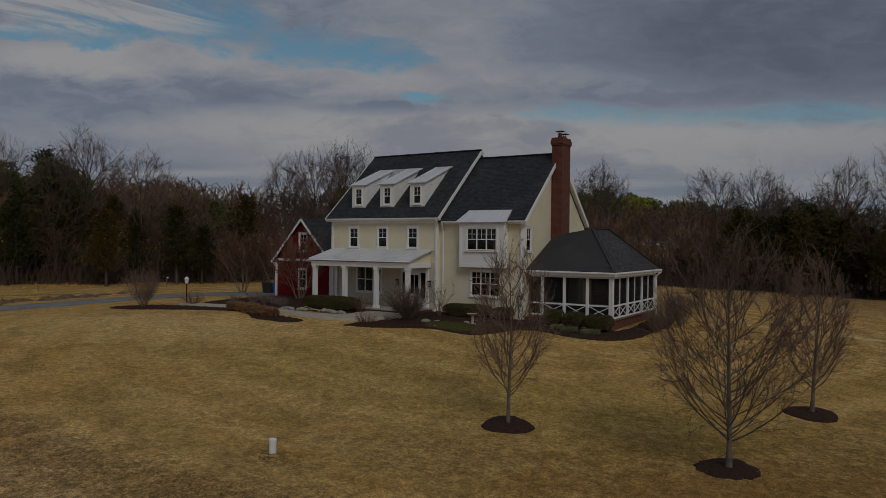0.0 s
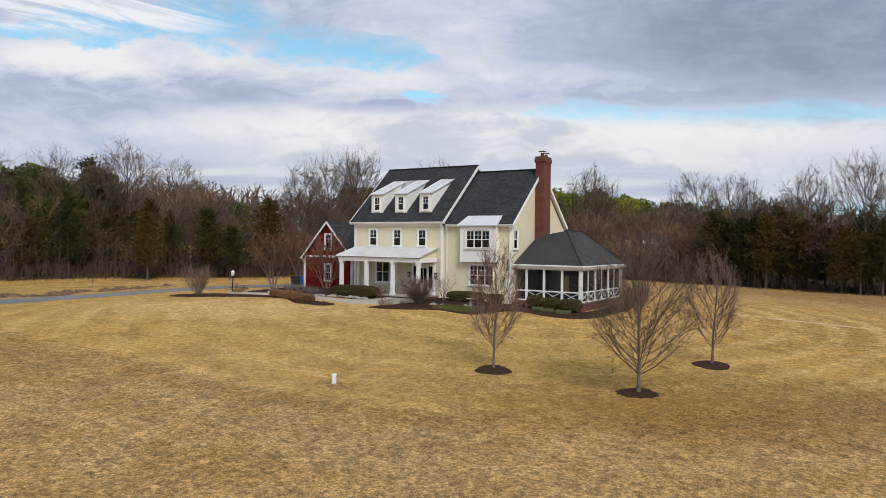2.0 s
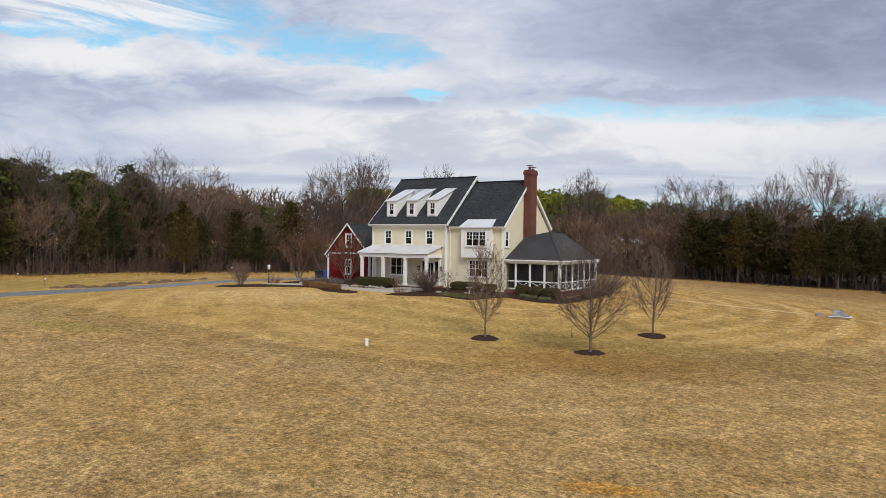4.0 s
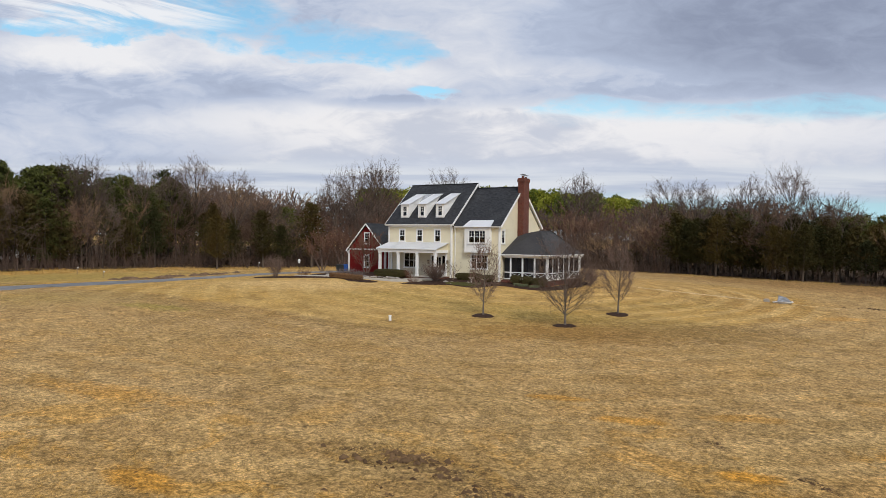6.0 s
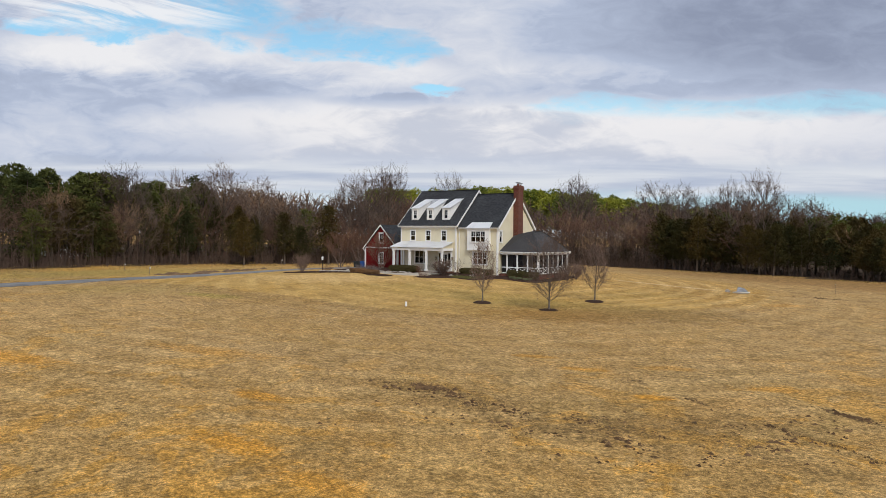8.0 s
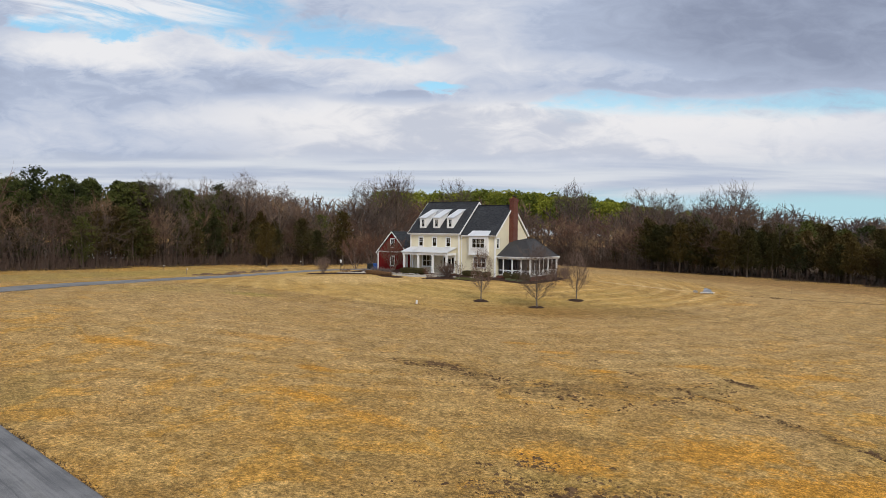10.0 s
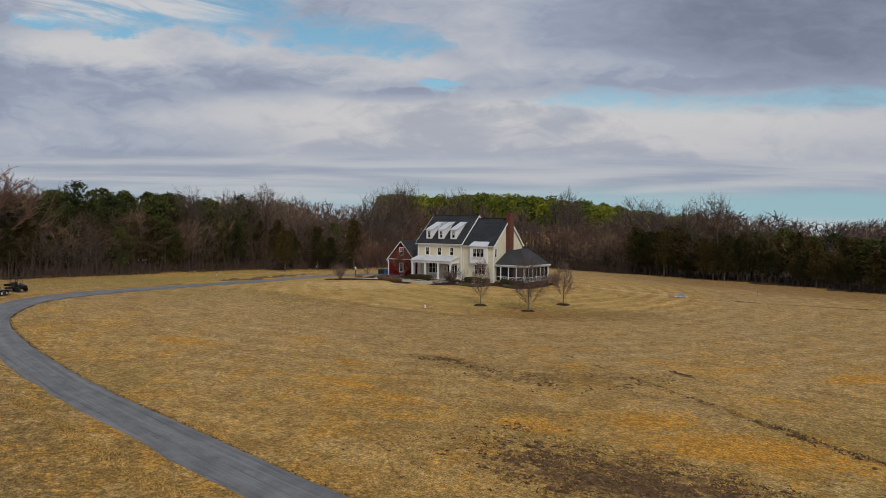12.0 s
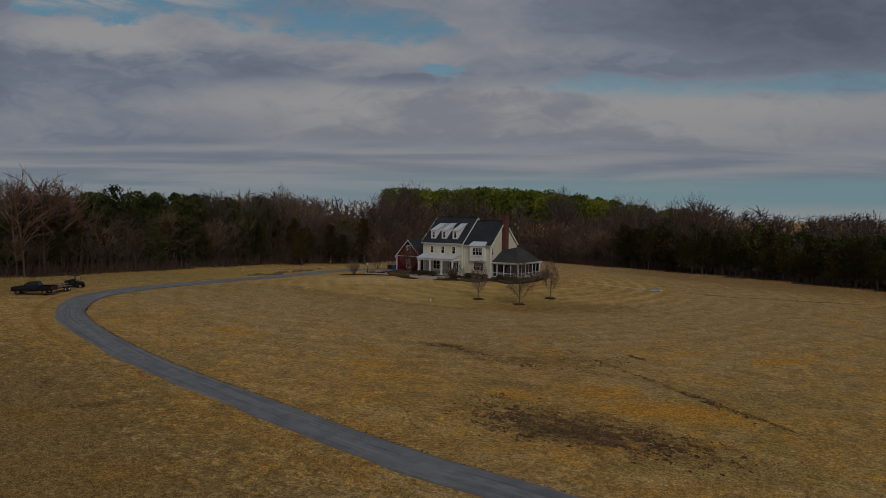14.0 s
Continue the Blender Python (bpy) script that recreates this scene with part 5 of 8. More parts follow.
def build_garage():
    top = thing("garage", "barn-red gabled garage with white trim and charcoal roof", "garage", (-15.47, 3.67, 0))
    hw, length, wall_h, apex, s = 3.02, 8.5, 3.05, 6.50, 1.0
    slope = 1.075
    m = pose(-hw, 0, 0)
    holes_g = [(hw - 0.36, hw + 0.36, 0.75, 2.30), (hw - 0.36, hw + 0.36, 3.80, 5.20)]
    base = -0.7
    lap_wall("wall", top, BARN_RED, m, 2 * hw, apex - 0.2, holes=holes_g, base=base, shape=lambda z: (max(0, (z - wall_h) / slope), min(2 * hw, 2 * hw - (z - wall_h) / slope)), label="barn-red lapped siding")
    lap_wall("wall", top, BARN_RED, pose(hw, 0, 0, 0, 0, 90), length, wall_h, base=base)
    lap_wall("wall", top, BARN_RED, pose(-hw, length, 0, 0, 0, -90), length, wall_h, base=base)
    lap_wall("wall", top, BARN_RED, pose(hw, length, 0, 0, 0, 180), 2 * hw, apex - 0.2, base=base, shape=lambda z: (max(0, (z - wall_h) / slope), min(2 * hw, 2 * hw - (z - wall_h) / slope)))
    o = 0.30
    zl = apex - slope * (hw + o)
    shingled("roof", top, ((-hw - o, length + 0.3, zl), (-hw - o, -0.3, zl), (0, -0.3, apex), (0, length + 0.3, apex)), "charcoal shingle roof slope")
    shingled("roof", top, ((hw + o, -0.3, zl), (hw + o, length + 0.3, zl), (0, length + 0.3, apex), (0, -0.3, apex)), "charcoal shingle roof slope")
    for sgn in (-1, 1):
        bm = bmesh.new()
        beam(bm, (sgn * (hw + o), -0.33, zl - 0.09), (0, -0.33, apex - 0.09), 0.05, 0.17)
        part("rake_board", bm, WHITE, top, bevel=0.006)
        bm = bmesh.new()
        box(bm, sgn * hw - 0.13, sgn * hw + 0.13, -0.06, 0.1, base, wall_h - 0.1)
        part("corner_board", bm, WHITE, top)
        bm = bmesh.new()
        box(bm, sgn * (hw + o) - 0.06, sgn * (hw + o) + 0.06, -0.3, length + 0.3, zl - 0.12, zl)
        part("gutter", bm, WHITE, top)
        bm = bmesh.new()
        beam(bm, (sgn * (hw + o * 0.8), -0.2, zl - 0.1), (sgn * (hw + 0.02), -0.12, zl - 0.5), 0.07, 0.07)
        part("downspout", bm, WHITE, top)
    bm = bmesh.new()
    box(bm, -hw - 0.1, hw + 0.1, -0.07, -0.035, wall_h - 0.06, wall_h + 0.13)
    part("frieze_board", bm, WHITE, top, bevel=0.006)
    window(top, pose(0, -0.03, 0.75), 0.72, 1.55, cols=2, rows=2)
    window(top, pose(0, -0.03, 3.80), 0.72, 1.40, cols=2, rows=2)
    bm = bmesh.new()
    box(bm, -hw + 0.3, hw - 0.3, 2.0, 2.1, base, 5.0)
    part("inner_floor", bm, DARK_ROOM, top)
    # the low link to the house
    link = thing("breezeway", "low red link with a shingle roof between garage and house", "breezeway", (-10.5, 6.2, 0))
    lap_wall("wall", link, BARN_RED, pose(-1.95, 0, 0), 3.85, 2.95, base=base)
    shingled("roof", link, ((-1.95, -0.35, 2.95), (1.93, -0.35, 2.95), (1.93, 2.6, 5.2), (-1.95, 2.6, 5.2)), "charcoal shingle slope")


build_garage()


# ---------------------------------------------------------------- trees
class Tubes:
    """Collects tapered branches as verts and faces."""

    def __init__(self):
        self.v, self.f = [], []

    def spike(self, rnd, p, d, length, width):
        """One thin tapering twig."""
        s = Matrix.Rotation(rnd.uniform(0, 6.28), 3, d) @ d.orthogonal().normalized()
        n = len(self.v)
        self.v.extend((tuple(p - s * width), tuple(p + s * width), tuple(p + d * length)))
        self.f.append((n, n + 1, n + 2))

    def add(self, pts, radii, sides):
        base = None
        for k, (p, r) in enumerate(zip(pts, radii)):
            d = (pts[min(k + 1, len(pts) - 1)] - pts[max(k - 1, 0)]).normalized()
            s = d.orthogonal().normalized()
            o = d.cross(s)
            start = len(self.v)
            for i in range(sides):
                a = 2 * math.pi * i / sides
                self.v.append(tuple(p + s * (r * math.cos(a)) + o * (r * math.sin(a))))
            if base is not None:
                for i in range(sides):
                    j = (i + 1) % sides
                    self.f.append((base + i, base + j, start + j, start + i))
            base = start


def bough(rnd, start, d, length, bend, wig, count):
    pts, p, d = [start.copy()], start.copy(), d.normalized()
    for _ in range(count):
        d = (d + Vector((0, 0, bend)) + Vector((rnd.gauss(0, wig), rnd.gauss(0, wig), rnd.gauss(0, wig)))).normalized()
        p = p + d * (length / count)
        pts.append(p.copy())
    return pts


def along(pts, f):
    x = f * (len(pts) - 1)
    i = min(int(x), len(pts) - 2)
    return pts[i].lerp(pts[i + 1], x - i), (pts[i + 1] - pts[i]).normalized()


def fork(rnd, d, angle):
    s = d.orthogonal().normalized()
    s = Matrix.Rotation(rnd.uniform(0, 2 * math.pi), 3, d) @ s
    return (d * math.cos(angle) + s * math.sin(angle)).normalized()


def bare_tree(seed, height, spread, clear, limbs, subs, twigs, trunk_r, low=-0.25, twig_r=0.009, fine=0):
    """A leafless tree whose limbs reach out to an oval crown: trunk with limbs, and a crown of branchlets and twigs."""
    rnd = random.Random(seed)
    wood, crown = Tubes(), Tubes()
    trunk = bough(rnd, Vector((0, 0, -0.15)), Vector((0, 0, 1)), height * 0.86, 0.05, 0.04, 9)
    wood.add(trunk, [trunk_r * (1.35 if k == 0 else 1.0) * (1 - 0.94 * k / 9) for k in range(10)], 8 if fine else 6)
    mid = clear * height + (1 - clear) * height * 0.48
    tall = height - mid
    for n in range(limbs):
        e = low + (1.25 - low) * (n + 0.5 * rnd.random()) / limbs
        az = n * 2.39996 + rnd.gauss(0, 0.3)
        k = rnd.uniform(0.88, 1.04)
        end = Vector((spread * k * math.cos(az) * math.cos(e), spread * k * math.sin(az) * math.cos(e), mid + tall * k * math.sin(e)))
        f = clear + (0.72 - clear) * min(1, max(0, (e - low) / (1.3 - low))) ** 0.8
        p, d = along(trunk, min(0.9, f * 1.08 + rnd.uniform(-0.02, 0.02)))
        way = end - p
        length = way.length
        start = way.normalized() * 1.0 + Vector((way.x, way.y, 0)).normalized() * 0.22
        limb = [p]
        for q in range(1, 6):
            t = q / 5
            sag = way * t + Vector((way.x, way.y, 0)) * 0.16 * math.sin(math.pi * t) - Vector((0, 0, 1)) * length * 0.05 * math.sin(math.pi * t)
            limb.append(p + sag + Vector((rnd.gauss(0, 0.022), rnd.gauss(0, 0.022), rnd.gauss(0, 0.015))) * length * (1.0 if fine else 0.5))
        r0 = trunk_r * rnd.uniform(0.30, 0.46) * (1 - 0.35 * (f - clear))
        wood.add(limb, [r0 * (1 - 0.86 * q / 5) for q in range(6)], 5 if fine else 3)
        for m in range(subs):
            q, d2 = along(limb, (0.20 if fine else 0.34) + (0.78 if fine else 0.66) * (m + rnd.random()) / subs)
            d2 = (d2 + Vector((0, 0, 0.35 if fine else 0.12))).normalized()
            sub = bough(rnd, q, fork(rnd, d2, rnd.uniform(0.35, 0.75) if fine else rnd.uniform(0.45, 1.0)), length * (rnd.uniform(0.20, 0.42) if fine else rnd.uniform(0.14, 0.34)), 0.10, 0.09, 3 if fine else 2)
            if not fine:
                for a, b in zip(sub, sub[1:] + [None]):
                    if b is not None:
                        for _ in range(2):
                            crown.spike(rnd, a, (b - a).normalized(), (b - a).length * 1.25, max(twig_r, r0 * 0.18))
            else:
                crown.add(sub, [max(twig_r * 1.5, r0 * (0.30 if fine else 0.22)) * (1 - 0.75 * k2 / (len(sub) - 1)) for k2 in range(len(sub))], 3)
            for t in range(twigs):
                q2, e2 = along(sub, 0.15 + 0.85 * (t + rnd.random()) / twigs)
                if not fine:
                    crown.spike(rnd, q2, (fork(rnd, e2, rnd.uniform(0.35, 1.1)) + Vector((0, 0, 0.06))).normalized(), length * rnd.uniform(0.06, 0.16), twig_r)
                    continue
                tw = bough(rnd, q2, fork(rnd, e2, rnd.uniform(0.25, 0.7)), length * rnd.uniform(0.10, 0.22), 0.12, 0.10, 2)
                crown.add(tw, [twig_r, twig_r * 0.8, twig_r * 0.4], 3)
                for _ in range(fine):
                    q3, e3 = along(tw, rnd.uniform(0.2, 1.0))
                    tip = bough(rnd, q3, fork(rnd, e3, rnd.uniform(0.3, 0.7)), length * rnd.uniform(0.05, 0.11), 0.10, 0.08, 1)
                    crown.add(tip, [twig_r * 0.7, twig_r * 0.4], 3)
    return wood, crown


def plant_bare(name, tubes, at, turn, label, group="", bark=BARK, twig=TWIG):
    wood, crown = tubes
    top = thing(name, label, "tree", at, turn, group)
    part("trunk", from_arrays("trunk", wood.v, wood.f, bark, True), None, top)
    part("crown", from_arrays("crown", crown.v, crown.f, twig), None, top)
    return top


def on_ground(x, y, dz=0.0):
    return (x, y, terrain(x, y) + dz)


def mulch_ring(x, y, r):
    verts, faces = [(0, 0, 0.10)], []
    rnd = random.Random(int(x * 10))
    n = 28
    for ring, (f, z) in enumerate(((0.18, 0.13), (0.45, 0.11), (0.75, 0.07), (0.95, 0.03), (1.06, -0.06))):
        for i in range(n):
            a = 2 * math.pi * i / n
            q = r * f * (1 + 0.06 * math.sin(3 * a + x) + rnd.uniform(-0.03, 0.03))
            gx, gy = q * math.cos(a), q * math.sin(a)
            verts.append((gx, gy, terrain(x + gx, y + gy) - terrain(x, y) + z + rnd.uniform(-0.02, 0.02)))
    for i in range(n):
        faces.append((0, 1 + i, 1 + (i + 1) % n))
        for ring in range(4):
            a = 1 + ring * n
            faces.append((a + i, a + n + i, a + n + (i + 1) % n, a + (i + 1) % n))
    solo("mulch_ring", from_arrays("mulch_ring", verts, faces, MULCH, True), None, "round bed of dark bark mulch under a young tree", "mulch bed", on_ground(x, y, 0.0))


def wild_tree(seed, height, spread, clear, counts, trunk_r, twig_r, low=-0.2, fan=0.5, limb_r=0.38):
    """A leafless woodland tree: straight limbs fan out from the trunk to a rounded head, and end in fine twigs all over it.
    counts: limbs, branches of a limb, twigs of a branch, side twigs of a twig. fan: how steeply the limbs leave the trunk;
    limb_r: a limb's girth as a share of the trunk's."""
    rnd = random.Random(seed)
    wood, crown = Tubes(), Tubes()
    trunk = bough(rnd, Vector((0, 0, -0.2)), Vector((rnd.gauss(0, 0.02), rnd.gauss(0, 0.02), 1)), height * 0.78, 0.05, 0.03, 7)
    wood.add(trunk, [trunk_r * (1.3 if k == 0 else 1.0) * (1 - 0.88 * k / 7) for k in range(8)], 6)
    mid = Vector((0, 0, height * (clear + (1 - clear) * 0.45)))
    tall = height - mid.z
    limbs, branches, twigs, sides = counts
    turn = [rnd.uniform(0, 6.28) for _ in range(3)]

    def shell(az, up, k):
        """A point of the crown's uneven outline."""
        k *= 1 + 0.13 * math.sin(2 * az + turn[0]) * math.cos(up) + 0.09 * math.sin(3 * az + turn[1] + 3 * up) + 0.06 * math.sin(5 * az + turn[2] - 4 * up)
        return mid + Vector((spread * k * math.cos(az) * math.cos(up), spread * k * math.sin(az) * math.cos(up), tall * k * math.sin(up)))

    def arc(a, b, out, count):
        """A gently bent branch from a, first along out, then towards b."""
        c = a + out * (b - a).length * 0.45
        return [a * (1 - t) ** 2 + c * 2 * t * (1 - t) + b * t * t for t in (q / count for q in range(count + 1))]

    def blade(pts, width):
        n = len(crown.v)
        d = (pts[-1] - pts[0]).normalized()
        s = Matrix.Rotation(rnd.uniform(0, 6.28), 3, d) @ d.orthogonal().normalized()
        for k, p in enumerate(pts):
            w = s * width * (1 - 0.6 * k / (len(pts) - 1))
            crown.v.extend((tuple(p - w), tuple(p + w)))
        for k in range(len(pts) - 1):
            crown.f.append((n + 2 * k, n + 2 * k + 1, n + 2 * k + 3, n + 2 * k + 2))

    for n in range(limbs):
        g = (n + 0.5 * rnd.random()) / limbs
        az, up = n * 2.39996 + rnd.gauss(0, 0.25), math.asin(max(-0.99, min(0.99, math.sin(low) + (0.98 - math.sin(low)) * g)))
        end = shell(az, up, rnd.uniform(0.70, 0.88))
        p, _ = along(trunk, min(0.95, (clear * 0.9 + (0.74 - clear * 0.9) * g ** (1.0 if height > 9 else 1.5)) / 0.78))
        flat = Vector((math.cos(az), math.sin(az), 0))
        limb = arc(p, end, (flat * (1 - fan) + Vector((0, 0, fan + 0.15))).normalized(), 4)
        r0 = trunk_r * limb_r * rnd.uniform(0.8, 1.2) * (1 - 0.45 * g)
        wood.add(limb, [max(twig_r * 1.3, r0 * (1 - 0.82 * q / 4)) for q in range(5)], 3)
        for m in range(branches):
            f = 0.22 + 0.72 * (m + rnd.random()) / branches
            q, d = along(limb, f)
            tip = shell(az + rnd.gauss(0, 0.42) / max(0.35, math.cos(up)), min(1.5, up + rnd.gauss(0.04, 0.26)), rnd.uniform(0.62, 0.97) if m else 0.95)
            bow = arc(q, tip, (d + (tip - q).normalized() * 0.6).normalized(), 3)
            blade(bow, max(twig_r * 1.6, r0 * 0.24)), blade(bow, max(twig_r * 1.6, r0 * 0.24))
            reach = min(2.0, 0.55 + 0.22 * (tip - q).length) * min(1.0, height / 12)
            for t in range(twigs):
                q2, e2 = along(bow, 0.22 + 0.78 * (t + rnd.random()) / twigs)
                d2 = (fork(rnd, e2, rnd.uniform(0.25, 0.75)) + (q2 - mid).normalized() * 0.25 + Vector((0, 0, 0.12))).normalized()
                l2 = reach * rnd.uniform(0.45, 0.95)
                crown.spike(rnd, q2, d2, l2, twig_r)
                for _ in range(sides):
                    q3 = q2 + d2 * l2 * rnd.uniform(0.15, 0.7)
                    crown.spike(rnd, q3, fork(rnd, d2, rnd.uniform(0.35, 0.75)), l2 * rnd.uniform(0.4, 0.7), twig_r * 0.8)
    return wood, crown


LAWN_TREES = (
    (14.36, -17.38, wild_tree(3, 6.75, 1.5, 0.19, (30, 8, 8, 3), 0.075, 0.0066, -0.65, 0.34, 0.30), 0.92, "slim upright leafless young tree on the lawn"),
    (21.60, -17.15, wild_tree(11, 7.6, 2.55, 0.15, (46, 8, 8, 3), 0.10, 0.0060, -0.62, 0.26, 0.32), 1.0, "spreading leafless young maple on the lawn"),
    (23.10, -9.45, wild_tree(23, 6.4, 1.6, 0.19, (28, 8, 8, 3), 0.085, 0.0066, -0.55, 0.32, 0.32), 0.95, "leafless young tree on the lawn"),
)
for x, y, tubes, ring, label in LAWN_TREES:
    plant_bare("young_tree", tubes, on_ground(x, y, 0.02), 0, label)
    mulch_ring(x, y, ring)


# ---------------------------------------------------------------- woods
def needles(seed, height, radius, kind):
    """An evergreen's foliage of many small sprays, and its trunk."""
    rnd = random.Random(seed)
    wood = Tubes()
    trunk = bough(rnd, Vector((0, 0, -0.3)), Vector((0, 0, 1)), height * 0.96, 0.05, 0.02, 6)
    r0 = 0.09 + height * 0.008
    wood.add(trunk, [r0 * (1 - 0.92 * k / 6) for k in range(7)], 6)
    v, f = [], []

    def spray(c, size, out, wide=1.0, loose=0.5):
        d = (out + Vector((rnd.gauss(0, loose), rnd.gauss(0, loose), rnd.gauss(0, loose)))).normalized()
        s = Matrix.Rotation(rnd.uniform(0, 6.28), 3, d) @ d.orthogonal().normalized()
        n = len(v)
        w = size * rnd.uniform(0.16, 0.30) * wide
        v.extend((tuple(c - d * size * 0.5 - s * w), tuple(c - d * size * 0.4 + s * w), tuple(c + d * size * rnd.uniform(0.5, 0.9))))
        f.append((n, n + 1, n + 2))

    if kind == "cedar":
        # bushy plumes set round a leaning spindle, bare-legged near the ground
        plumes = int(26 + 2.2 * height)
        foot = rnd.uniform(0.17, 0.27)
        for k in range(plumes):
            h = (k + rnd.random()) / plumes
            a = k * 2.39996 + rnd.gauss(0, 0.5)
            prof = min(1.0, 0.45 + h * 2.6) * (1 - h ** 2.0) ** 0.72 + 0.05
            q = radius * prof * rnd.uniform(0.45, 1.12)
            root = Vector((0, 0, height * (foot + (0.90 - foot) * h)))
            tip = root + Vector((q * math.cos(a), q * math.sin(a), height * 0.075 * rnd.uniform(0.2, 1.3)))
            if k % 2 == 0 and h < 0.6:
                wood.add([root, root.lerp(tip, 0.8)], [0.04, 0.015], 3)
            out = Vector((math.cos(a), math.sin(a), 0.9)).normalized()
            fat = 0.30 + 0.42 * radius * prof * 0.5
            for _ in range(64):
                t = rnd.uniform(0.10, 1.05) ** 0.8
                c = root.lerp(tip, t) + Vector((rnd.gauss(0, 1), rnd.gauss(0, 1), rnd.gauss(0.15, 0.8))) * fat * 0.55
                spray(c, rnd.uniform(0.20, 0.40), out, 0.95)
    elif kind == "layered":
        # tiers of boughs that leave the outline ragged
        for k in range(20):
            for b in range(7):
                h = 0.12 + 0.88 * (k + 1.6 * rnd.random() - 0.3) / 20
                h = min(0.99, max(0.1, h))
                a = rnd.uniform(0, 6.28)
                reach = radius * min(1.0, (h - 0.02) * 2.4) * (1 - ((h - 0.1) / 0.93) ** 3) ** 0.8 * rnd.uniform(0.45, 1.2) + 0.25
                out = Vector((math.cos(a), math.sin(a), 0.22))
                root = Vector((0, 0, height * h))
                for _ in range(20):
                    t = rnd.uniform(0.25, 1.0)
                    c = root + out * (reach * t) + Vector((rnd.gauss(0, 0.26), rnd.gauss(0, 0.26), rnd.gauss(0, 0.28) - 0.25 * t * t * reach * 0.5))
                    spray(c, rnd.uniform(0.24, 0.46), out + Vector((0, 0, 0.25)), 1.2)
    else:
        # rounded cushions of needles close together on a high crown
        for k in range(34):
            h = 0.44 + 0.53 * (k + rnd.random()) / 34
            a = k * 2.4 + rnd.gauss(0, 0.4)
            prof = math.sin(math.pi * min(0.97, 0.16 + 0.80 * (h - 0.44) / 0.53)) ** 0.6
            q = radius * prof * rnd.uniform(0.30, 0.92)
            c = Vector((q * math.cos(a), q * math.sin(a), height * h))
            r = rnd.uniform(0.8, 1.25) * radius * 0.34
            b0, _ = along(trunk, max(0.1, min(0.98, h - 0.06)))
            wood.add([b0, b0.lerp(c, 0.6) + Vector((0, 0, 0.1)), c], [0.06, 0.045, 0.02], 3)
            for _ in range(50):
                o = Vector((rnd.gauss(0, 1), rnd.gauss(0, 1), rnd.gauss(0.35, 0.8))).normalized()
                spray(c + Vector((o.x, o.y, o.z * 0.72)) * r * rnd.uniform(0.70, 1.0), rnd.uniform(0.40, 0.62), o, 1.6, 0.8)
    return wood, v, f


STANDOUTS = ((-66.3, -4.4, 18.3), (-67.5, -7.5, 17), (-66.5, 5.1, 17.9), (-63.2, 13.4, 19.8), (-65.0, 11.0, 18.0), (-57.2, 17.5, 17.9), (-51.0, 38.3, 18.8), (-51.8, 45.1, 20.8), (-49.8, 49.9, 22.9), (-53.0, 52.0, 21.5), (-46.6, 69.9, 22.0),
             (-24.9, 94.7, 22.6), (-21.0, 92.0, 20.0), (8.0, 78.5, 19.0), (11.0, 76.0, 16.5), (20.1, 66.5, 17.8), (28.0, 61.0, 19.6), (30.5, 64.0, 15.5), (34.5, 62.9, 14.5), (-67.5, -49.6, 18.0), (-68.3, -43.1, 16.5), (-1.0, 89.0, 20.5), (-80.0, -57.0, 21.0), (-79.0, -50.0, 18.5))
# the woods' edge, and the height to which the trees near it grow
WOODS = [(-72, -78), (-63.5, -58), (-61, -40), (-61.5, -20), (-61, -3), (-55.5, 13), (-48.5, 24), (-46, 42), (-42, 60), (-31, 74), (-17, 72), (-4, 68), (8, 64.5), (20, 62), (32, 58.5), (44, 54), (56, 50), (68, 45), (98, 33), (140, 15)]
CANOPY = (14, 14, 12.2, 14.6, 14.8, 14.2, 13.4, 14.6, 15.8, 15.2, 14.2, 13.4, 12.4, 11.3, 10.5, 10.2, 10.2, 10.2, 10.2, 10.2)



def forest_floor():
    """Leaf litter under the trees, over the ground behind the woods' edge."""
    edge = np.array([(p.x, p.y) for p in spline(WOODS, 1.0)])
    step = 5.0
    verts, faces, index = [], [], {}

    def corner(i, j):
        if (i, j) not in index:
            x, y = -290 + step * i, -90 + step * j
            index[(i, j)] = len(verts)
            verts.append((x, y, terrain(x, y) + 0.05 * noise.noise((x * 0.35, y * 0.35, 0)) + 0.10 * noise.noise((x * 0.09, y * 0.09, 5)) + 0.09))
        return index[(i, j)]

    for i in range(int(560 / step)):
        for j in range(int(420 / step)):
            c = np.array((-290 + step * (i + 0.5), -90 + step * (j + 0.5)))
            d = edge - c
            k = int(np.argmin((d ** 2).sum(1)))
            k = min(max(k, 1), len(edge) - 2)
            along_edge = edge[k + 1] - edge[k - 1]
            side = along_edge[0] * (c - edge[k])[1] - along_edge[1] * (c - edge[k])[0]
            side /= np.hypot(*along_edge)
            if 0.9 < side < 250:
                faces.append((corner(i, j), corner(i + 1, j), corner(i + 1, j + 1), corner(i, j + 1)))
    solo("forest_floor", from_arrays("forest_floor", verts, faces, FLOOR_LITTER, True), None, "brown leaf litter under the trees", "ground", kind="structure")


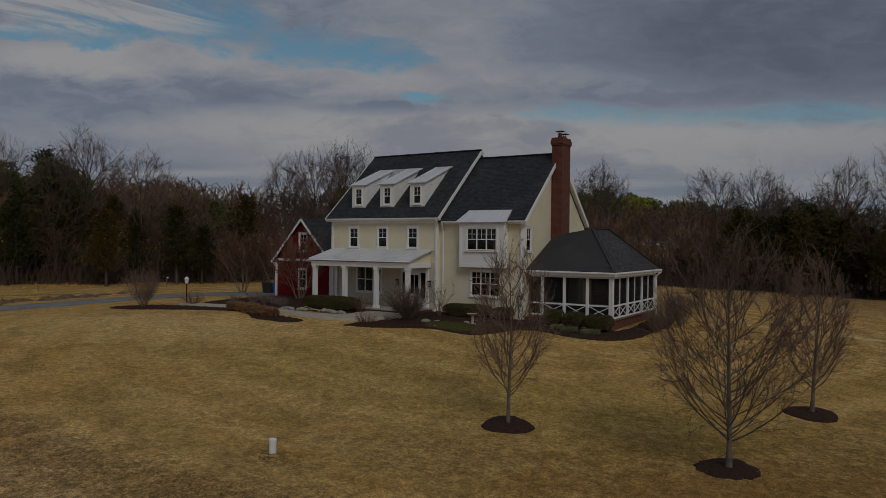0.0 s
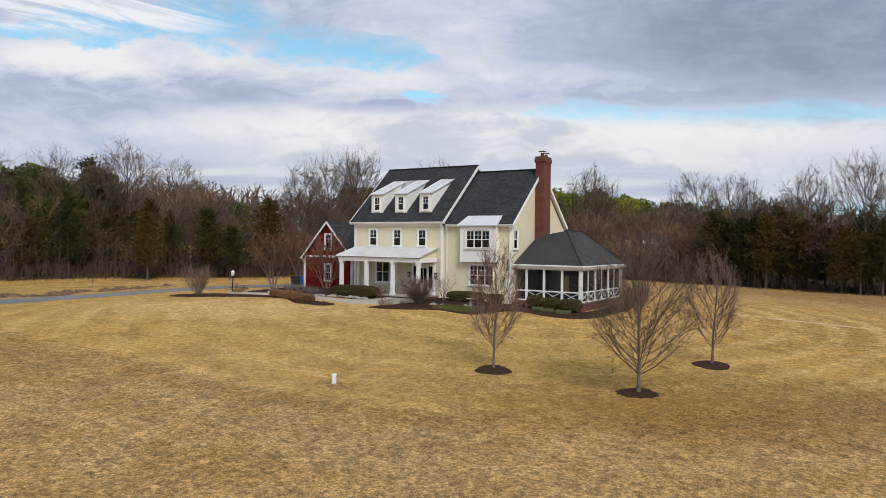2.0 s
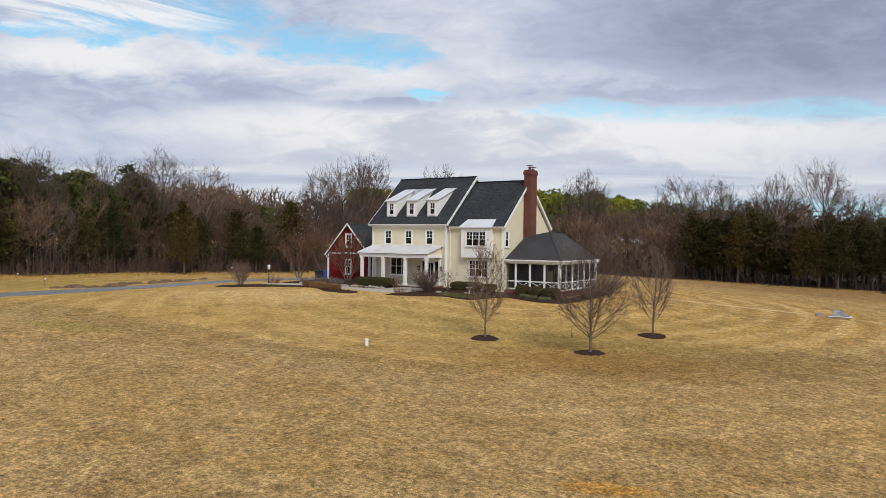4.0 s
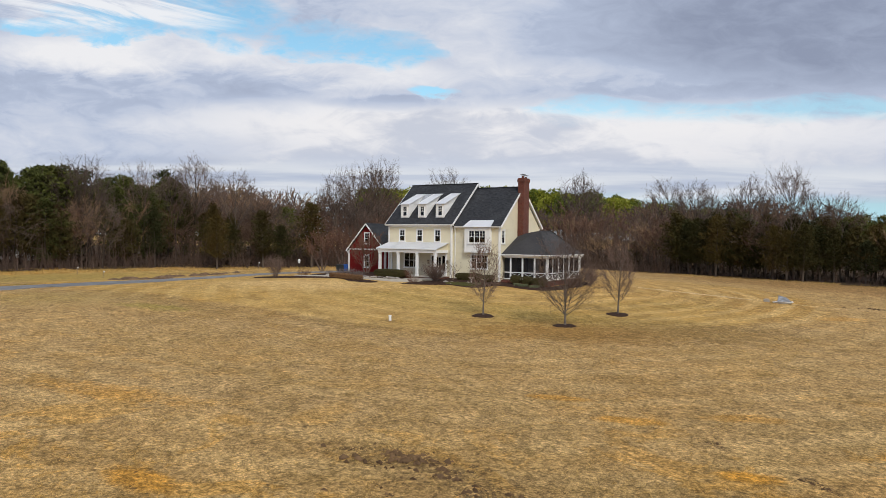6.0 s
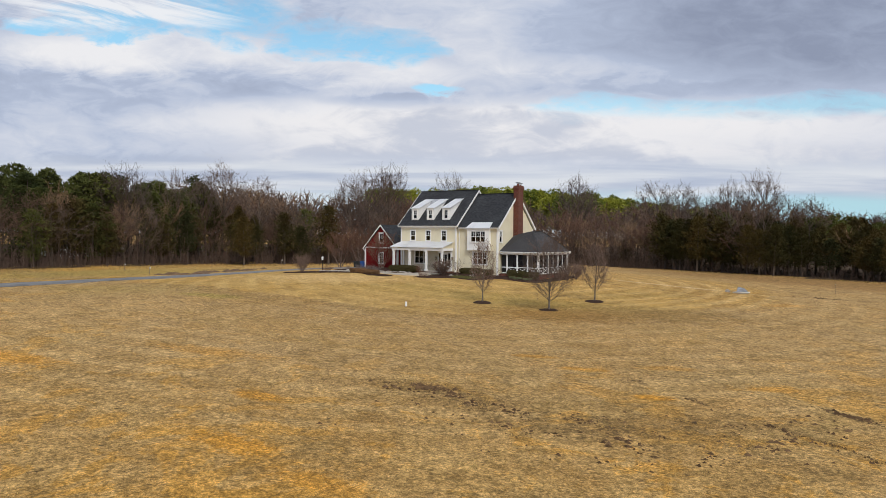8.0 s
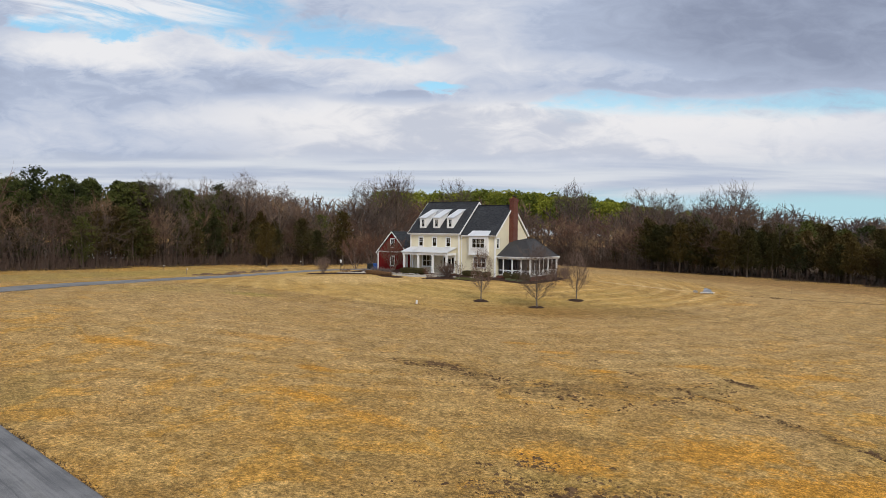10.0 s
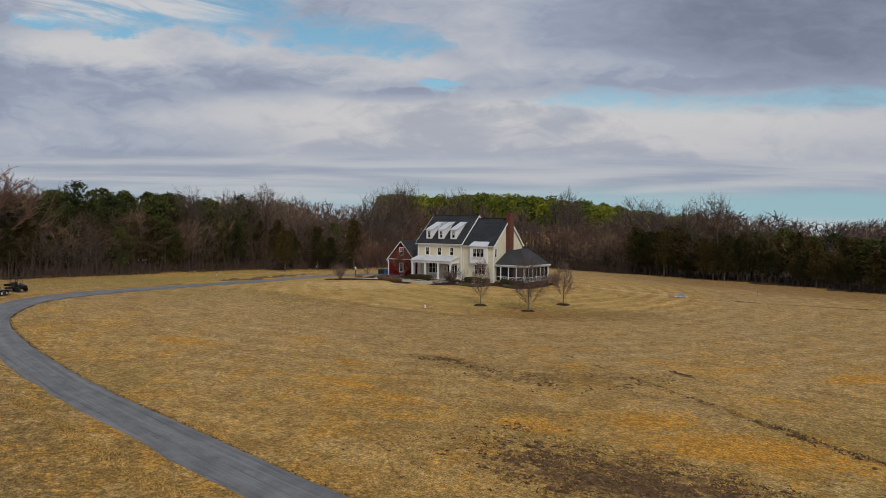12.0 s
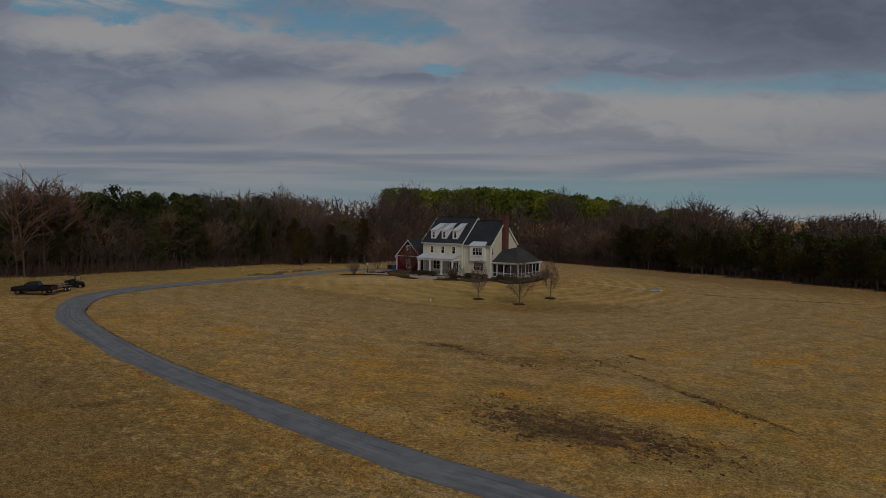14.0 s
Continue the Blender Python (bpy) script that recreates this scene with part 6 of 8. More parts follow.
def build_woods():
    rnd = random.Random(77)
    line = spline([(x, y, h) for (x, y), h in zip(WOODS, CANOPY)], 1.0)
    bare, cedar, pine, dark, round_pine = [], [], [], [], []
    tints = (WOOD_TWIG, RUSSET_TWIG, WOOD_TWIG, PALE_SUNLIT_TWIG, RUSSET_TWIG, WOOD_TWIG)
    words = {WOOD_TWIG: "grey-brown", RUSSET_TWIG: "reddish brown", PALE_SUNLIT_TWIG: "pale sunlit tan"}
    for k in range(6):
        h, wide = (13, 12, 14, 12.5, 11, 13.5)[k], (0.36, 0.40, 0.33, 0.34, 0.42, 0.38)[k]
        tubes = wild_tree(100 + k, h, h * wide, 0.20, (12, 6, 11, 2), 0.06 + 0.005 * h, 0.0155)
        bare.append((plant_bare("bare_tree", tubes, (0, 0, -50), 0, "leafless woodland tree with " + words[tints[k]] + " twigs", "trees along the field edge", WOOD_BARK, tints[k]), h))
    tall = []
    for k in range(4):
        # high fan-shaped heads that stand up out of the wood
        h, wide = (18, 20, 19, 17)[k], (0.23, 0.27, 0.25, 0.30)[k]
        tubes = wild_tree(150 + k, h, h * wide, 0.36, (18, 8, 14, 2), 0.17, 0.0115, 0.0, 0.62)
        tall.append((plant_bare("bare_tree", tubes, (0, 0, -50), 0, "tall leafless tree with a fan-shaped grey head", "tall trees above the woods", WOOD_BARK, WOOD_TWIG), h))

    def evergreen(pool, name, label, group, seed, h, r, kind, leaf):
        wood, v, f = needles(seed, h, r, kind)
        top = thing(name, label, "tree", (0, 0, -50), 0, group)
        part("trunk", from_arrays("trunk", wood.v, wood.f, WOOD_BARK, True), None, top)
        part("crown", from_arrays("crown", v, f, leaf), None, top)
        pool.append((top, h))

    for k in range(6):
        h = (9, 10, 7.5, 9.5, 10.5, 6)[k]
        evergreen(cedar, "cedar_tree", "dark bushy red cedar at the field edge", "cedars along the field edge", 200 + k, h, h * (0.25, 0.23, 0.30, 0.26, 0.21, 0.31)[k], "cedar", CEDAR_LEAF)
    for k in range(3):
        h = (15, 13, 16)[k]
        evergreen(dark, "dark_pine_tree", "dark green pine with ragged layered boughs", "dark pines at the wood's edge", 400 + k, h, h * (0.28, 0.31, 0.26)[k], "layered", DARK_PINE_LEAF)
    for k in range(3):
        h = (16, 15, 17)[k]
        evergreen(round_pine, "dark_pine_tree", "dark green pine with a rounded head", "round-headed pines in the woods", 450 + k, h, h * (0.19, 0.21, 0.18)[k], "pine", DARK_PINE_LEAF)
    for k in range(4):
        h = (18, 16, 20, 15)[k]
        evergreen(pine, "pine_tree", "tall pine with a rounded crown in a sunlit yellow-green", "pines in the woods", 300 + k, h, h * (0.22, 0.24, 0.20, 0.25)[k], "pine", SUNLIT_PINE_LEAF)
    used = set()

    def place(pool, x, y, tall_as, kind=None, wide=1.0):
        """One tree of the pool, tall_as metres high."""
        ob, h = pool[rnd.randrange(len(pool))] if kind is None else pool[kind]
        s = tall_as / h
        m = pose(x, y, terrain(x, y) - 0.05, rnd.gauss(0, 1.5), rnd.gauss(0, 1.5), rnd.uniform(0, 360))
        if ob not in used:
            used.add(ob)
            ob.matrix_basis = m
        else:
            ob = copy_thing(ob, m)
        w = wide * max(s, 0.5 + 0.5 * s)
        ob.scale = (w * rnd.uniform(0.9, 1.1), w * rnd.uniform(0.9, 1.1), s)

    def beyond(k, off):
        """A point off metres behind the woods' edge."""
        p = line[k]
        q = line[min(k + 1, len(line) - 1)] - line[max(k - 1, 0)]
        n = Vector((-q.y, q.x)).normalized()
        return p.xy + n * off

    # light trees for the depth of the wood, gathered into masses of one colour each
    light = []
    for k in range(5):
        wood, crown = wild_tree(500 + k, 14, 14 * (0.34, 0.38, 0.32, 0.36, 0.40)[k], 0.22, (9, 5, 10, 1), 0.12, 0.034)
        n = len(wood.v)
        light.append((np.array(wood.v + crown.v), [tuple(f) for f in wood.f] + [tuple(i + n for i in f) for f in crown.f]))
    # plainer ones for the far end of the wood
    for k in range(4):
        wood, crown = wild_tree(520 + k, 14, 14 * (0.36, 0.40, 0.34, 0.38)[k], 0.20, (7, 4, 7, 1), 0.12, 0.06)
        n = len(wood.v)
        light.append((np.array(wood.v + crown.v), [tuple(f) for f in wood.f] + [tuple(i + n for i in f) for f in crown.f]))
    mats = (WOOD_TWIG, RUSSET_TWIG, PALE_SUNLIT_TWIG)
    mass_v, mass_f, mass_n = [[], [], []], [[], [], []], [0, 0, 0]

    def inner(q, height, which=None, far=False):
        if which is None:
            r = rnd.random()
            which = 0 if r < 0.55 else 1 if r < 0.85 else 2
        v, faces = light[5 + rnd.randrange(4) if far else rnd.randrange(5)]
        a, s = rnd.uniform(0, 6.28), height / 14
        w = v * (s * rnd.uniform(0.95, 1.2), s * rnd.uniform(0.95, 1.2), s)
        turned = np.stack([w[:, 0] * math.cos(a) - w[:, 1] * math.sin(a) + q.x, w[:, 0] * math.sin(a) + w[:, 1] * math.cos(a) + q.y, w[:, 2] + terrain(q.x, q.y) - 0.05], 1)
        mass_v[which].extend(map(tuple, turned))
        o = mass_n[which]
        mass_f[which].extend(tuple(i + o for i in f) for f in faces)
        mass_n[which] += len(v)

    k = 0
    while k < len(line) - 1:
        p = line[k]
        high = p.z
        left, right = p.y < 16 and p.x < -40, p.x > 6
        # deep trees on this stretch get the pale twig colour as painted sunshine
        sun_patch = p.x < -40 and 14 < p.y < 34
        # the edge
        q = beyond(k, rnd.uniform(0.5, 3.5))
        r = rnd.random()
        if left:
            if r < 0.24:
                place(cedar, q.x, q.y, high * rnd.uniform(0.50, 0.82))
            elif r < 0.34:
                place(dark, q.x, q.y, high * rnd.uniform(0.60, 0.90))
            elif r < 0.84:
                place(bare, q.x, q.y, high * rnd.uniform(0.50, 0.80))
        elif right:
            if r < 0.72:
                place(cedar, q.x, q.y, high * rnd.uniform(0.66, 0.98), wide=1.15)
            elif r < 0.90:
                place(bare, q.x, q.y, high * rnd.uniform(0.55, 0.90))
        elif p.y > 62:
            place(bare if r < 0.8 else cedar, q.x, q.y, high * rnd.uniform(0.45, 0.75))
        elif r < 0.85:
            place(bare, q.x, q.y, high * rnd.uniform(0.40, 0.75))
        # rows behind
        for off0, off1, chance in ((3.5, 8, 0.85), (8, 14, 0.8), (14, 24, 0.7), (24, 36, 0.6 if not right else 0.3)):
            if rnd.random() > chance:
                continue
            off = rnd.uniform(off0, off1)
            q = beyond(k, off)
            grown = high + (0.075 if left else 0.06 if not right else 0.03) * off
            r = rnd.random()
            if left:
                if r < 0.17:
                    place(dark, q.x, q.y, grown * rnd.uniform(0.78, 0.99))
                elif r < 0.46 and off > 9:
                    place(round_pine, q.x, q.y, grown * rnd.uniform(0.90, 1.04))
                elif r < 0.50:
                    place(cedar, q.x, q.y, grown * rnd.uniform(0.66, 0.86))
                elif off > 12:
                    inner(q, grown * rnd.uniform(0.80, 0.98))
                else:
                    place(bare, q.x, q.y, grown * rnd.uniform(0.72, 0.95))
            elif right:
                if r < (0.60 if off < 14 else 0.20):
                    place(cedar, q.x, q.y, grown * rnd.uniform(0.80, 1.02), wide=1.1)
                elif r < 0.70:
                    place(round_pine, q.x, q.y, grown * rnd.uniform(0.85, 1.02))
                elif off > 12:
                    inner(q, grown * rnd.uniform(0.85, 1.04))
                else:
                    place(bare, q.x, q.y, grown * rnd.uniform(0.75, 0.98))
            elif off > 12:
                inner(q, grown * rnd.uniform(0.82, 1.0), 2 if sun_patch and rnd.random() < 0.4 else None)
            else:
                place(bare if r < 0.95 else dark, q.x, q.y, grown * rnd.uniform(0.62, 0.95))
        # deep woods, taller, that come into sight over the edge from afar
        for _ in range(6 if right else 3):
            off = rnd.uniform(30, 90) if not right else rnd.uniform(36, 200)
            q = beyond(k, off)
            if right:
                inner(q, (high + 0.030 * off) * rnd.uniform(0.90, 1.06), 0 if rnd.random() < 0.6 else None, True)
            elif sun_patch:
                inner(q, (high + 0.085 * off) * rnd.uniform(0.94, 1.04), 2, True)
            else:
                inner(q, (high + 0.065 * off) * rnd.uniform(0.90, 1.04), None, True)
        k += 2
    # tall reddish and sunlit-toned trees where the woods come nearest the yard
    for n in range(9):
        q = Vector((-63 - 1.6 * n + rnd.gauss(0, 1), -50 + 1.9 * n + rnd.gauss(0, 1)))
        inner(q, (19.8, 18.6, 20.4, 18.2, 17.6, 18.8, 17.2, 18.0, 16.8)[n], (1, 2, 1, 0, 2, 1, 2, 1, 2)[n])
    for v, f, mat in zip(mass_v, mass_f, mats):
        solo("bare_woods", from_arrays("bare_woods", v, f, mat), None, "mass of leafless " + words[mat] + " trees deep in the woods", "woods", kind="stuff")
    # cedars that stand dark before the bare trees: x, y, height
    for x, y, h in ((25.0, 59.8, 9.6), (27.2, 59.0, 8.8), (29.6, 58.4, 9.8), (-50.6, 18.0, 10.6), (-45.7, 25.0, 12.3), (-52.4, 9.6, 9.5), (-49.0, 20.5, 8.0)):
        place(cedar, x, y, h, 4, 1.2)
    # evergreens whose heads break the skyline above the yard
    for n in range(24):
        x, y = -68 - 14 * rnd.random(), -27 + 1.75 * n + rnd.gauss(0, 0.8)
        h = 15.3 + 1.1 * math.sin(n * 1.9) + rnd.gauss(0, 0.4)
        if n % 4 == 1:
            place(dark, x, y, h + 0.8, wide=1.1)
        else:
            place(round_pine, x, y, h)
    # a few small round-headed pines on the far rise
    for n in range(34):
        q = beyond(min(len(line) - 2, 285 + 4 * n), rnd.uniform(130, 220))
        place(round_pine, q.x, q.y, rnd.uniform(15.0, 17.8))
    # saplings and brush that close the wood's floor, too many to tell apart
    stalks = Tubes()
    v, f = [], []
    for k in range(0, len(line) - 1):
        legs = 0.6 if line[k].x > 6 else 1.0
        for _ in range(34 if legs == 1.0 else 10):
            q = beyond(k, rnd.uniform(0.0, 1.0) ** 2.4 * 20 - 0.4)
            h = (rnd.uniform(0.8, 2.2) if rnd.random() < 0.75 else rnd.uniform(2.2, 5.5)) * legs
            base = Vector((q.x + rnd.gauss(0, 0.6), q.y + rnd.gauss(0, 0.6), terrain(q.x, q.y) - 0.1))
            stem = bough(rnd, base, Vector((rnd.gauss(0, 0.18), rnd.gauss(0, 0.18), 1)), h, 0.02, 0.08, 2)
            stalks.add(stem, [0.02 + 0.006 * h, 0.012 + 0.003 * h, 0.008], 3)
            for _ in range(18):
                a, e = along(stem, rnd.uniform(0.15, 1.0))
                stalks.spike(rnd, a, fork(rnd, e, rnd.uniform(0.4, 1.1)), h * rnd.uniform(0.15, 0.40), 0.015)
    for k in range(0, len(line) - 1):
        for _ in range(40 if line[k].x < 6 else 24):
            q = beyond(k, rnd.uniform(1.5, 30))
            c = Vector((q.x + rnd.gauss(0, 0.8), q.y + rnd.gauss(0, 0.8), terrain(q.x, q.y) + abs(rnd.gauss(0, 1.3)) + 0.1))
            d = Vector((rnd.gauss(0, 1), rnd.gauss(0, 1), rnd.gauss(0, 1))).normalized() * rnd.uniform(0.25, 0.6)
            s = d.orthogonal().normalized() * rnd.uniform(0.06, 0.2)
            n = len(v)
            v.extend((tuple(c - d), tuple(c + s), tuple(c + d), tuple(c - s)))
            f.append((n, n + 1, n + 2, n + 3))
    solo("undergrowth", from_arrays("undergrowth", stalks.v, stalks.f, BRUSH), None, "tangle of bare saplings and brown brush under the trees", "undergrowth", kind="stuff")
    solo("undergrowth", from_arrays("undergrowth", v, f, LEAF_LITTER), None, "dark brown leafy understorey in the woods", "undergrowth", kind="stuff")
    # tall fan-headed trees that stand out above the rest: x, y, height
    for n, (x, y, h) in enumerate(STANDOUTS):
        place(tall, x, y, h, n % 4)
    # a stand of tall pines far behind the house, in the sunlit foliage colour
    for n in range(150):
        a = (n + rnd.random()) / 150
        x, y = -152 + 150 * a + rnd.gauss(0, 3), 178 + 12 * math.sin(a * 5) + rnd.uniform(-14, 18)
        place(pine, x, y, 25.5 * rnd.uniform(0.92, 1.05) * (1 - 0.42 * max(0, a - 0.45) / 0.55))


forest_floor()
build_woods()


# ---------------------------------------------------------------- garden
def inside(poly, x, y):
    hit = False
    for (x0, y0), (x1, y1) in zip(poly, poly[1:] + poly[:1]):
        if (y0 > y) != (y1 > y) and x < (x1 - x0) * (y - y0) / (y1 - y0) + x0:
            hit = not hit
    return hit


def bed(name, outline, mat, label, category, lift=0.06, cell=0.14, rough=0.03):
    """A planted or paved patch laid on the ground, with a slightly uneven rim."""
    line = [(p.x, p.y) for p in spline(outline + [outline[0]], 0.5)]
    xs, ys = [p[0] for p in line], [p[1] for p in line]
    rnd = random.Random(len(line))
    nx, ny = int((max(xs) - min(xs)) / cell) + 2, int((max(ys) - min(ys)) / cell) + 2
    x0, y0 = min(xs) - cell / 2, min(ys) - cell / 2
    cells = {(i, j) for i in range(nx) for j in range(ny) if inside(line, x0 + (i + 0.5) * cell, y0 + (j + 0.5) * cell)}
    index, verts, faces = {}, [], []

    def vert(i, j):
        if (i, j) not in index:
            rim = any(c not in cells for c in ((i, j), (i - 1, j), (i, j - 1), (i - 1, j - 1)))
            x, y = x0 + i * cell + rnd.uniform(-0.4, 0.4) * cell * rim, y0 + j * cell + rnd.uniform(-0.4, 0.4) * cell * rim
            index[i, j] = len(verts)
            verts.append((x, y, terrain(x, y) + (-0.10 if rim else lift + rnd.uniform(-rough, rough))))
        return index[i, j]

    for i, j in sorted(cells):
        faces.append((vert(i, j), vert(i + 1, j), vert(i + 1, j + 1), vert(i, j + 1)))
    return solo(name, from_arrays(name, verts, faces, mat, True), None, label, category, kind="structure")


bed("mulch_bed", [(-24.0, -8.3), (-20, -8.6), (-15.5, -7.7), (-11, -7.2), (-7.5, -8.9), (-4.7, -8.8), (-4.4, -7.9), (-7.0, -7.3), (-9.6, -6.3), (-14, -6.2), (-19, -6.0), (-22.5, -6.6)], MULCH, "strip of dark bark mulch along the walk", "mulch bed", 0.08)
bed("mulch_bed", [(-19.0, 3.4), (-18.6, -3.8), (-13, -4.6), (-9.2, -5.0), (-3.8, -4.7), (-3.3, -3.6), (-8.6, -3.4), (-8.8, 3.4), (-12, 3.6)], MULCH, "dark bark mulch bed before the garage and porch", "mulch bed", 0.08)
bed("mulch_bed", [(-1.3, -8.2), (1.2, -7.5), (3.6, -6.2), (6.4, -6.4), (8.0, -3.2), (9.4, -3.0), (11.2, -3.3), (13.1, -2.2), (13.9, 0.4), (13.7, 7.0), (13.0, 9.2), (11.9, 9.2), (12.0, 0.3), (6.5, 0.2), (6.3, -0.4), (0.6, -0.7), (0.3, -4.4), (-0.6, -6.4)], MULCH, "curved dark bark mulch bed along the house", "mulch bed", 0.08)
WALK_STONE = material("buff_concrete", (0.40, 0.35, 0.28), 0.85, vary=((1.2, (0.33, 0.285, 0.225), 0.4, 0.7), (20, (0.46, 0.41, 0.335), 0.5, 0.75)), bump=((30, 0.3, 0.01),), spec=0.25)
bed("walkway", [(-20.5, -4.6), (-18, -5.9), (-12, -5.9), (-8.5, -6.2), (-5.8, -7.0), (-3.0, -6.9), (-0.9, -6.2), (0.0, -4.2), (-0.4, -3.7), (-3.0, -3.7), (-3.6, -5.2), (-6.0, -5.7), (-9, -5.2), (-13, -4.9), (-18, -4.6)], WALK_STONE, "pale curving concrete front walk", "walkway", 0.115, 0.14, 0.002)
bed("ground_cover", [(3.0, -5.9), (5.4, -6.1), (6.6, -5.2), (5.8, -3.9), (3.4, -4.0), (2.4, -5.0)], material("green_ground_cover", (0.075, 0.075, 0.022), 0.9, vary=((4, (0.11, 0.085, 0.03), 0.45, 0.7), (25, (0.05, 0.055, 0.015), 0.5, 0.75)), bump=((20, 1.0, 0.08),), spec=0.1), "low green ground cover in the bed", "ground cover", 0.13, 0.14, 0.05)


def hedge(x, y, turn, length, depth, height, label, group="", seed=1):
    """A clipped evergreen: dark inner mass and thousands of little leaves."""
    rnd = random.Random(seed)
    top = thing("hedge", label, "hedge", on_ground(x, y), turn, group)
    bm = bmesh.new()
    nx, nz = max(4, int(length / 0.2)), 5
    rows = []
    for i in range(nx + 1):
        ring = []
        u = -1 + 2 * i / nx
        shrink = (1 - abs(u) ** 6) ** 0.5 * 0.9 + 0.06
        for k in range(10):
            a = 2 * math.pi * k / 10
            sy, sz = math.cos(a), math.sin(a)
            q = (abs(sy) ** 4 + abs(sz) ** 4) ** -0.25
            w = 1 + 0.08 * rnd.uniform(-1, 1)
            ring.append(bm.verts.new((u * length * 0.46, sy * q * depth * 0.44 * shrink * w, height * 0.48 + sz * q * height * 0.44 * shrink * w)))
        rows.append(ring)
    for ra, rb in zip(rows, rows[1:]):
        for k in range(10):
            bm.faces.new((ra[k], ra[(k + 1) % 10], rb[(k + 1) % 10], rb[k]))
    bm.faces.new(rows[0][::-1]), bm.faces.new(rows[-1])
    part("inner_branches", bm, HEDGE_LEAF, top)
    v, f = [], []
    for _ in range(int(900 * (length * (depth + height) * 0.9))):
        a = rnd.uniform(-0.3, math.pi + 0.3)
        u = rnd.uniform(-1, 1)
        shrink = (1 - abs(u) ** 6) ** 0.5 * 0.9 + 0.08
        sy, sz = math.cos(a), math.sin(a)
        q = (abs(sy) ** 4 + abs(sz) ** 4) ** -0.25
        lump = 1 + 0.07 * noise.noise((u * length * 1.6, sy * 2, sz * 2 + seed))
        r = rnd.uniform(0.93, 1.05) * lump
        c = Vector((u * length * 0.5, sy * q * depth * 0.5 * shrink * r, height * 0.5 + sz * q * height * 0.5 * shrink * r))
        d = Vector((rnd.gauss(0, 1), rnd.gauss(0, 1), rnd.gauss(0.3, 1))).normalized()
        s = d.orthogonal().normalized() * 0.028
        d *= 0.045
        n = len(v)
        v.extend((tuple(c - d), tuple(c + s), tuple(c + d), tuple(c - s)))
        f.append((n, n + 1, n + 2, n + 3))
    leaves = part("foliage", from_arrays("foliage", v, f, HEDGE_LEAF), None, top)
    leaves["kind"] = "stuff"


hedge(-5.65, -3.95, 0, 4.8, 0.95, 0.95, "long clipped dark green hedge before the porch", seed=1)
hedge(3.4, -1.6, 5, 3.4, 0.9, 0.85, "low clipped dark green hedge below the window", seed=2)
hedge(5.6, -1.1, 12, 1.3, 0.9, 0.8, "rounded clipped evergreen below the window", seed=6)
for k, (x, y, w) in enumerate(((8.7, -0.62, 1.2), (10.0, -0.60, 1.2), (11.45, -0.55, 1.7))):
    hedge(x, y, 4, w, 1.0, 0.98, "clipped boxwood mound beside the screened porch", "boxwoods by the porch", 3 + k)


def stems(seed, count, height, spread, twigs, r=0.014, droop=0.06, fork_angle=0.5, fine=2):
    """A many-stemmed leafless shrub."""
    rnd = random.Random(seed)
    t = Tubes()
    for k in range(count):
        az = k * 2.4 + rnd.gauss(0, 0.4)
        lean = spread * math.sqrt((k + 0.5) / count)
        d = Vector((math.cos(az) * lean, math.sin(az) * lean, 1))
        stem = bough(rnd, Vector((math.cos(az) * 0.12 * lean, math.sin(az) * 0.12 * lean, -0.1)), d, height * rnd.uniform(0.75, 1.1), droop, 0.09, 4)
        t.add(stem, [r * (1 - 0.7 * i / 4) for i in range(5)], 4)
        for m in range(twigs):
            q, e = along(stem, 0.25 + 0.75 * (m + rnd.random()) / twigs)
            tw = bough(rnd, q, fork(rnd, e, fork_angle * rnd.uniform(0.6, 1.4)), height * rnd.uniform(0.12, 0.32), droop, 0.10, 2)
            t.add(tw, [r * 0.45, r * 0.35, r * 0.18], 3)
            for _ in range(fine):
                q2, e2 = along(tw, rnd.uniform(0.3, 1.0))
                tip = bough(rnd, q2, fork(rnd, e2, 0.5), height * rnd.uniform(0.06, 0.14), droop, 0.08, 1)
                t.add(tip, [r * 0.3, r * 0.15], 3)
    return t


def shrub(t, x, y, mat, label, category="shrub", name="shrub", group=""):
    return solo(name, from_arrays(name, t.v, t.f, mat), None, label, category, on_ground(x, y, 0.05), group=group)


RED_TWIG = material("reddish_twigs", (0.15, 0.080, 0.055), 0.9, spec=0.1)
PALE_BARK = material("pale_myrtle_bark", (0.22, 0.15, 0.11), 0.8, vary=((5, (0.15, 0.10, 0.08), 0.4, 0.7),), bump=((10, 0.4, 0.02),))
shrub(stems(5, 46, 2.4, 0.68, 18, 0.011, 0.05, fine=3), -20.6, -7.5, TWIG, "vase-shaped leafless shrub in the mulch strip")
shrub(stems(8, 60, 2.0, 0.95, 18, 0.016, 0.04, fine=4), 1.0, -4.6, TWIG, "broad tangle of leafless shrub by the front walk")
shrub(stems(9, 10, 2.1, 0.42, 10, 0.015, 0.03), 2.0, -2.7, TWIG, "thin upright leafless shrub by the corner")
shrub(stems(12, 40, 0.75, 1.1, 10, 0.008, 0.02), -0.2, -7.2, RED_TWIG, "low reddish leafless shrub")
shrub(stems(13, 24, 1.1, 0.6, 10, 0.010, 0.02), -3.0, -4.2, RED_TWIG, "small russet shrub at the end of the hedge")
shrub(stems(14, 30, 1.05, 1.0, 12, 0.010, -0.10), -18.0, -5.2, RED_TWIG, "weeping leafless shrub by the lamp post")
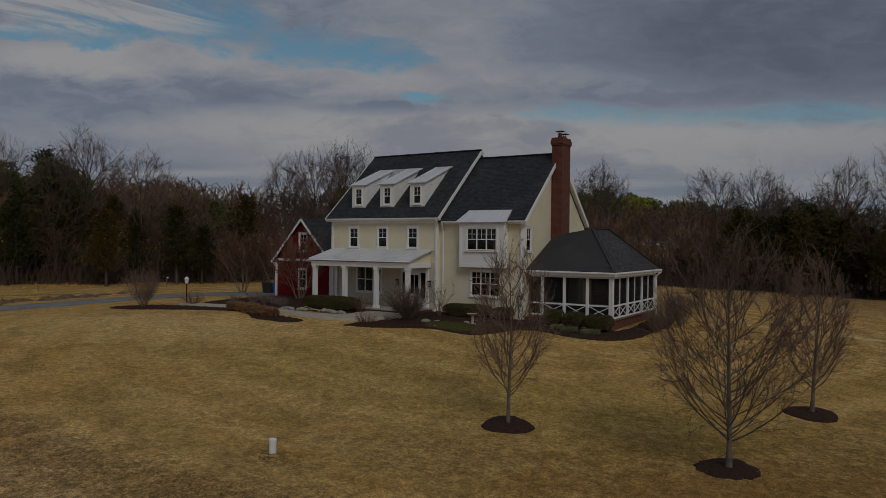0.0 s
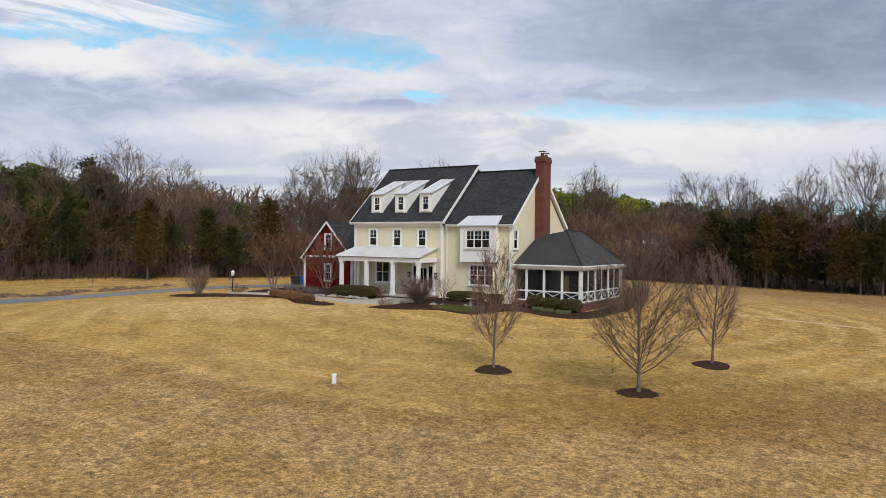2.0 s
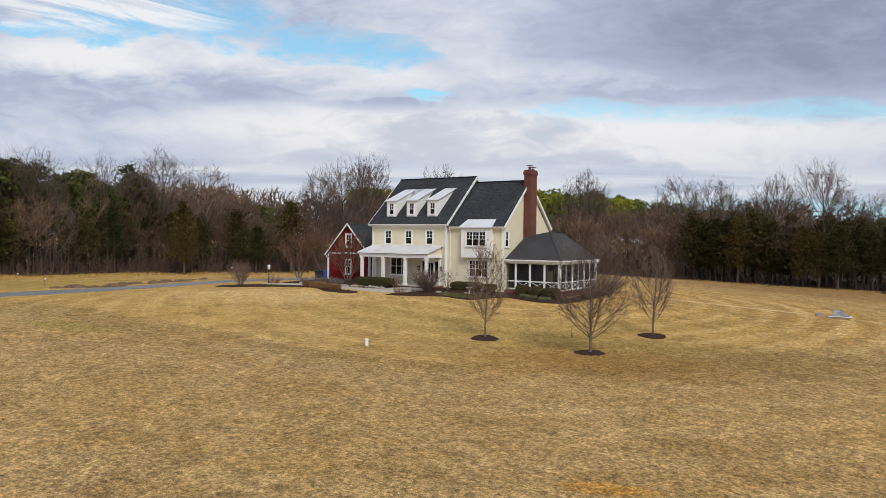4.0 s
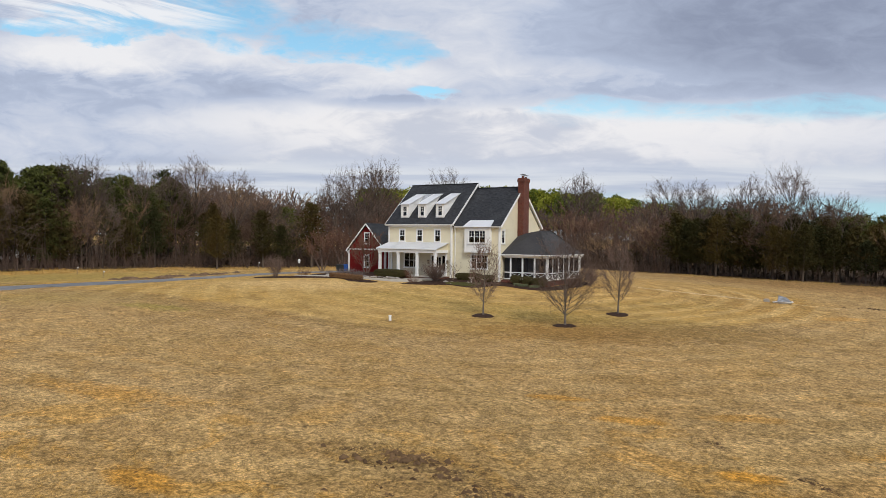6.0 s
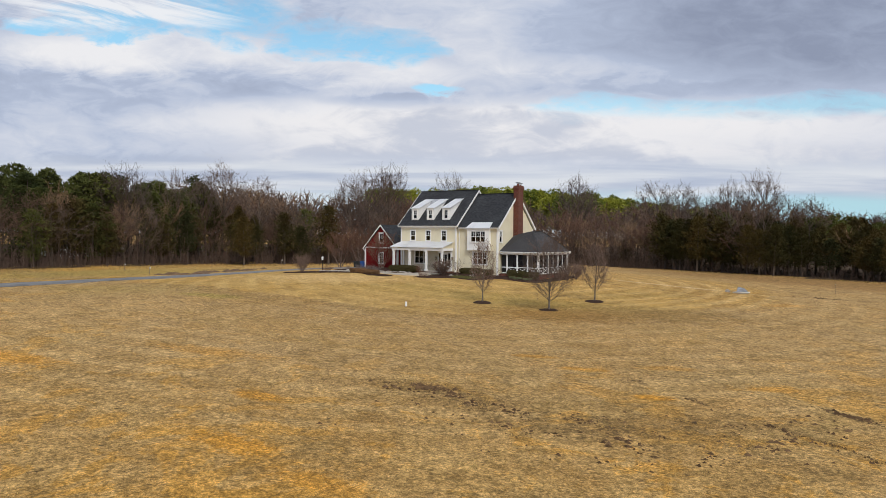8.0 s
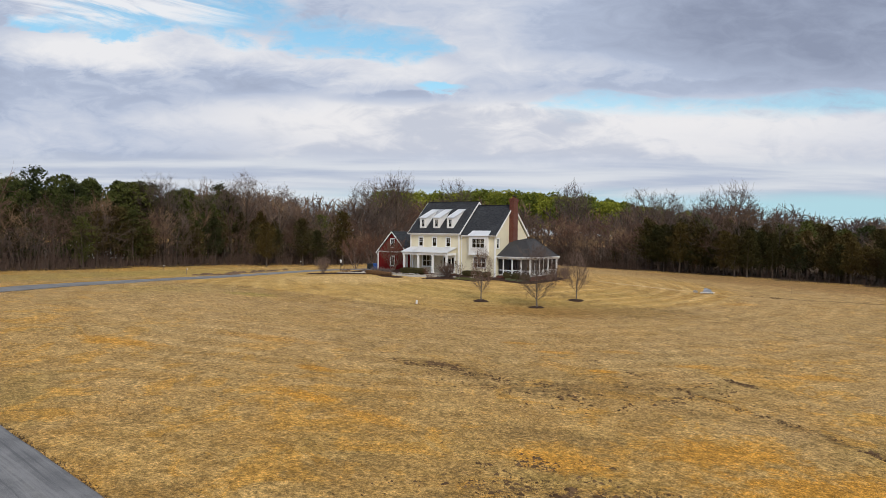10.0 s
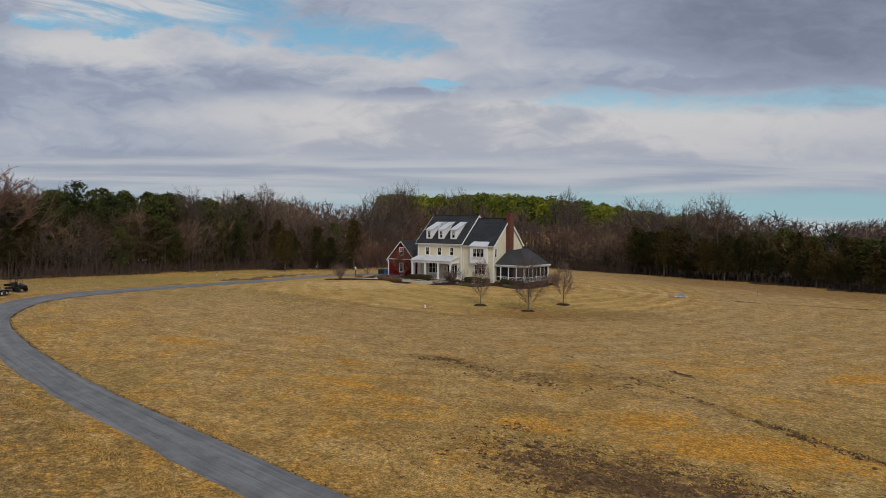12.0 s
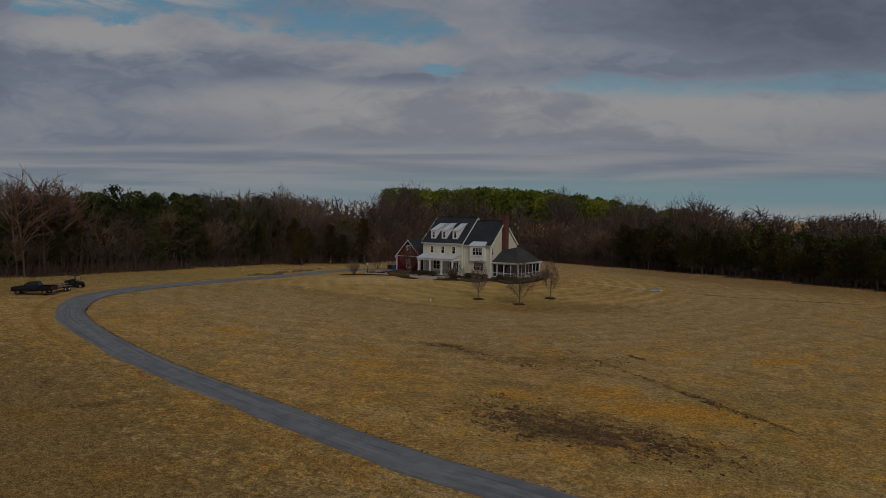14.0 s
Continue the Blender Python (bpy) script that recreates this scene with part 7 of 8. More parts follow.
for k, (x, y, h) in enumerate(((14.0, 4.4, 1.9), (14.2, 6.6, 2.1), (13.9, 2.2, 1.4), (13.6, 8.6, 1.8))):
    shrub(stems(20 + k, 36, h, 0.75, 12, 0.013, 0.02, fine=3), x, y, TWIG, "leafless brown shrub beside the screened porch", group="shrubs by the porch")
for k, (x, y, h) in enumerate(((-12.6, -3.2, 0.95), (-11.2, -3.6, 0.8), (-14.2, -2.8, 0.9), (-9.9, -4.2, 0.75), (-15.8, -3.2, 0.7))):
    shrub(stems(30 + k, 60, h, 0.9, 8, 0.006, 0.02), x, y, GREY_TWIG, "silvery grey dormant perennial clump", "perennial", "perennial_clump", "grey clumps in the bed")


def grass_clump(seed, r, h, count):
    rnd = random.Random(seed)
    v, f = [], []
    for _ in range(count):
        a, q = rnd.uniform(0, 6.28), r * math.sqrt(rnd.random())
        p = Vector((q * math.cos(a), q * math.sin(a), rnd.uniform(0.0, h * 0.75)))
        d = Vector((math.cos(a) * 0.7 + rnd.gauss(0, 0.5), math.sin(a) * 0.7 + rnd.gauss(0, 0.5), 0.8)).normalized() * h * rnd.uniform(0.15, 0.3)
        s = d.orthogonal().normalized() * 0.03
        n = len(v)
        v.extend((tuple(p - s), tuple(p + s), tuple(p + d)))
        f.append((n, n + 1, n + 2))
    return v, f


for k, (x, y, r) in enumerate(((-10.6, -6.7, 0.75), (-9.4, -7.2, 0.8), (-8.2, -7.6, 0.7), (-11.8, -6.6, 0.6), (-7.1, -8.0, 0.55))):
    v, f = grass_clump(50 + k, r, 0.62, 900)
    solo("ornamental_grass", from_arrays("ornamental_grass", v, f, TAN_LEAF), None, "rusty tan ornamental clump in the mulch", "plant", on_ground(x, y, 0.06), group="tan clumps in the mulch")
for k, (x, y, r) in enumerate(((10.2, -1.9, 0.5), (11.4, -1.7, 0.55), (9.4, -1.7, 0.4), (6.0, -4.4, 0.5))):
    v, f = grass_clump(70 + k, r, 0.30, 500)
    solo("perennial_clump", from_arrays("perennial_clump", v, f, material("grey_green_leaves", (0.14, 0.15, 0.08), 0.9, island=0.4, spec=0.1)), None, "low grey-green plant at the bed's edge", "plant", on_ground(x, y, 0.06), group="low plants at the edge")


def boulder(x, y, r, seed):
    rnd = random.Random(seed)
    bm = bmesh.new()
    bmesh.ops.create_icosphere(bm, subdivisions=2, radius=r)
    for v in bm.verts:
        k = 1 + 0.28 * noise.noise(v.co * (1.7 / r) + Vector((seed, 0, 0)))
        v.co = Vector((v.co.x * 1.25, v.co.y * 0.9, v.co.z * 0.62)) * k
    solo("boulder", bm, STONE, "rounded grey field stone edging the bed", "stone", on_ground(x, y, r * 0.38), rnd.uniform(0, 180), "stones edging the beds", smooth=True)


rnd_b = random.Random(9)
for k in range(15):
    f = k / 14
    boulder(-9.0 + 5.3 * f, -4.95 + 0.25 * math.sin(f * 3) + rnd_b.uniform(-0.1, 0.1), rnd_b.uniform(0.13, 0.27), 60 + k)
for k, (x, y, r) in enumerate(((2.3, -4.6, 0.24), (2.9, -4.3, 0.18), (4.5, -3.6, 0.2), (3.6, -5.6, 0.16), (-0.4, -4.9, 0.2), (-15.0, -4.3, 0.25), (-13.4, -4.7, 0.2))):
    boulder(x, y, r, 90 + k)

# stone birdbath
bm = bmesh.new()
rod(bm, (0, 0, 0), (0, 0, 0.06), 0.22, 0.18, 14), rod(bm, (0, 0, 0.06), (0, 0, 0.5), 0.09, 0.07, 12), rod(bm, (0, 0, 0.5), (0, 0, 0.62), 0.14, 0.36, 16)
solo("birdbath", bm, CONCRETE, "pale stone birdbath in the flower bed", "birdbath", on_ground(4.9, -3.6, 0.05), smooth=False, bevel=0.008)

# crape myrtles: several pale stems and a twiggy head
for k, (x, y, h) in enumerate(((-27.0, 7.6, 5.9), (-23.6, 8.6, 6.2), (-13.15, 0.9, 5.0), (-21.4, 13.5, 5.2))):
    top = thing("crape_myrtle", "leafless crape myrtle with pale bare stems", "tree", on_ground(x, y), 40 * k, "crape myrtles by the garage")
    rnd_m = random.Random(600 + k)
    wood, crown = bare_tree(600 + k, h, h * 0.42, 0.14, 24, 9, 7, 0.05, -0.15, 0.0125, 1)
    for n in range(6):
        az = n * 1.05 + rnd_m.gauss(0, 0.2)
        stem = bough(rnd_m, Vector((0.15 * math.cos(az), 0.15 * math.sin(az), -0.1)), Vector((0.45 * math.cos(az), 0.45 * math.sin(az), 1)), h * 0.75, 0.02, 0.06, 6)
        wood.add(stem, [0.05 * (1 - 0.75 * i / 6) for i in range(7)], 6)
    part("trunk", from_arrays("trunk", wood.v, wood.f, PALE_BARK, True), None, top)
    part("crown", from_arrays("crown", crown.v, crown.f, RED_TWIG), None, top)

# lamp post
lamp_post = thing("lamp_post", "black garden lamp post with a pale glass head", "lamp", on_ground(-19.5, -4.6))
bm = bmesh.new()
rod(bm, (0, 0, -0.1), (0, 0, 1.55), 0.045, 0.04, 10), rod(bm, (0, 0, 0), (0, 0, 0.12), 0.09, 0.06, 10)
part("pole", bm, BLACK_METAL, lamp_post)
bm = bmesh.new()
rod(bm, (0, 0, 1.60), (0, 0, 1.92), 0.12, 0.16, 6)
part("lantern_glass", bm, WHITE, lamp_post, "pale frosted glass")
bm = bmesh.new()
rod(bm, (0, 0, 1.55), (0, 0, 1.60), 0.09, 0.13, 6), rod(bm, (0, 0, 1.92), (0, 0, 2.06), 0.19, 0.02, 6)
part("lantern_cap", bm, WHITE, lamp_post)

# wheeled bins by the garage
BIN_BLUE = material("blue_bin_plastic", (0.02, 0.10, 0.38), 0.5)
BIN_DARK = material("dark_bin_plastic", (0.018, 0.022, 0.022), 0.5)
for k, (x, y, mat, word) in enumerate(((-21.6, 6.8, BIN_BLUE, "blue"), (-22.7, 7.1, BIN_DARK, "black"), (-23.5, 7.3, BIN_DARK, "black"))):
    top = thing("wheeled_bin", f"{word} wheeled rubbish bin beside the garage", "bin", on_ground(x, y, 0.02), 10 * k, "bins by the garage")
    bm = bmesh.new()
    low = [bm.verts.new(p) for p in ((-0.24, -0.26, 0.04), (0.24, -0.26, 0.04), (0.24, 0.26, 0.04), (-0.24, 0.26, 0.04))]
    high = [bm.verts.new(p) for p in ((-0.30, -0.36, 1.0), (0.30, -0.36, 1.0), (0.30, 0.34, 1.0), (-0.30, 0.34, 1.0))]
    bm.faces.new(low[::-1]), bm.faces.new(high)
    for i in range(4):
        bm.faces.new((low[i], low[(i + 1) % 4], high[(i + 1) % 4], high[i]))
    part("body", bm, mat, top, bevel=0.02)
    bm = bmesh.new()
    box(bm, -0.32, 0.32, -0.39, 0.38, 1.0, 1.07)
    part("lid", bm, mat, top, bevel=0.025)
    for sx in (-0.25, 0.25):
        bm = bmesh.new()
        rod(bm, (sx - 0.03, 0.30, 0.10), (sx + 0.03, 0.30, 0.10), 0.11, sides=12)
        part("wheel", bm, BLACK_METAL, top)


# ---------------------------------------------------------------- things in the field
well = thing("well_pipe", "short white plastic pipe standing in the lawn", "pipe", on_ground(9.7, -24.0))
bm = bmesh.new()
rod(bm, (0, 0, -0.2), (0, 0, 0.36), 0.11, 0.11, 16)
part("pipe", bm, WHITE, well)
bm = bmesh.new()
rod(bm, (0, 0, 0.36), (0, 0, 0.44), 0.125, 0.115, 16)
part("cap", bm, WHITE, well, bevel=0.01)

# a flat cover with a lifted grey sheet beside it
GREY_SHEET = material("weathered_grey_sheet", (0.17, 0.17, 0.17), 0.7, 0.0, vary=((3, (0.30, 0.31, 0.33), 0.45, 0.7),), bump=((6, 0.3, 0.04),))
cover = thing("field_cover", "white framed cover with a bent grey sheet lying in the field", "cover", on_ground(32.4, 14.2), 12)
bm = bmesh.new()
box(bm, -0.6, 1.2, -0.6, 0.5, -0.05, 0.10)
part("base", bm, CONCRETE, cover, bevel=0.02)
bm = bmesh.new()
for a, b in (((-0.4, -0.65), (1.3, -0.65)), ((1.3, -0.65), (1.3, 0.5))):
    beam(bm, (*a, 0.13), (*b, 0.13), 0.10, 0.06)
part("frame", bm, WHITE, cover, bevel=0.01)
bm = bmesh.new()
slab(bm, ((-0.2, -0.4, 0.16), (1.2, -0.5, 0.15), (0.75, 0.5, 0.55), (0.0, 0.5, 0.75)), 0.03)
part("sheet", bm, GREY_SHEET, cover)
bm = bmesh.new()
box(bm, -1.5, -0.9, -0.3, 0.3, -0.1, 0.30), box(bm, -1.4, -1.0, -0.2, 0.2, 0.30, 0.38)
part("riser", bm, STONE, cover, bevel=0.03)

# survey stakes
for k, (x, y, h) in enumerate(((-52.0, -14.4, 1.1), (-44.6, -15.1, 1.0), (-47.5, 14.2, 1.2), (42.0, 26.4, 1.3), (-50.0, 0.5, 0.9))):
    top = thing("stake", "thin wooden stake with a pale flag at the field edge", "stake", on_ground(x, y), 30 * k, "stakes round the field")
    bm = bmesh.new()
    box(bm, -0.03, 0.03, -0.02, 0.02, -0.1, h)
    part("stick", bm, PORCH_WOOD, top)
    bm = bmesh.new()
    slab(bm, ((0.03, 0.01, h - 0.18), (0.22, 0.05, h - 0.16), (0.22, 0.05, h - 0.03), (0.03, 0.01, h)), 0.006)
    part("flag", bm, WHITE, top)


def dirt_heap(x, y, length, width, height, turn, seed):
    rnd = random.Random(seed)
    verts, faces = [], []
    nx, ny = 22, 9
    for i in range(nx + 1):
        for j in range(ny + 1):
            u, v = 2 * i / nx - 1, 2 * j / ny - 1
            z = height * max(0, 1 - u * u) * max(0, 1 - v * v) * (0.7 + 0.9 * rnd.random()) - 0.06
            verts.append((u * length / 2, v * width / 2, z))
    for i in range(nx):
        for j in range(ny):
            a = i * (ny + 1) + j
            faces.append((a, a + ny + 1, a + ny + 2, a + 1))
    solo("dirt_heap", from_arrays("dirt_heap", verts, faces, DIRT), None, "low heap of bare brown earth beside the drive", "earth heap", on_ground(x, y), turn, "earth heaps by the drive")


DIRT = material("bare_brown_earth", (0.19, 0.125, 0.078), 0.95, vary=((2, (0.09, 0.055, 0.035), 0.4, 0.7), (12, (0.21, 0.145, 0.095), 0.55, 0.8)), bump=((8, 0.8, 0.08),), spec=0.1)
rnd_d = random.Random(4)
for k in range(11):
    dirt_heap(-41.6 + rnd_d.uniform(-1.3, 1.1), -15.0 + 2.0 * k, rnd_d.uniform(1.6, 3.4), rnd_d.uniform(0.9, 1.6), rnd_d.uniform(0.16, 0.36), rnd_d.uniform(60, 120), 700 + k)


# ---------------------------------------------------------------- vehicles
PAINT = material("black_car_paint", (0.010, 0.010, 0.012), 0.22, 0.3)
RUBBER = material("tyre_rubber", (0.018, 0.018, 0.018), 0.85, bump=((30, 0.4, 0.01),))
CHROME = material("bright_metal", (0.55, 0.55, 0.56), 0.25, 1.0)
CAR_GLASS = material("tinted_car_glass", (0.012, 0.014, 0.016), 0.06, 0.0)
RED_LENS = material("red_lens", (0.25, 0.01, 0.01), 0.2)
SEAT = material("dark_vinyl", (0.02, 0.02, 0.02), 0.6)


def loft(bm, sections):
    """Skin between cross sections of equal count, capped."""
    rings = [[bm.verts.new(p) for p in s] for s in sections]
    n = len(rings[0])
    for ra, rb in zip(rings, rings[1:]):
        for i in range(n):
            bm.faces.new((ra[i], ra[(i + 1) % n], rb[(i + 1) % n], rb[i]))
    bm.faces.new(rings[0][::-1]), bm.faces.new(rings[-1])


def wheel(parent, x, y, r, w, rim=CHROME):
    bm = bmesh.new()
    n = 22
    prof = ((0.62, -0.42), (0.92, -0.5), (1.0, -0.38), (1.0, 0.38), (0.92, 0.5), (0.62, 0.42))
    rings = [[bm.verts.new((x + r * q * math.cos(2 * math.pi * i / n), y + o * w, r + r * q * math.sin(2 * math.pi * i / n))) for q, o in prof] for i in range(n)]
    for i in range(n):
        for k in range(len(prof)):
            bm.faces.new((rings[i][k], rings[i][(k + 1) % 6], rings[(i + 1) % n][(k + 1) % 6], rings[(i + 1) % n][k]))
    top = part("wheel", bm, RUBBER, parent, "black tyre")
    bm = bmesh.new()
    rod(bm, (x, y - w * 0.36, r), (x, y + w * 0.36, r), r * 0.20, sides=12)
    for k in range(6):
        a = k * math.pi / 3
        beam(bm, (x, y, r), (x + r * 0.6 * math.cos(a), y, r + r * 0.6 * math.sin(a)), r * 0.22, w * 0.55, (0, 1, 0))
    part("rim", bm, rim, top, "alloy rim")


def pickup(at, turn):
    """Forward is local +x."""
    top = thing("pickup_truck", "black crew-cab pickup truck parked on the grass", "truck", at, turn)

    def ring(x, w, z0, z1, tuck=0.04):
        return ((x, -w, z0 + 0.08), (x, -w - tuck, (z0 + z1) / 2), (x, -w, z1), (x, w, z1), (x, w + tuck, (z0 + z1) / 2), (x, w, z0 + 0.08), (x, w - 0.1, z0), (x, -w + 0.1, z0))

    bm = bmesh.new()
    loft(bm, [ring(2.98, 0.80, 0.50, 1.02), ring(2.85, 0.93, 0.45, 1.16), ring(2.4, 0.96, 0.45, 1.22), ring(1.35, 0.97, 0.45, 1.28), ring(1.0, 0.97, 0.45, 1.30), ring(-0.95, 0.97, 0.45, 1.30)])
    part("body", bm, PAINT, top, "glossy black body", bevel=0.025)
    bm = bmesh.new()
    box(bm, -2.92, -0.96, -1.0, -0.90, 0.55, 1.34), box(bm, -2.92, -0.96, 0.90, 1.0, 0.55, 1.34), box(bm, -1.04, -0.96, -0.90, 0.90, 0.55, 1.34), box(bm, -2.92, -1.04, -0.90, 0.90, 0.55, 0.74)
    bed_part = part("cargo_bed", bm, PAINT, top, bevel=0.02)
    bm = bmesh.new()
    box(bm, -3.0, -2.925, -0.98, 0.98, 0.62, 1.32)
    part("tailgate", bm, PAINT, bed_part, bevel=0.02)
    for y in (-0.99, 0.80):
        bm = bmesh.new()
        box(bm, -3.03, -2.93, y, y + 0.19, 0.85, 1.22)
        part("tail_light", bm, RED_LENS, top, "red tail light", bevel=0.015)
    bm = bmesh.new()
    loft(bm, [[(x, -w, z) for x, w, z in ((1.32, 0.90, 1.28), (0.55, 0.74, 1.90), (-0.75, 0.74, 1.92), (-1.0, 0.88, 1.30))], [(x, w, z) for x, w, z in ((1.32, 0.90, 1.28), (0.55, 0.74, 1.90), (-0.75, 0.74, 1.92), (-1.0, 0.88, 1.30))]])
    cab = part("cab", bm, PAINT, top, bevel=0.04)
    for sgn in (-1, 1):
        for xa, xb in ((0.30, 0.78), (-0.66, 0.20)):
            bm = bmesh.new()
            hi = min(xb, 0.44)
            ps = [(xa, 1.38), (xb + 0.1, 1.38), (hi, 1.80), (xa, 1.80)]
            va = [bm.verts.new((x, sgn * (0.905 - 0.25 * (z - 1.28)), z)) for x, z in ps]
            vb = [bm.verts.new((x, sgn * (0.875 - 0.25 * (z - 1.28)), z)) for x, z in ps]
            bm.faces.new(va), bm.faces.new(vb[::-1])
            for i in range(4):
                bm.faces.new((va[i], va[(i + 1) % 4], vb[(i + 1) % 4], vb[i]))
            part("side_window", bm, CAR_GLASS, cab)
    bm = bmesh.new()
    slab(bm, ((1.25, -0.78, 1.36), (1.25, 0.78, 1.36), (0.66, 0.66, 1.84), (0.66, -0.66, 1.84)), 0.03)
    part("windscreen", bm, CAR_GLASS, cab)
    bm = bmesh.new()
    slab(bm, ((-1.005, -0.74, 1.40), (-1.005, 0.74, 1.40), (-0.80, 0.66, 1.84), (-0.80, -0.66, 1.84)), 0.03)
    part("rear_window", bm, CAR_GLASS, cab)
    for x, name in ((2.98, "front_bumper"), (-3.06, "rear_bumper")):
        bm = bmesh.new()
        box(bm, x - 0.07, x + 0.07, -0.95, 0.95, 0.42, 0.62)
        part(name, bm, CHROME, top, "bright bumper", bevel=0.03)
    bm = bmesh.new()
    box(bm, 2.93, 3.0, -0.55, 0.55, 0.68, 0.98)
    part("grille", bm, BLACK_METAL, top)
    for y in (-0.86, 0.60):
        bm = bmesh.new()
        box(bm, 2.84, 2.96, y, y + 0.26, 0.80, 1.02)
        part("headlight", bm, CHROME, top, "clear headlight", bevel=0.02)
    for x in (1.95, -1.85):
        for y in (-0.84, 0.84):
            wheel(top, x, y, 0.41, 0.27)
    for y in (-1.06, 1.06):
        bm = bmesh.new()
        box(bm, 0.82, 0.98, y - 0.10, y + 0.10, 1.30, 1.50)
        part("mirror", bm, PAINT, top, bevel=0.02)
        bm = bmesh.new()
        beam(bm, (-0.8, y * 0.93, 0.44), (1.2, y * 0.93, 0.44), 0.14, 0.05)
        part("running_board", bm, CHROME, top)


def trailer(at, turn):
    top = thing("utility_trailer", "flat utility trailer with low rails behind the pickup", "trailer", at, turn)
    bm = bmesh.new()
    for y in (-0.9, 0.9):
        beam(bm, (-2.0, y, 0.62), (1.9, y, 0.62), 0.08, 0.12)
    for x in (-2.0, -1.0, 0.0, 1.0, 1.9):
        beam(bm, (x, -0.9, 0.60), (x, 0.9, 0.60), 0.07, 0.08)
    for y in (-0.85, 0.85):
        beam(bm, (1.9, y, 0.58), (3.1, 0, 0.55), 0.08, 0.10)
    part("chassis", bm, BLACK_METAL, top)
    for k in range(8):
        bm = bmesh.new()
        box(bm, -2.0, 1.88, -0.86 + 0.216 * k, -0.655 + 0.216 * k, 0.685, 0.73)
        part("deck_board", bm, PORCH_WOOD, top)
    bm = bmesh.new()
    for y in (-0.94, 0.94):
        for x in (-1.95, -0.7, 0.6, 1.85):
            beam(bm, (x, y, 0.6), (x, y, 1.05), 0.05, 0.05, (1, 0, 0))
        beam(bm, (-1.95, y, 1.05), (1.85, y, 1.05), 0.05, 0.05)
    part("side_rail", bm, BLACK_METAL, top)
    for x in (-0.55, 0.35):
        for y in (-1.08, 1.08):
            wheel(top, x, y, 0.33, 0.20, WHITE)
    bm = bmesh.new()
    for y in (-1.10, 1.10):
        beam(bm, (-0.95, y, 0.74), (0.75, y, 0.74), 0.26, 0.03)
    part("mudguard", bm, BLACK_METAL, top)
    bm = bmesh.new()
    rod(bm, (2.7, 0, 0.0), (2.7, 0, 0.6), 0.035)
    part("jack", bm, CHROME, top)


def buggy(at, turn):
    top = thing("utility_buggy", "black off-road utility buggy with a roll cage", "buggy", at, turn)
    bm = bmesh.new()
    box(bm, -1.4, 1.3, -0.62, 0.62, 0.42, 0.62)
    part("floor_pan", bm, BLACK_METAL, top, bevel=0.03)
    bm = bmesh.new()
    loft(bm, [((0.55, -0.6, 0.62), (0.55, 0.6, 0.62), (0.55, 0.6, 1.10), (0.55, -0.6, 1.10)), ((1.42, -0.5, 0.60), (1.42, 0.5, 0.60), (1.42, 0.45, 0.92), (1.42, -0.45, 0.92))])
    part("bonnet", bm, PAINT, top, bevel=0.04)
    bm = bmesh.new()
    for a in ((-1.45, -0.7), (-1.45, 0.7)):
        beam(bm, (*a, 0.95), (-0.45, a[1], 0.95), 0.05, 0.30)
    beam(bm, (-1.47, -0.7, 0.95), (-1.47, 0.7, 0.95), 0.05, 0.30), box(bm, -1.45, -0.45, -0.68, 0.68, 0.78, 0.82)
    part("cargo_box", bm, BLACK_METAL, top)
    bm = bmesh.new()
    for y in (-0.66, 0.66):
        for p, q in (((0.62, y, 0.7), (0.42, y * 0.92, 1.88)), ((0.42, y * 0.92, 1.88), (-0.40, y * 0.92, 1.92)), ((-0.40, y * 0.92, 1.92), (-0.48, y, 0.7))):
            rod(bm, p, q, 0.03)
    for x, z in ((0.42, 1.88), (-0.40, 1.92)):
        rod(bm, (x, -0.61, z), (x, 0.61, z), 0.03)
    part("roll_cage", bm, BLACK_METAL, top)
    bm = bmesh.new()
    box(bm, -0.42, 0.44, -0.58, 0.58, 1.92, 1.96)
    part("roof", bm, SEAT, top, bevel=0.015)
    for y in (-0.30, 0.30):
        bm = bmesh.new()
        box(bm, -0.40, 0.10, y - 0.25, y + 0.25, 0.62, 0.86), box(bm, -0.46, -0.34, y - 0.25, y + 0.25, 0.86, 1.35)
        part("seat", bm, SEAT, top, bevel=0.03)
    bm = bmesh.new()
    rod(bm, (0.35, 0.30, 1.12), (0.31, 0.30, 1.16), 0.17, sides=14), rod(bm, (0.55, 0.30, 1.0), (0.33, 0.30, 1.14), 0.02)
    part("steering_wheel", bm, SEAT, top)
    for x in (0.95, -0.95):
        for y in (-0.66, 0.66):
            wheel(top, x, y, 0.34, 0.26, BLACK_METAL)


pickup(on_ground(-38.3, -60.0, 0.03), 219)
trailer(on_ground(-39.4, -55.5, 0.03), 298)
buggy(on_ground(-42.6, -51.4, 0.03), 20)


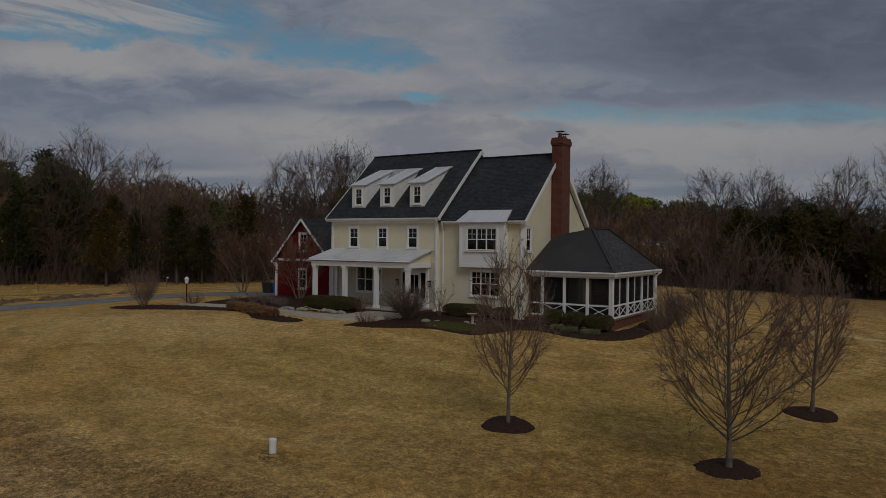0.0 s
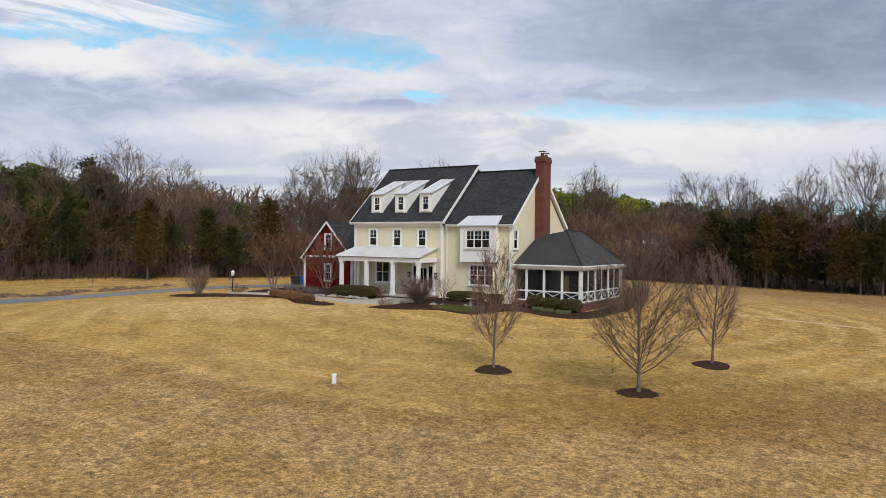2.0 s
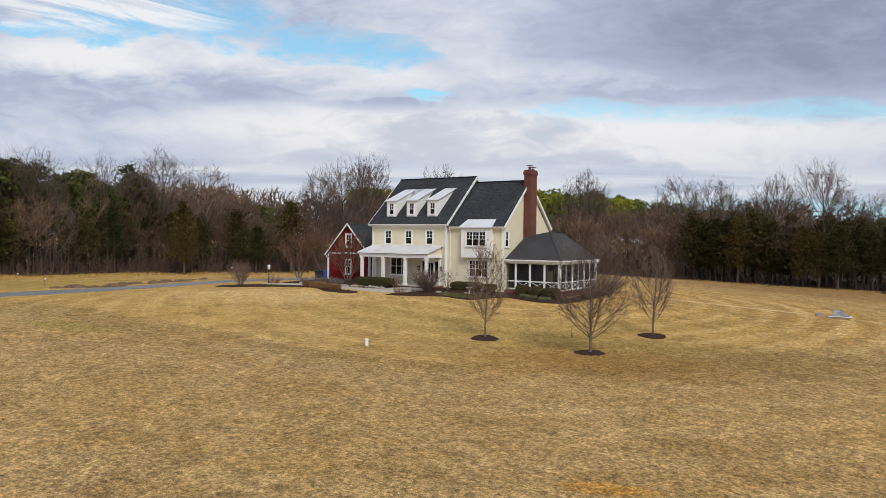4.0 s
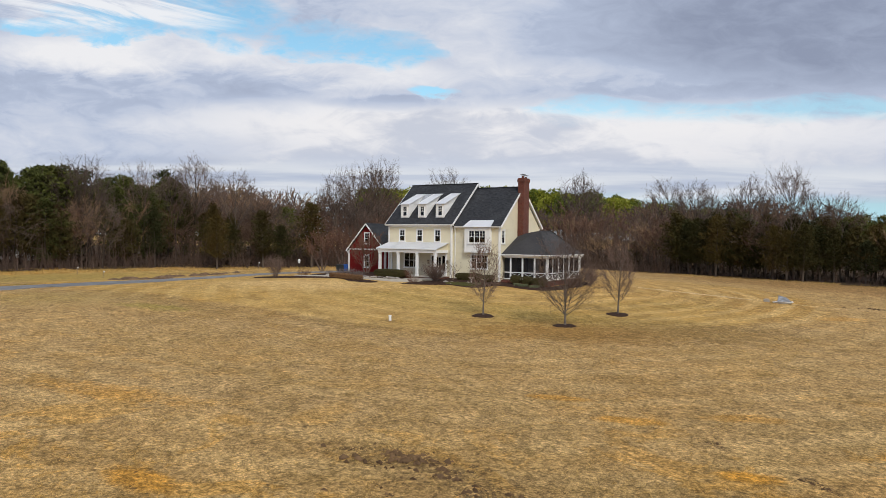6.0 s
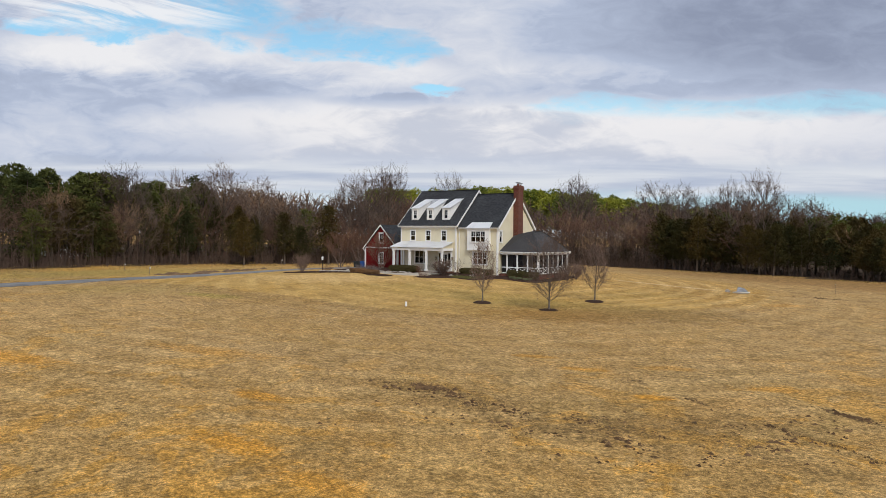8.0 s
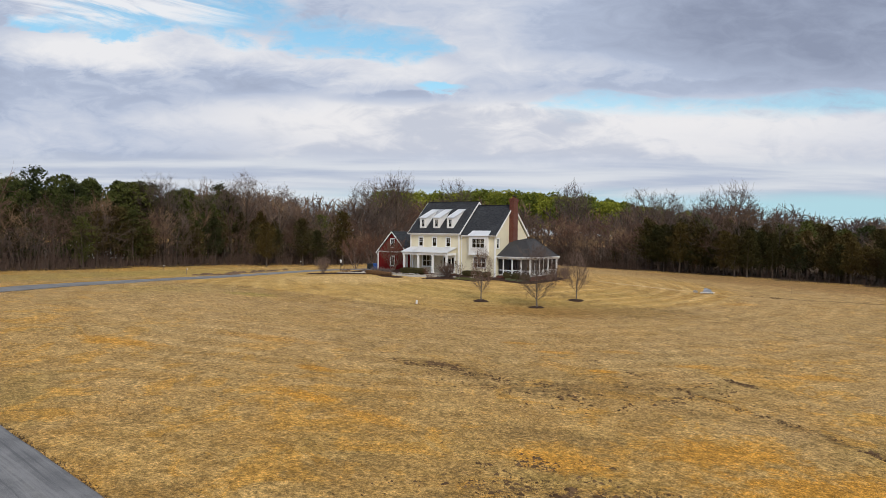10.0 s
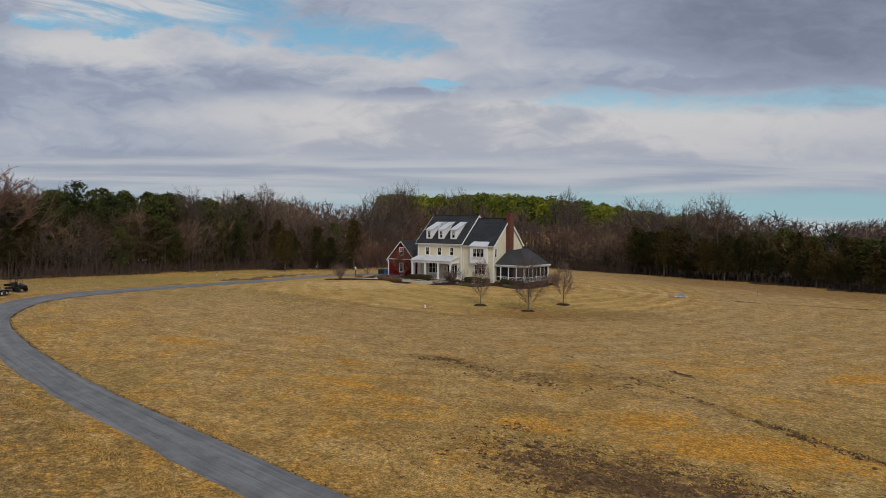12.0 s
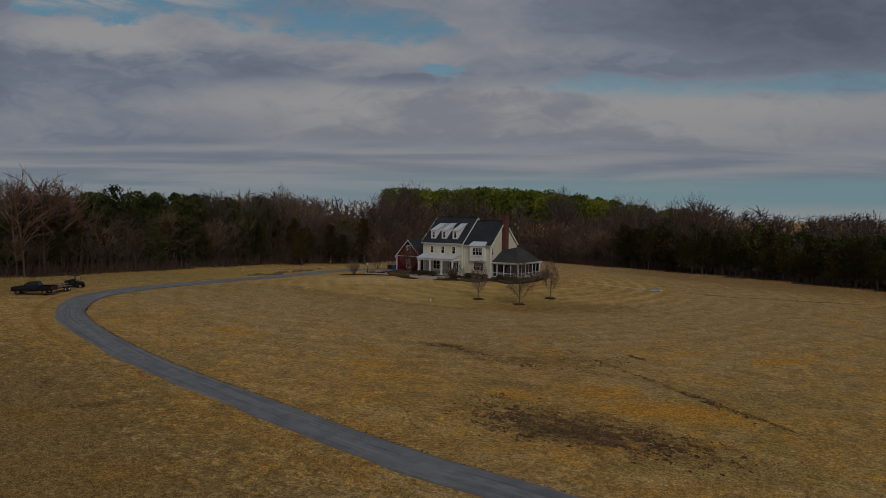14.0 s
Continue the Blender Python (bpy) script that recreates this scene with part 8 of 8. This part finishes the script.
# ---------------------------------------------------------------- a neighbour's house beyond the trees
def far_house(x, y, turn, w, d, h, wall_mat, roof_mat, label):
    top = thing("far_house", label, "house", on_ground(x, y), turn, "houses beyond the woods")
    bm = bmesh.new()
    box(bm, -w / 2, w / 2, -d / 2, d / 2, -1, h)
    g = [bm.verts.new(p) for p in ((-w / 2 + 0.01, -d / 2 + 0.02, h), (-w / 2 + 0.01, d / 2 - 0.02, h), (-w / 2 + 0.01, 0, h + d * 0.38), (w / 2 - 0.01, -d / 2 + 0.02, h), (w / 2 - 0.01, d / 2 - 0.02, h), (w / 2 - 0.01, 0, h + d * 0.38))]
    bm.faces.new(g[:3]), bm.faces.new(g[3:])
    part("wall", bm, wall_mat, top)
    for s in (-1, 1):
        bm = bmesh.new()
        slab(bm, ((-w / 2 - 0.4, s * (d / 2 + 0.4), h - 0.28), (w / 2 + 0.4, s * (d / 2 + 0.4), h - 0.28), (w / 2 + 0.4, 0, h + d * 0.40), (-w / 2 - 0.4, 0, h + d * 0.40)), 0.18)
        part("roof", bm, roof_mat, top)
    for k in range(4):
        top_w = window(top, pose(-w / 2 + w * (k + 0.5) / 4, -d / 2 - 0.03, 1.2), 0.95, 1.5)


ROOF_GREY = material("grey_far_roof", (0.16, 0.16, 0.17), 0.8, vary=((1.5, (0.12, 0.12, 0.13), 0.4, 0.7),))
far_house(-98.0, 2.0, 60, 14, 8, 4.6, WHITE, ROOF_GREY, "white house with grey roof behind the trees")
far_house(-104.0, -52.0, 80, 16, 9, 4.2, WHITE, ROOF_GREY, "pale house with grey roof behind the trees")


# ---------------------------------------------------------------- lawn blades and weeds, nearest ground first
def scatter(name, count, region, height, width, mat, label, seed, test=None, lean=0.6, points=None):
    """Many small blades standing on the ground, in one mesh."""
    rng = np.random.default_rng(seed)
    x0, x1, y0, y1 = region
    xs, ys = (rng.uniform(x0, x1, count), rng.uniform(y0, y1, count)) if points is None else points
    if test is not None:
        keep = np.array([test(a, b) for a, b in zip(xs, ys)], bool)
        xs, ys = xs[keep], ys[keep]
    n = len(xs)
    zs = np.array([terrain(a, b) + 0.05 * noise.noise((a * 0.35, b * 0.35, 0)) + 0.10 * noise.noise((a * 0.09, b * 0.09, 5)) for a, b in zip(xs, ys)])
    base = np.stack([xs, ys, zs - 0.02], 1)
    blades = 3
    turn = rng.uniform(0, 2 * np.pi, (n, blades))
    h = height * rng.uniform(0.5, 1.3, (n, blades))
    w = width * rng.uniform(0.6, 1.4, (n, blades))
    across = np.stack([np.cos(turn), np.sin(turn), np.zeros_like(turn)], 2)
    tilt = rng.normal(0, lean, (n, blades, 2))
    tip = np.stack([tilt[..., 0] * h, tilt[..., 1] * h, h], 2)
    off = rng.normal(0, width * 0.7, (n, blades, 2))
    root = base[:, None, :] + np.concatenate([off, np.zeros((n, blades, 1))], 2)
    v = np.stack([root - across * w[..., None] / 2, root + across * w[..., None] / 2, root + tip], 2).reshape(-1, 3)
    data = bpy.data.meshes.new(name)
    m = n * blades
    data.vertices.add(3 * m)
    data.vertices.foreach_set("co", v.astype(np.float32).ravel())
    data.loops.add(3 * m)
    data.loops.foreach_set("vertex_index", np.arange(3 * m, dtype=np.int32))
    data.polygons.add(m)
    data.polygons.foreach_set("loop_start", np.arange(0, 3 * m, 3, dtype=np.int32))
    data.update(calc_edges=True)
    data.materials.append(mat)
    solo(name, data, None, label, "grass", kind="stuff")


STRAW = material("straw_blades", (0.46, 0.30, 0.10), 0.95, spec=0.05, island=0.6, vary=((0.12, (0.40, 0.215, 0.05), 0.5, 0.7), (0.3, (0.30, 0.23, 0.08), 0.5, 0.7)))
WEED = material("dark_dead_weeds", (0.105, 0.068, 0.040), 0.95, spec=0.05, island=0.5)


def lawn(x, y):
    """Lawn only: clear of the house, beds and drive."""
    if -25 < x < 16 and -9.2 < y < 14:
        return False
    return all((x - p.x) ** 2 + (y - p.y) ** 2 > 3.4 for p in DRIVE_LINE)


DRIVE_LINE = [p for p in spline(DRIVE, 1.6) if -40 < p.x < 75]
scatter("lawn_grass", 14000, (18, 46, -58, -44), 0.05, 0.035, STRAW, "tufts of dry straw-coloured lawn grass", 11)
scatter("lawn_grass", 62000, (-4, 38, -44, -10), 0.05, 0.03, STRAW, "tufts of dry straw-coloured lawn grass", 1, lambda x, y: not (x < 16 and y > -9.2))
scatter("lawn_grass", 38000, (20, 80, -98, -55), 0.05, 0.04, STRAW, "tufts of dry straw-coloured lawn grass", 2, lambda x, y: all((x - p.x) ** 2 + (y - p.y) ** 2 > 3.4 for p in DRIVE_LINE))
scatter("dead_weeds", 14000, (44, 66, -74, -60), 0.07, 0.04, WEED, "patch of dark dead weeds in the field", 3, lambda x, y: ((x - 54.5) / 9) ** 2 + ((y + 67 - 0.05 * (x - 54)) / 4.2) ** 2 < 1.0 + 1.1 * noise.noise((x * 0.5, y * 0.5, 2)))
scatter("dead_weeds", 26000, (46, 68, -60, -45), 0.09, 0.05, WEED, "line of dark dead weeds along a shallow ditch", 5,
        lambda x, y: abs((x - 47) * -12.0 - (y + 45.9) * 19.0 + 9.0 * noise.noise((x * 0.3, y * 0.3, 4))) / 22.5 < 0.28 * max(0.0, 0.5 + 1.6 * noise.noise((x * 0.35, y * 0.35, 1))))
scatter("tall_dry_grass", 12000, (-64, -40, -62, 26), 0.24, 0.05, STRAW, "unmown straw grass along the wood's edge", 9, lambda x, y: x < -54 + max(0, y - 2) * 0.55 + 1.2 * noise.noise((x * 0.2, y * 0.2, 0)))
scatter("tall_dry_grass", 16000, (0, 110, 20, 76), 0.24, 0.05, STRAW, "unmown straw grass along the wood's edge", 10, lambda x, y: -0.5 < 67.4 - 0.22 * x - 0.0016 * x * x - y + 2 * noise.noise((x * 0.1, 0, 0)) < 4.0)


def verge(count, near, far, seed):
    """Points scattered along the drive's edges, so many metres from its middle."""
    rng = np.random.default_rng(seed)
    run = np.array([(p.x, p.y) for p in spline(DRIVE, 0.5) if p.x < 75])
    k = rng.integers(1, len(run) - 1, count)
    d = run[k + 1] - run[k - 1]
    d /= np.hypot(d[:, 0], d[:, 1])[:, None]
    bend = 1 + 0.38 * np.exp(-((run[k, 0] + 33) ** 2 + (run[k, 1] + 49) ** 2) / 260)
    off = rng.uniform(near, far, count)
    off += np.sign(off) * 1.75 * (bend - 1)
    return run[k, 0] - d[:, 1] * off + rng.normal(0, 0.12, count), run[k, 1] + d[:, 0] * off + rng.normal(0, 0.12, count)


# the drive runs from +x, so its left-hand side is the outer one
scatter("dead_weeds", 0, (0, 0, 0, 0), 0.09, 0.06, WEED, "dark ragged weeds along the edge of the drive", 21, points=verge(5000, -1.78, -1.5, 31))
scatter("verge_grass", 0, (0, 0, 0, 0), 0.13, 0.06, STRAW, "ridge of rough straw grass along the drive's verge", 22, points=verge(9000, 3.4, 4.3, 32))

# turf torn up in wet spots, dark clods with bare soil between
CLOD = material("wet_dark_clods", (0.125, 0.086, 0.052), 0.9, spec=0.1, island=0.4)


def torn(cx, cy, a, b, cut, seed):
    def test(x, y):
        r = ((x - cx) / a) ** 2 + ((y - cy) / b) ** 2
        return r < 1 and noise.noise((x * 1.5, y * 2.6, seed)) + 0.5 * noise.noise((x * 4.0, y * 6.0, seed)) > cut + 0.35 * r
    scatter("torn_turf", int(420 * a * b), (cx - a, cx + a, cy - b, cy + b), 0.035, 0.09, CLOD, "torn wet turf with dark clods", 40 + seed, test)


torn(32.4, -49.2, 3.2, 1.5, 0.04, 1)
torn(29.0, -48.6, 3.8, 1.9, 0.20, 2)
torn(42.5, -46.3, 5.0, 3.0, 0.25, 3)
torn(32.2, -49.9, 1.8, 0.8, -0.15, 4)
torn(37.7, -40.0, 1.3, 0.6, -0.05, 5)
torn(42.6, -43.0, 1.4, 0.5, -0.05, 6)
torn(38.8, -50.2, 4.4, 2.0, 0.12, 7)
torn(53.0, -67.6, 7.0, 2.6, 0.05, 8)


def soil_clods():
    """Clods of dark soil where the turf is broken: centre, half length and width, turn, number, evenness."""
    rnd = random.Random(77)
    v, f = [], []
    for x0, y0, a, b, turn, count, even in (
            (52.5, -66.8, 9.0, 3.4, 4, 5200, -0.05), (43.5, -63.5, 4.0, 1.5, 10, 500, 0.15), (56.5, -52.3, 10.5, 0.42, -33, 620, -0.1), (29.0, -48.9, 2.2, 0.9, 12, 300, 0.0),
            (33.5, -49.6, 3.6, 1.2, 8, 200, 0.15), (40.0, -50.5, 8.0, 4.0, 10, 1300, 0.15), (45.0, -45.8, 5.0, 3.0, 30, 300, 0.2), (48.3, -41.0, 1.9, 0.35, -30, 110, -0.3),
            (38.0, -40.5, 0.9, 0.30, -30, 60, -0.3), (41.5, -42.5, 1.1, 0.3, -40, 60, -0.3), (55.0, 20.5, 12.0, 0.55, 14, 420, 0.0),
            (43.0, 17.6, 3.5, 0.6, -8, 120, 0.0), (22.0, -84.8, 3.0, 0.8, 50, 90, 0.1), (13.0, -84.0, 2.4, 0.7, -30, 80, 0.1)):
        c, w = math.cos(radians(turn)), math.sin(radians(turn))
        for _ in range(count):
            p, q = rnd.gauss(0, 0.5) * a, rnd.gauss(0, 0.5) * b
            x, y = x0 + c * p - w * q, y0 + w * p + c * q
            if noise.noise((x * 0.55, y * 1.1, 3.0)) + 0.5 * noise.noise((x * 1.7, y * 2.6, 8.0)) < even:
                continue
            z = terrain(x, y)
            r = min(0.17, rnd.lognormvariate(-2.85, 0.45))
            lie, wide = rnd.gauss(radians(turn), 0.5), rnd.uniform(1.2, 2.4)
            n = len(v)
            for k in range(6):
                t = k * math.tau / 6 + rnd.uniform(-0.3, 0.3)
                e, g = math.cos(t) * r * wide * rnd.uniform(0.7, 1.2), math.sin(t) * r * rnd.uniform(0.7, 1.2)
                v.append((x + e * math.cos(lie) - g * math.sin(lie), y + e * math.sin(lie) + g * math.cos(lie), z - 0.03))
            v.append((x + rnd.gauss(0, 0.3) * r, y + rnd.gauss(0, 0.3) * r, z + 0.02 + r * rnd.uniform(0.35, 0.75)))
            f.extend((n + k, n + (k + 1) % 6, n + 6) for k in range(6))
    solo("soil_clods", from_arrays("soil_clods", v, f, SOIL_CLOD), None, "dark brown clods of soil on broken turf", "soil", kind="stuff")


soil_clods()
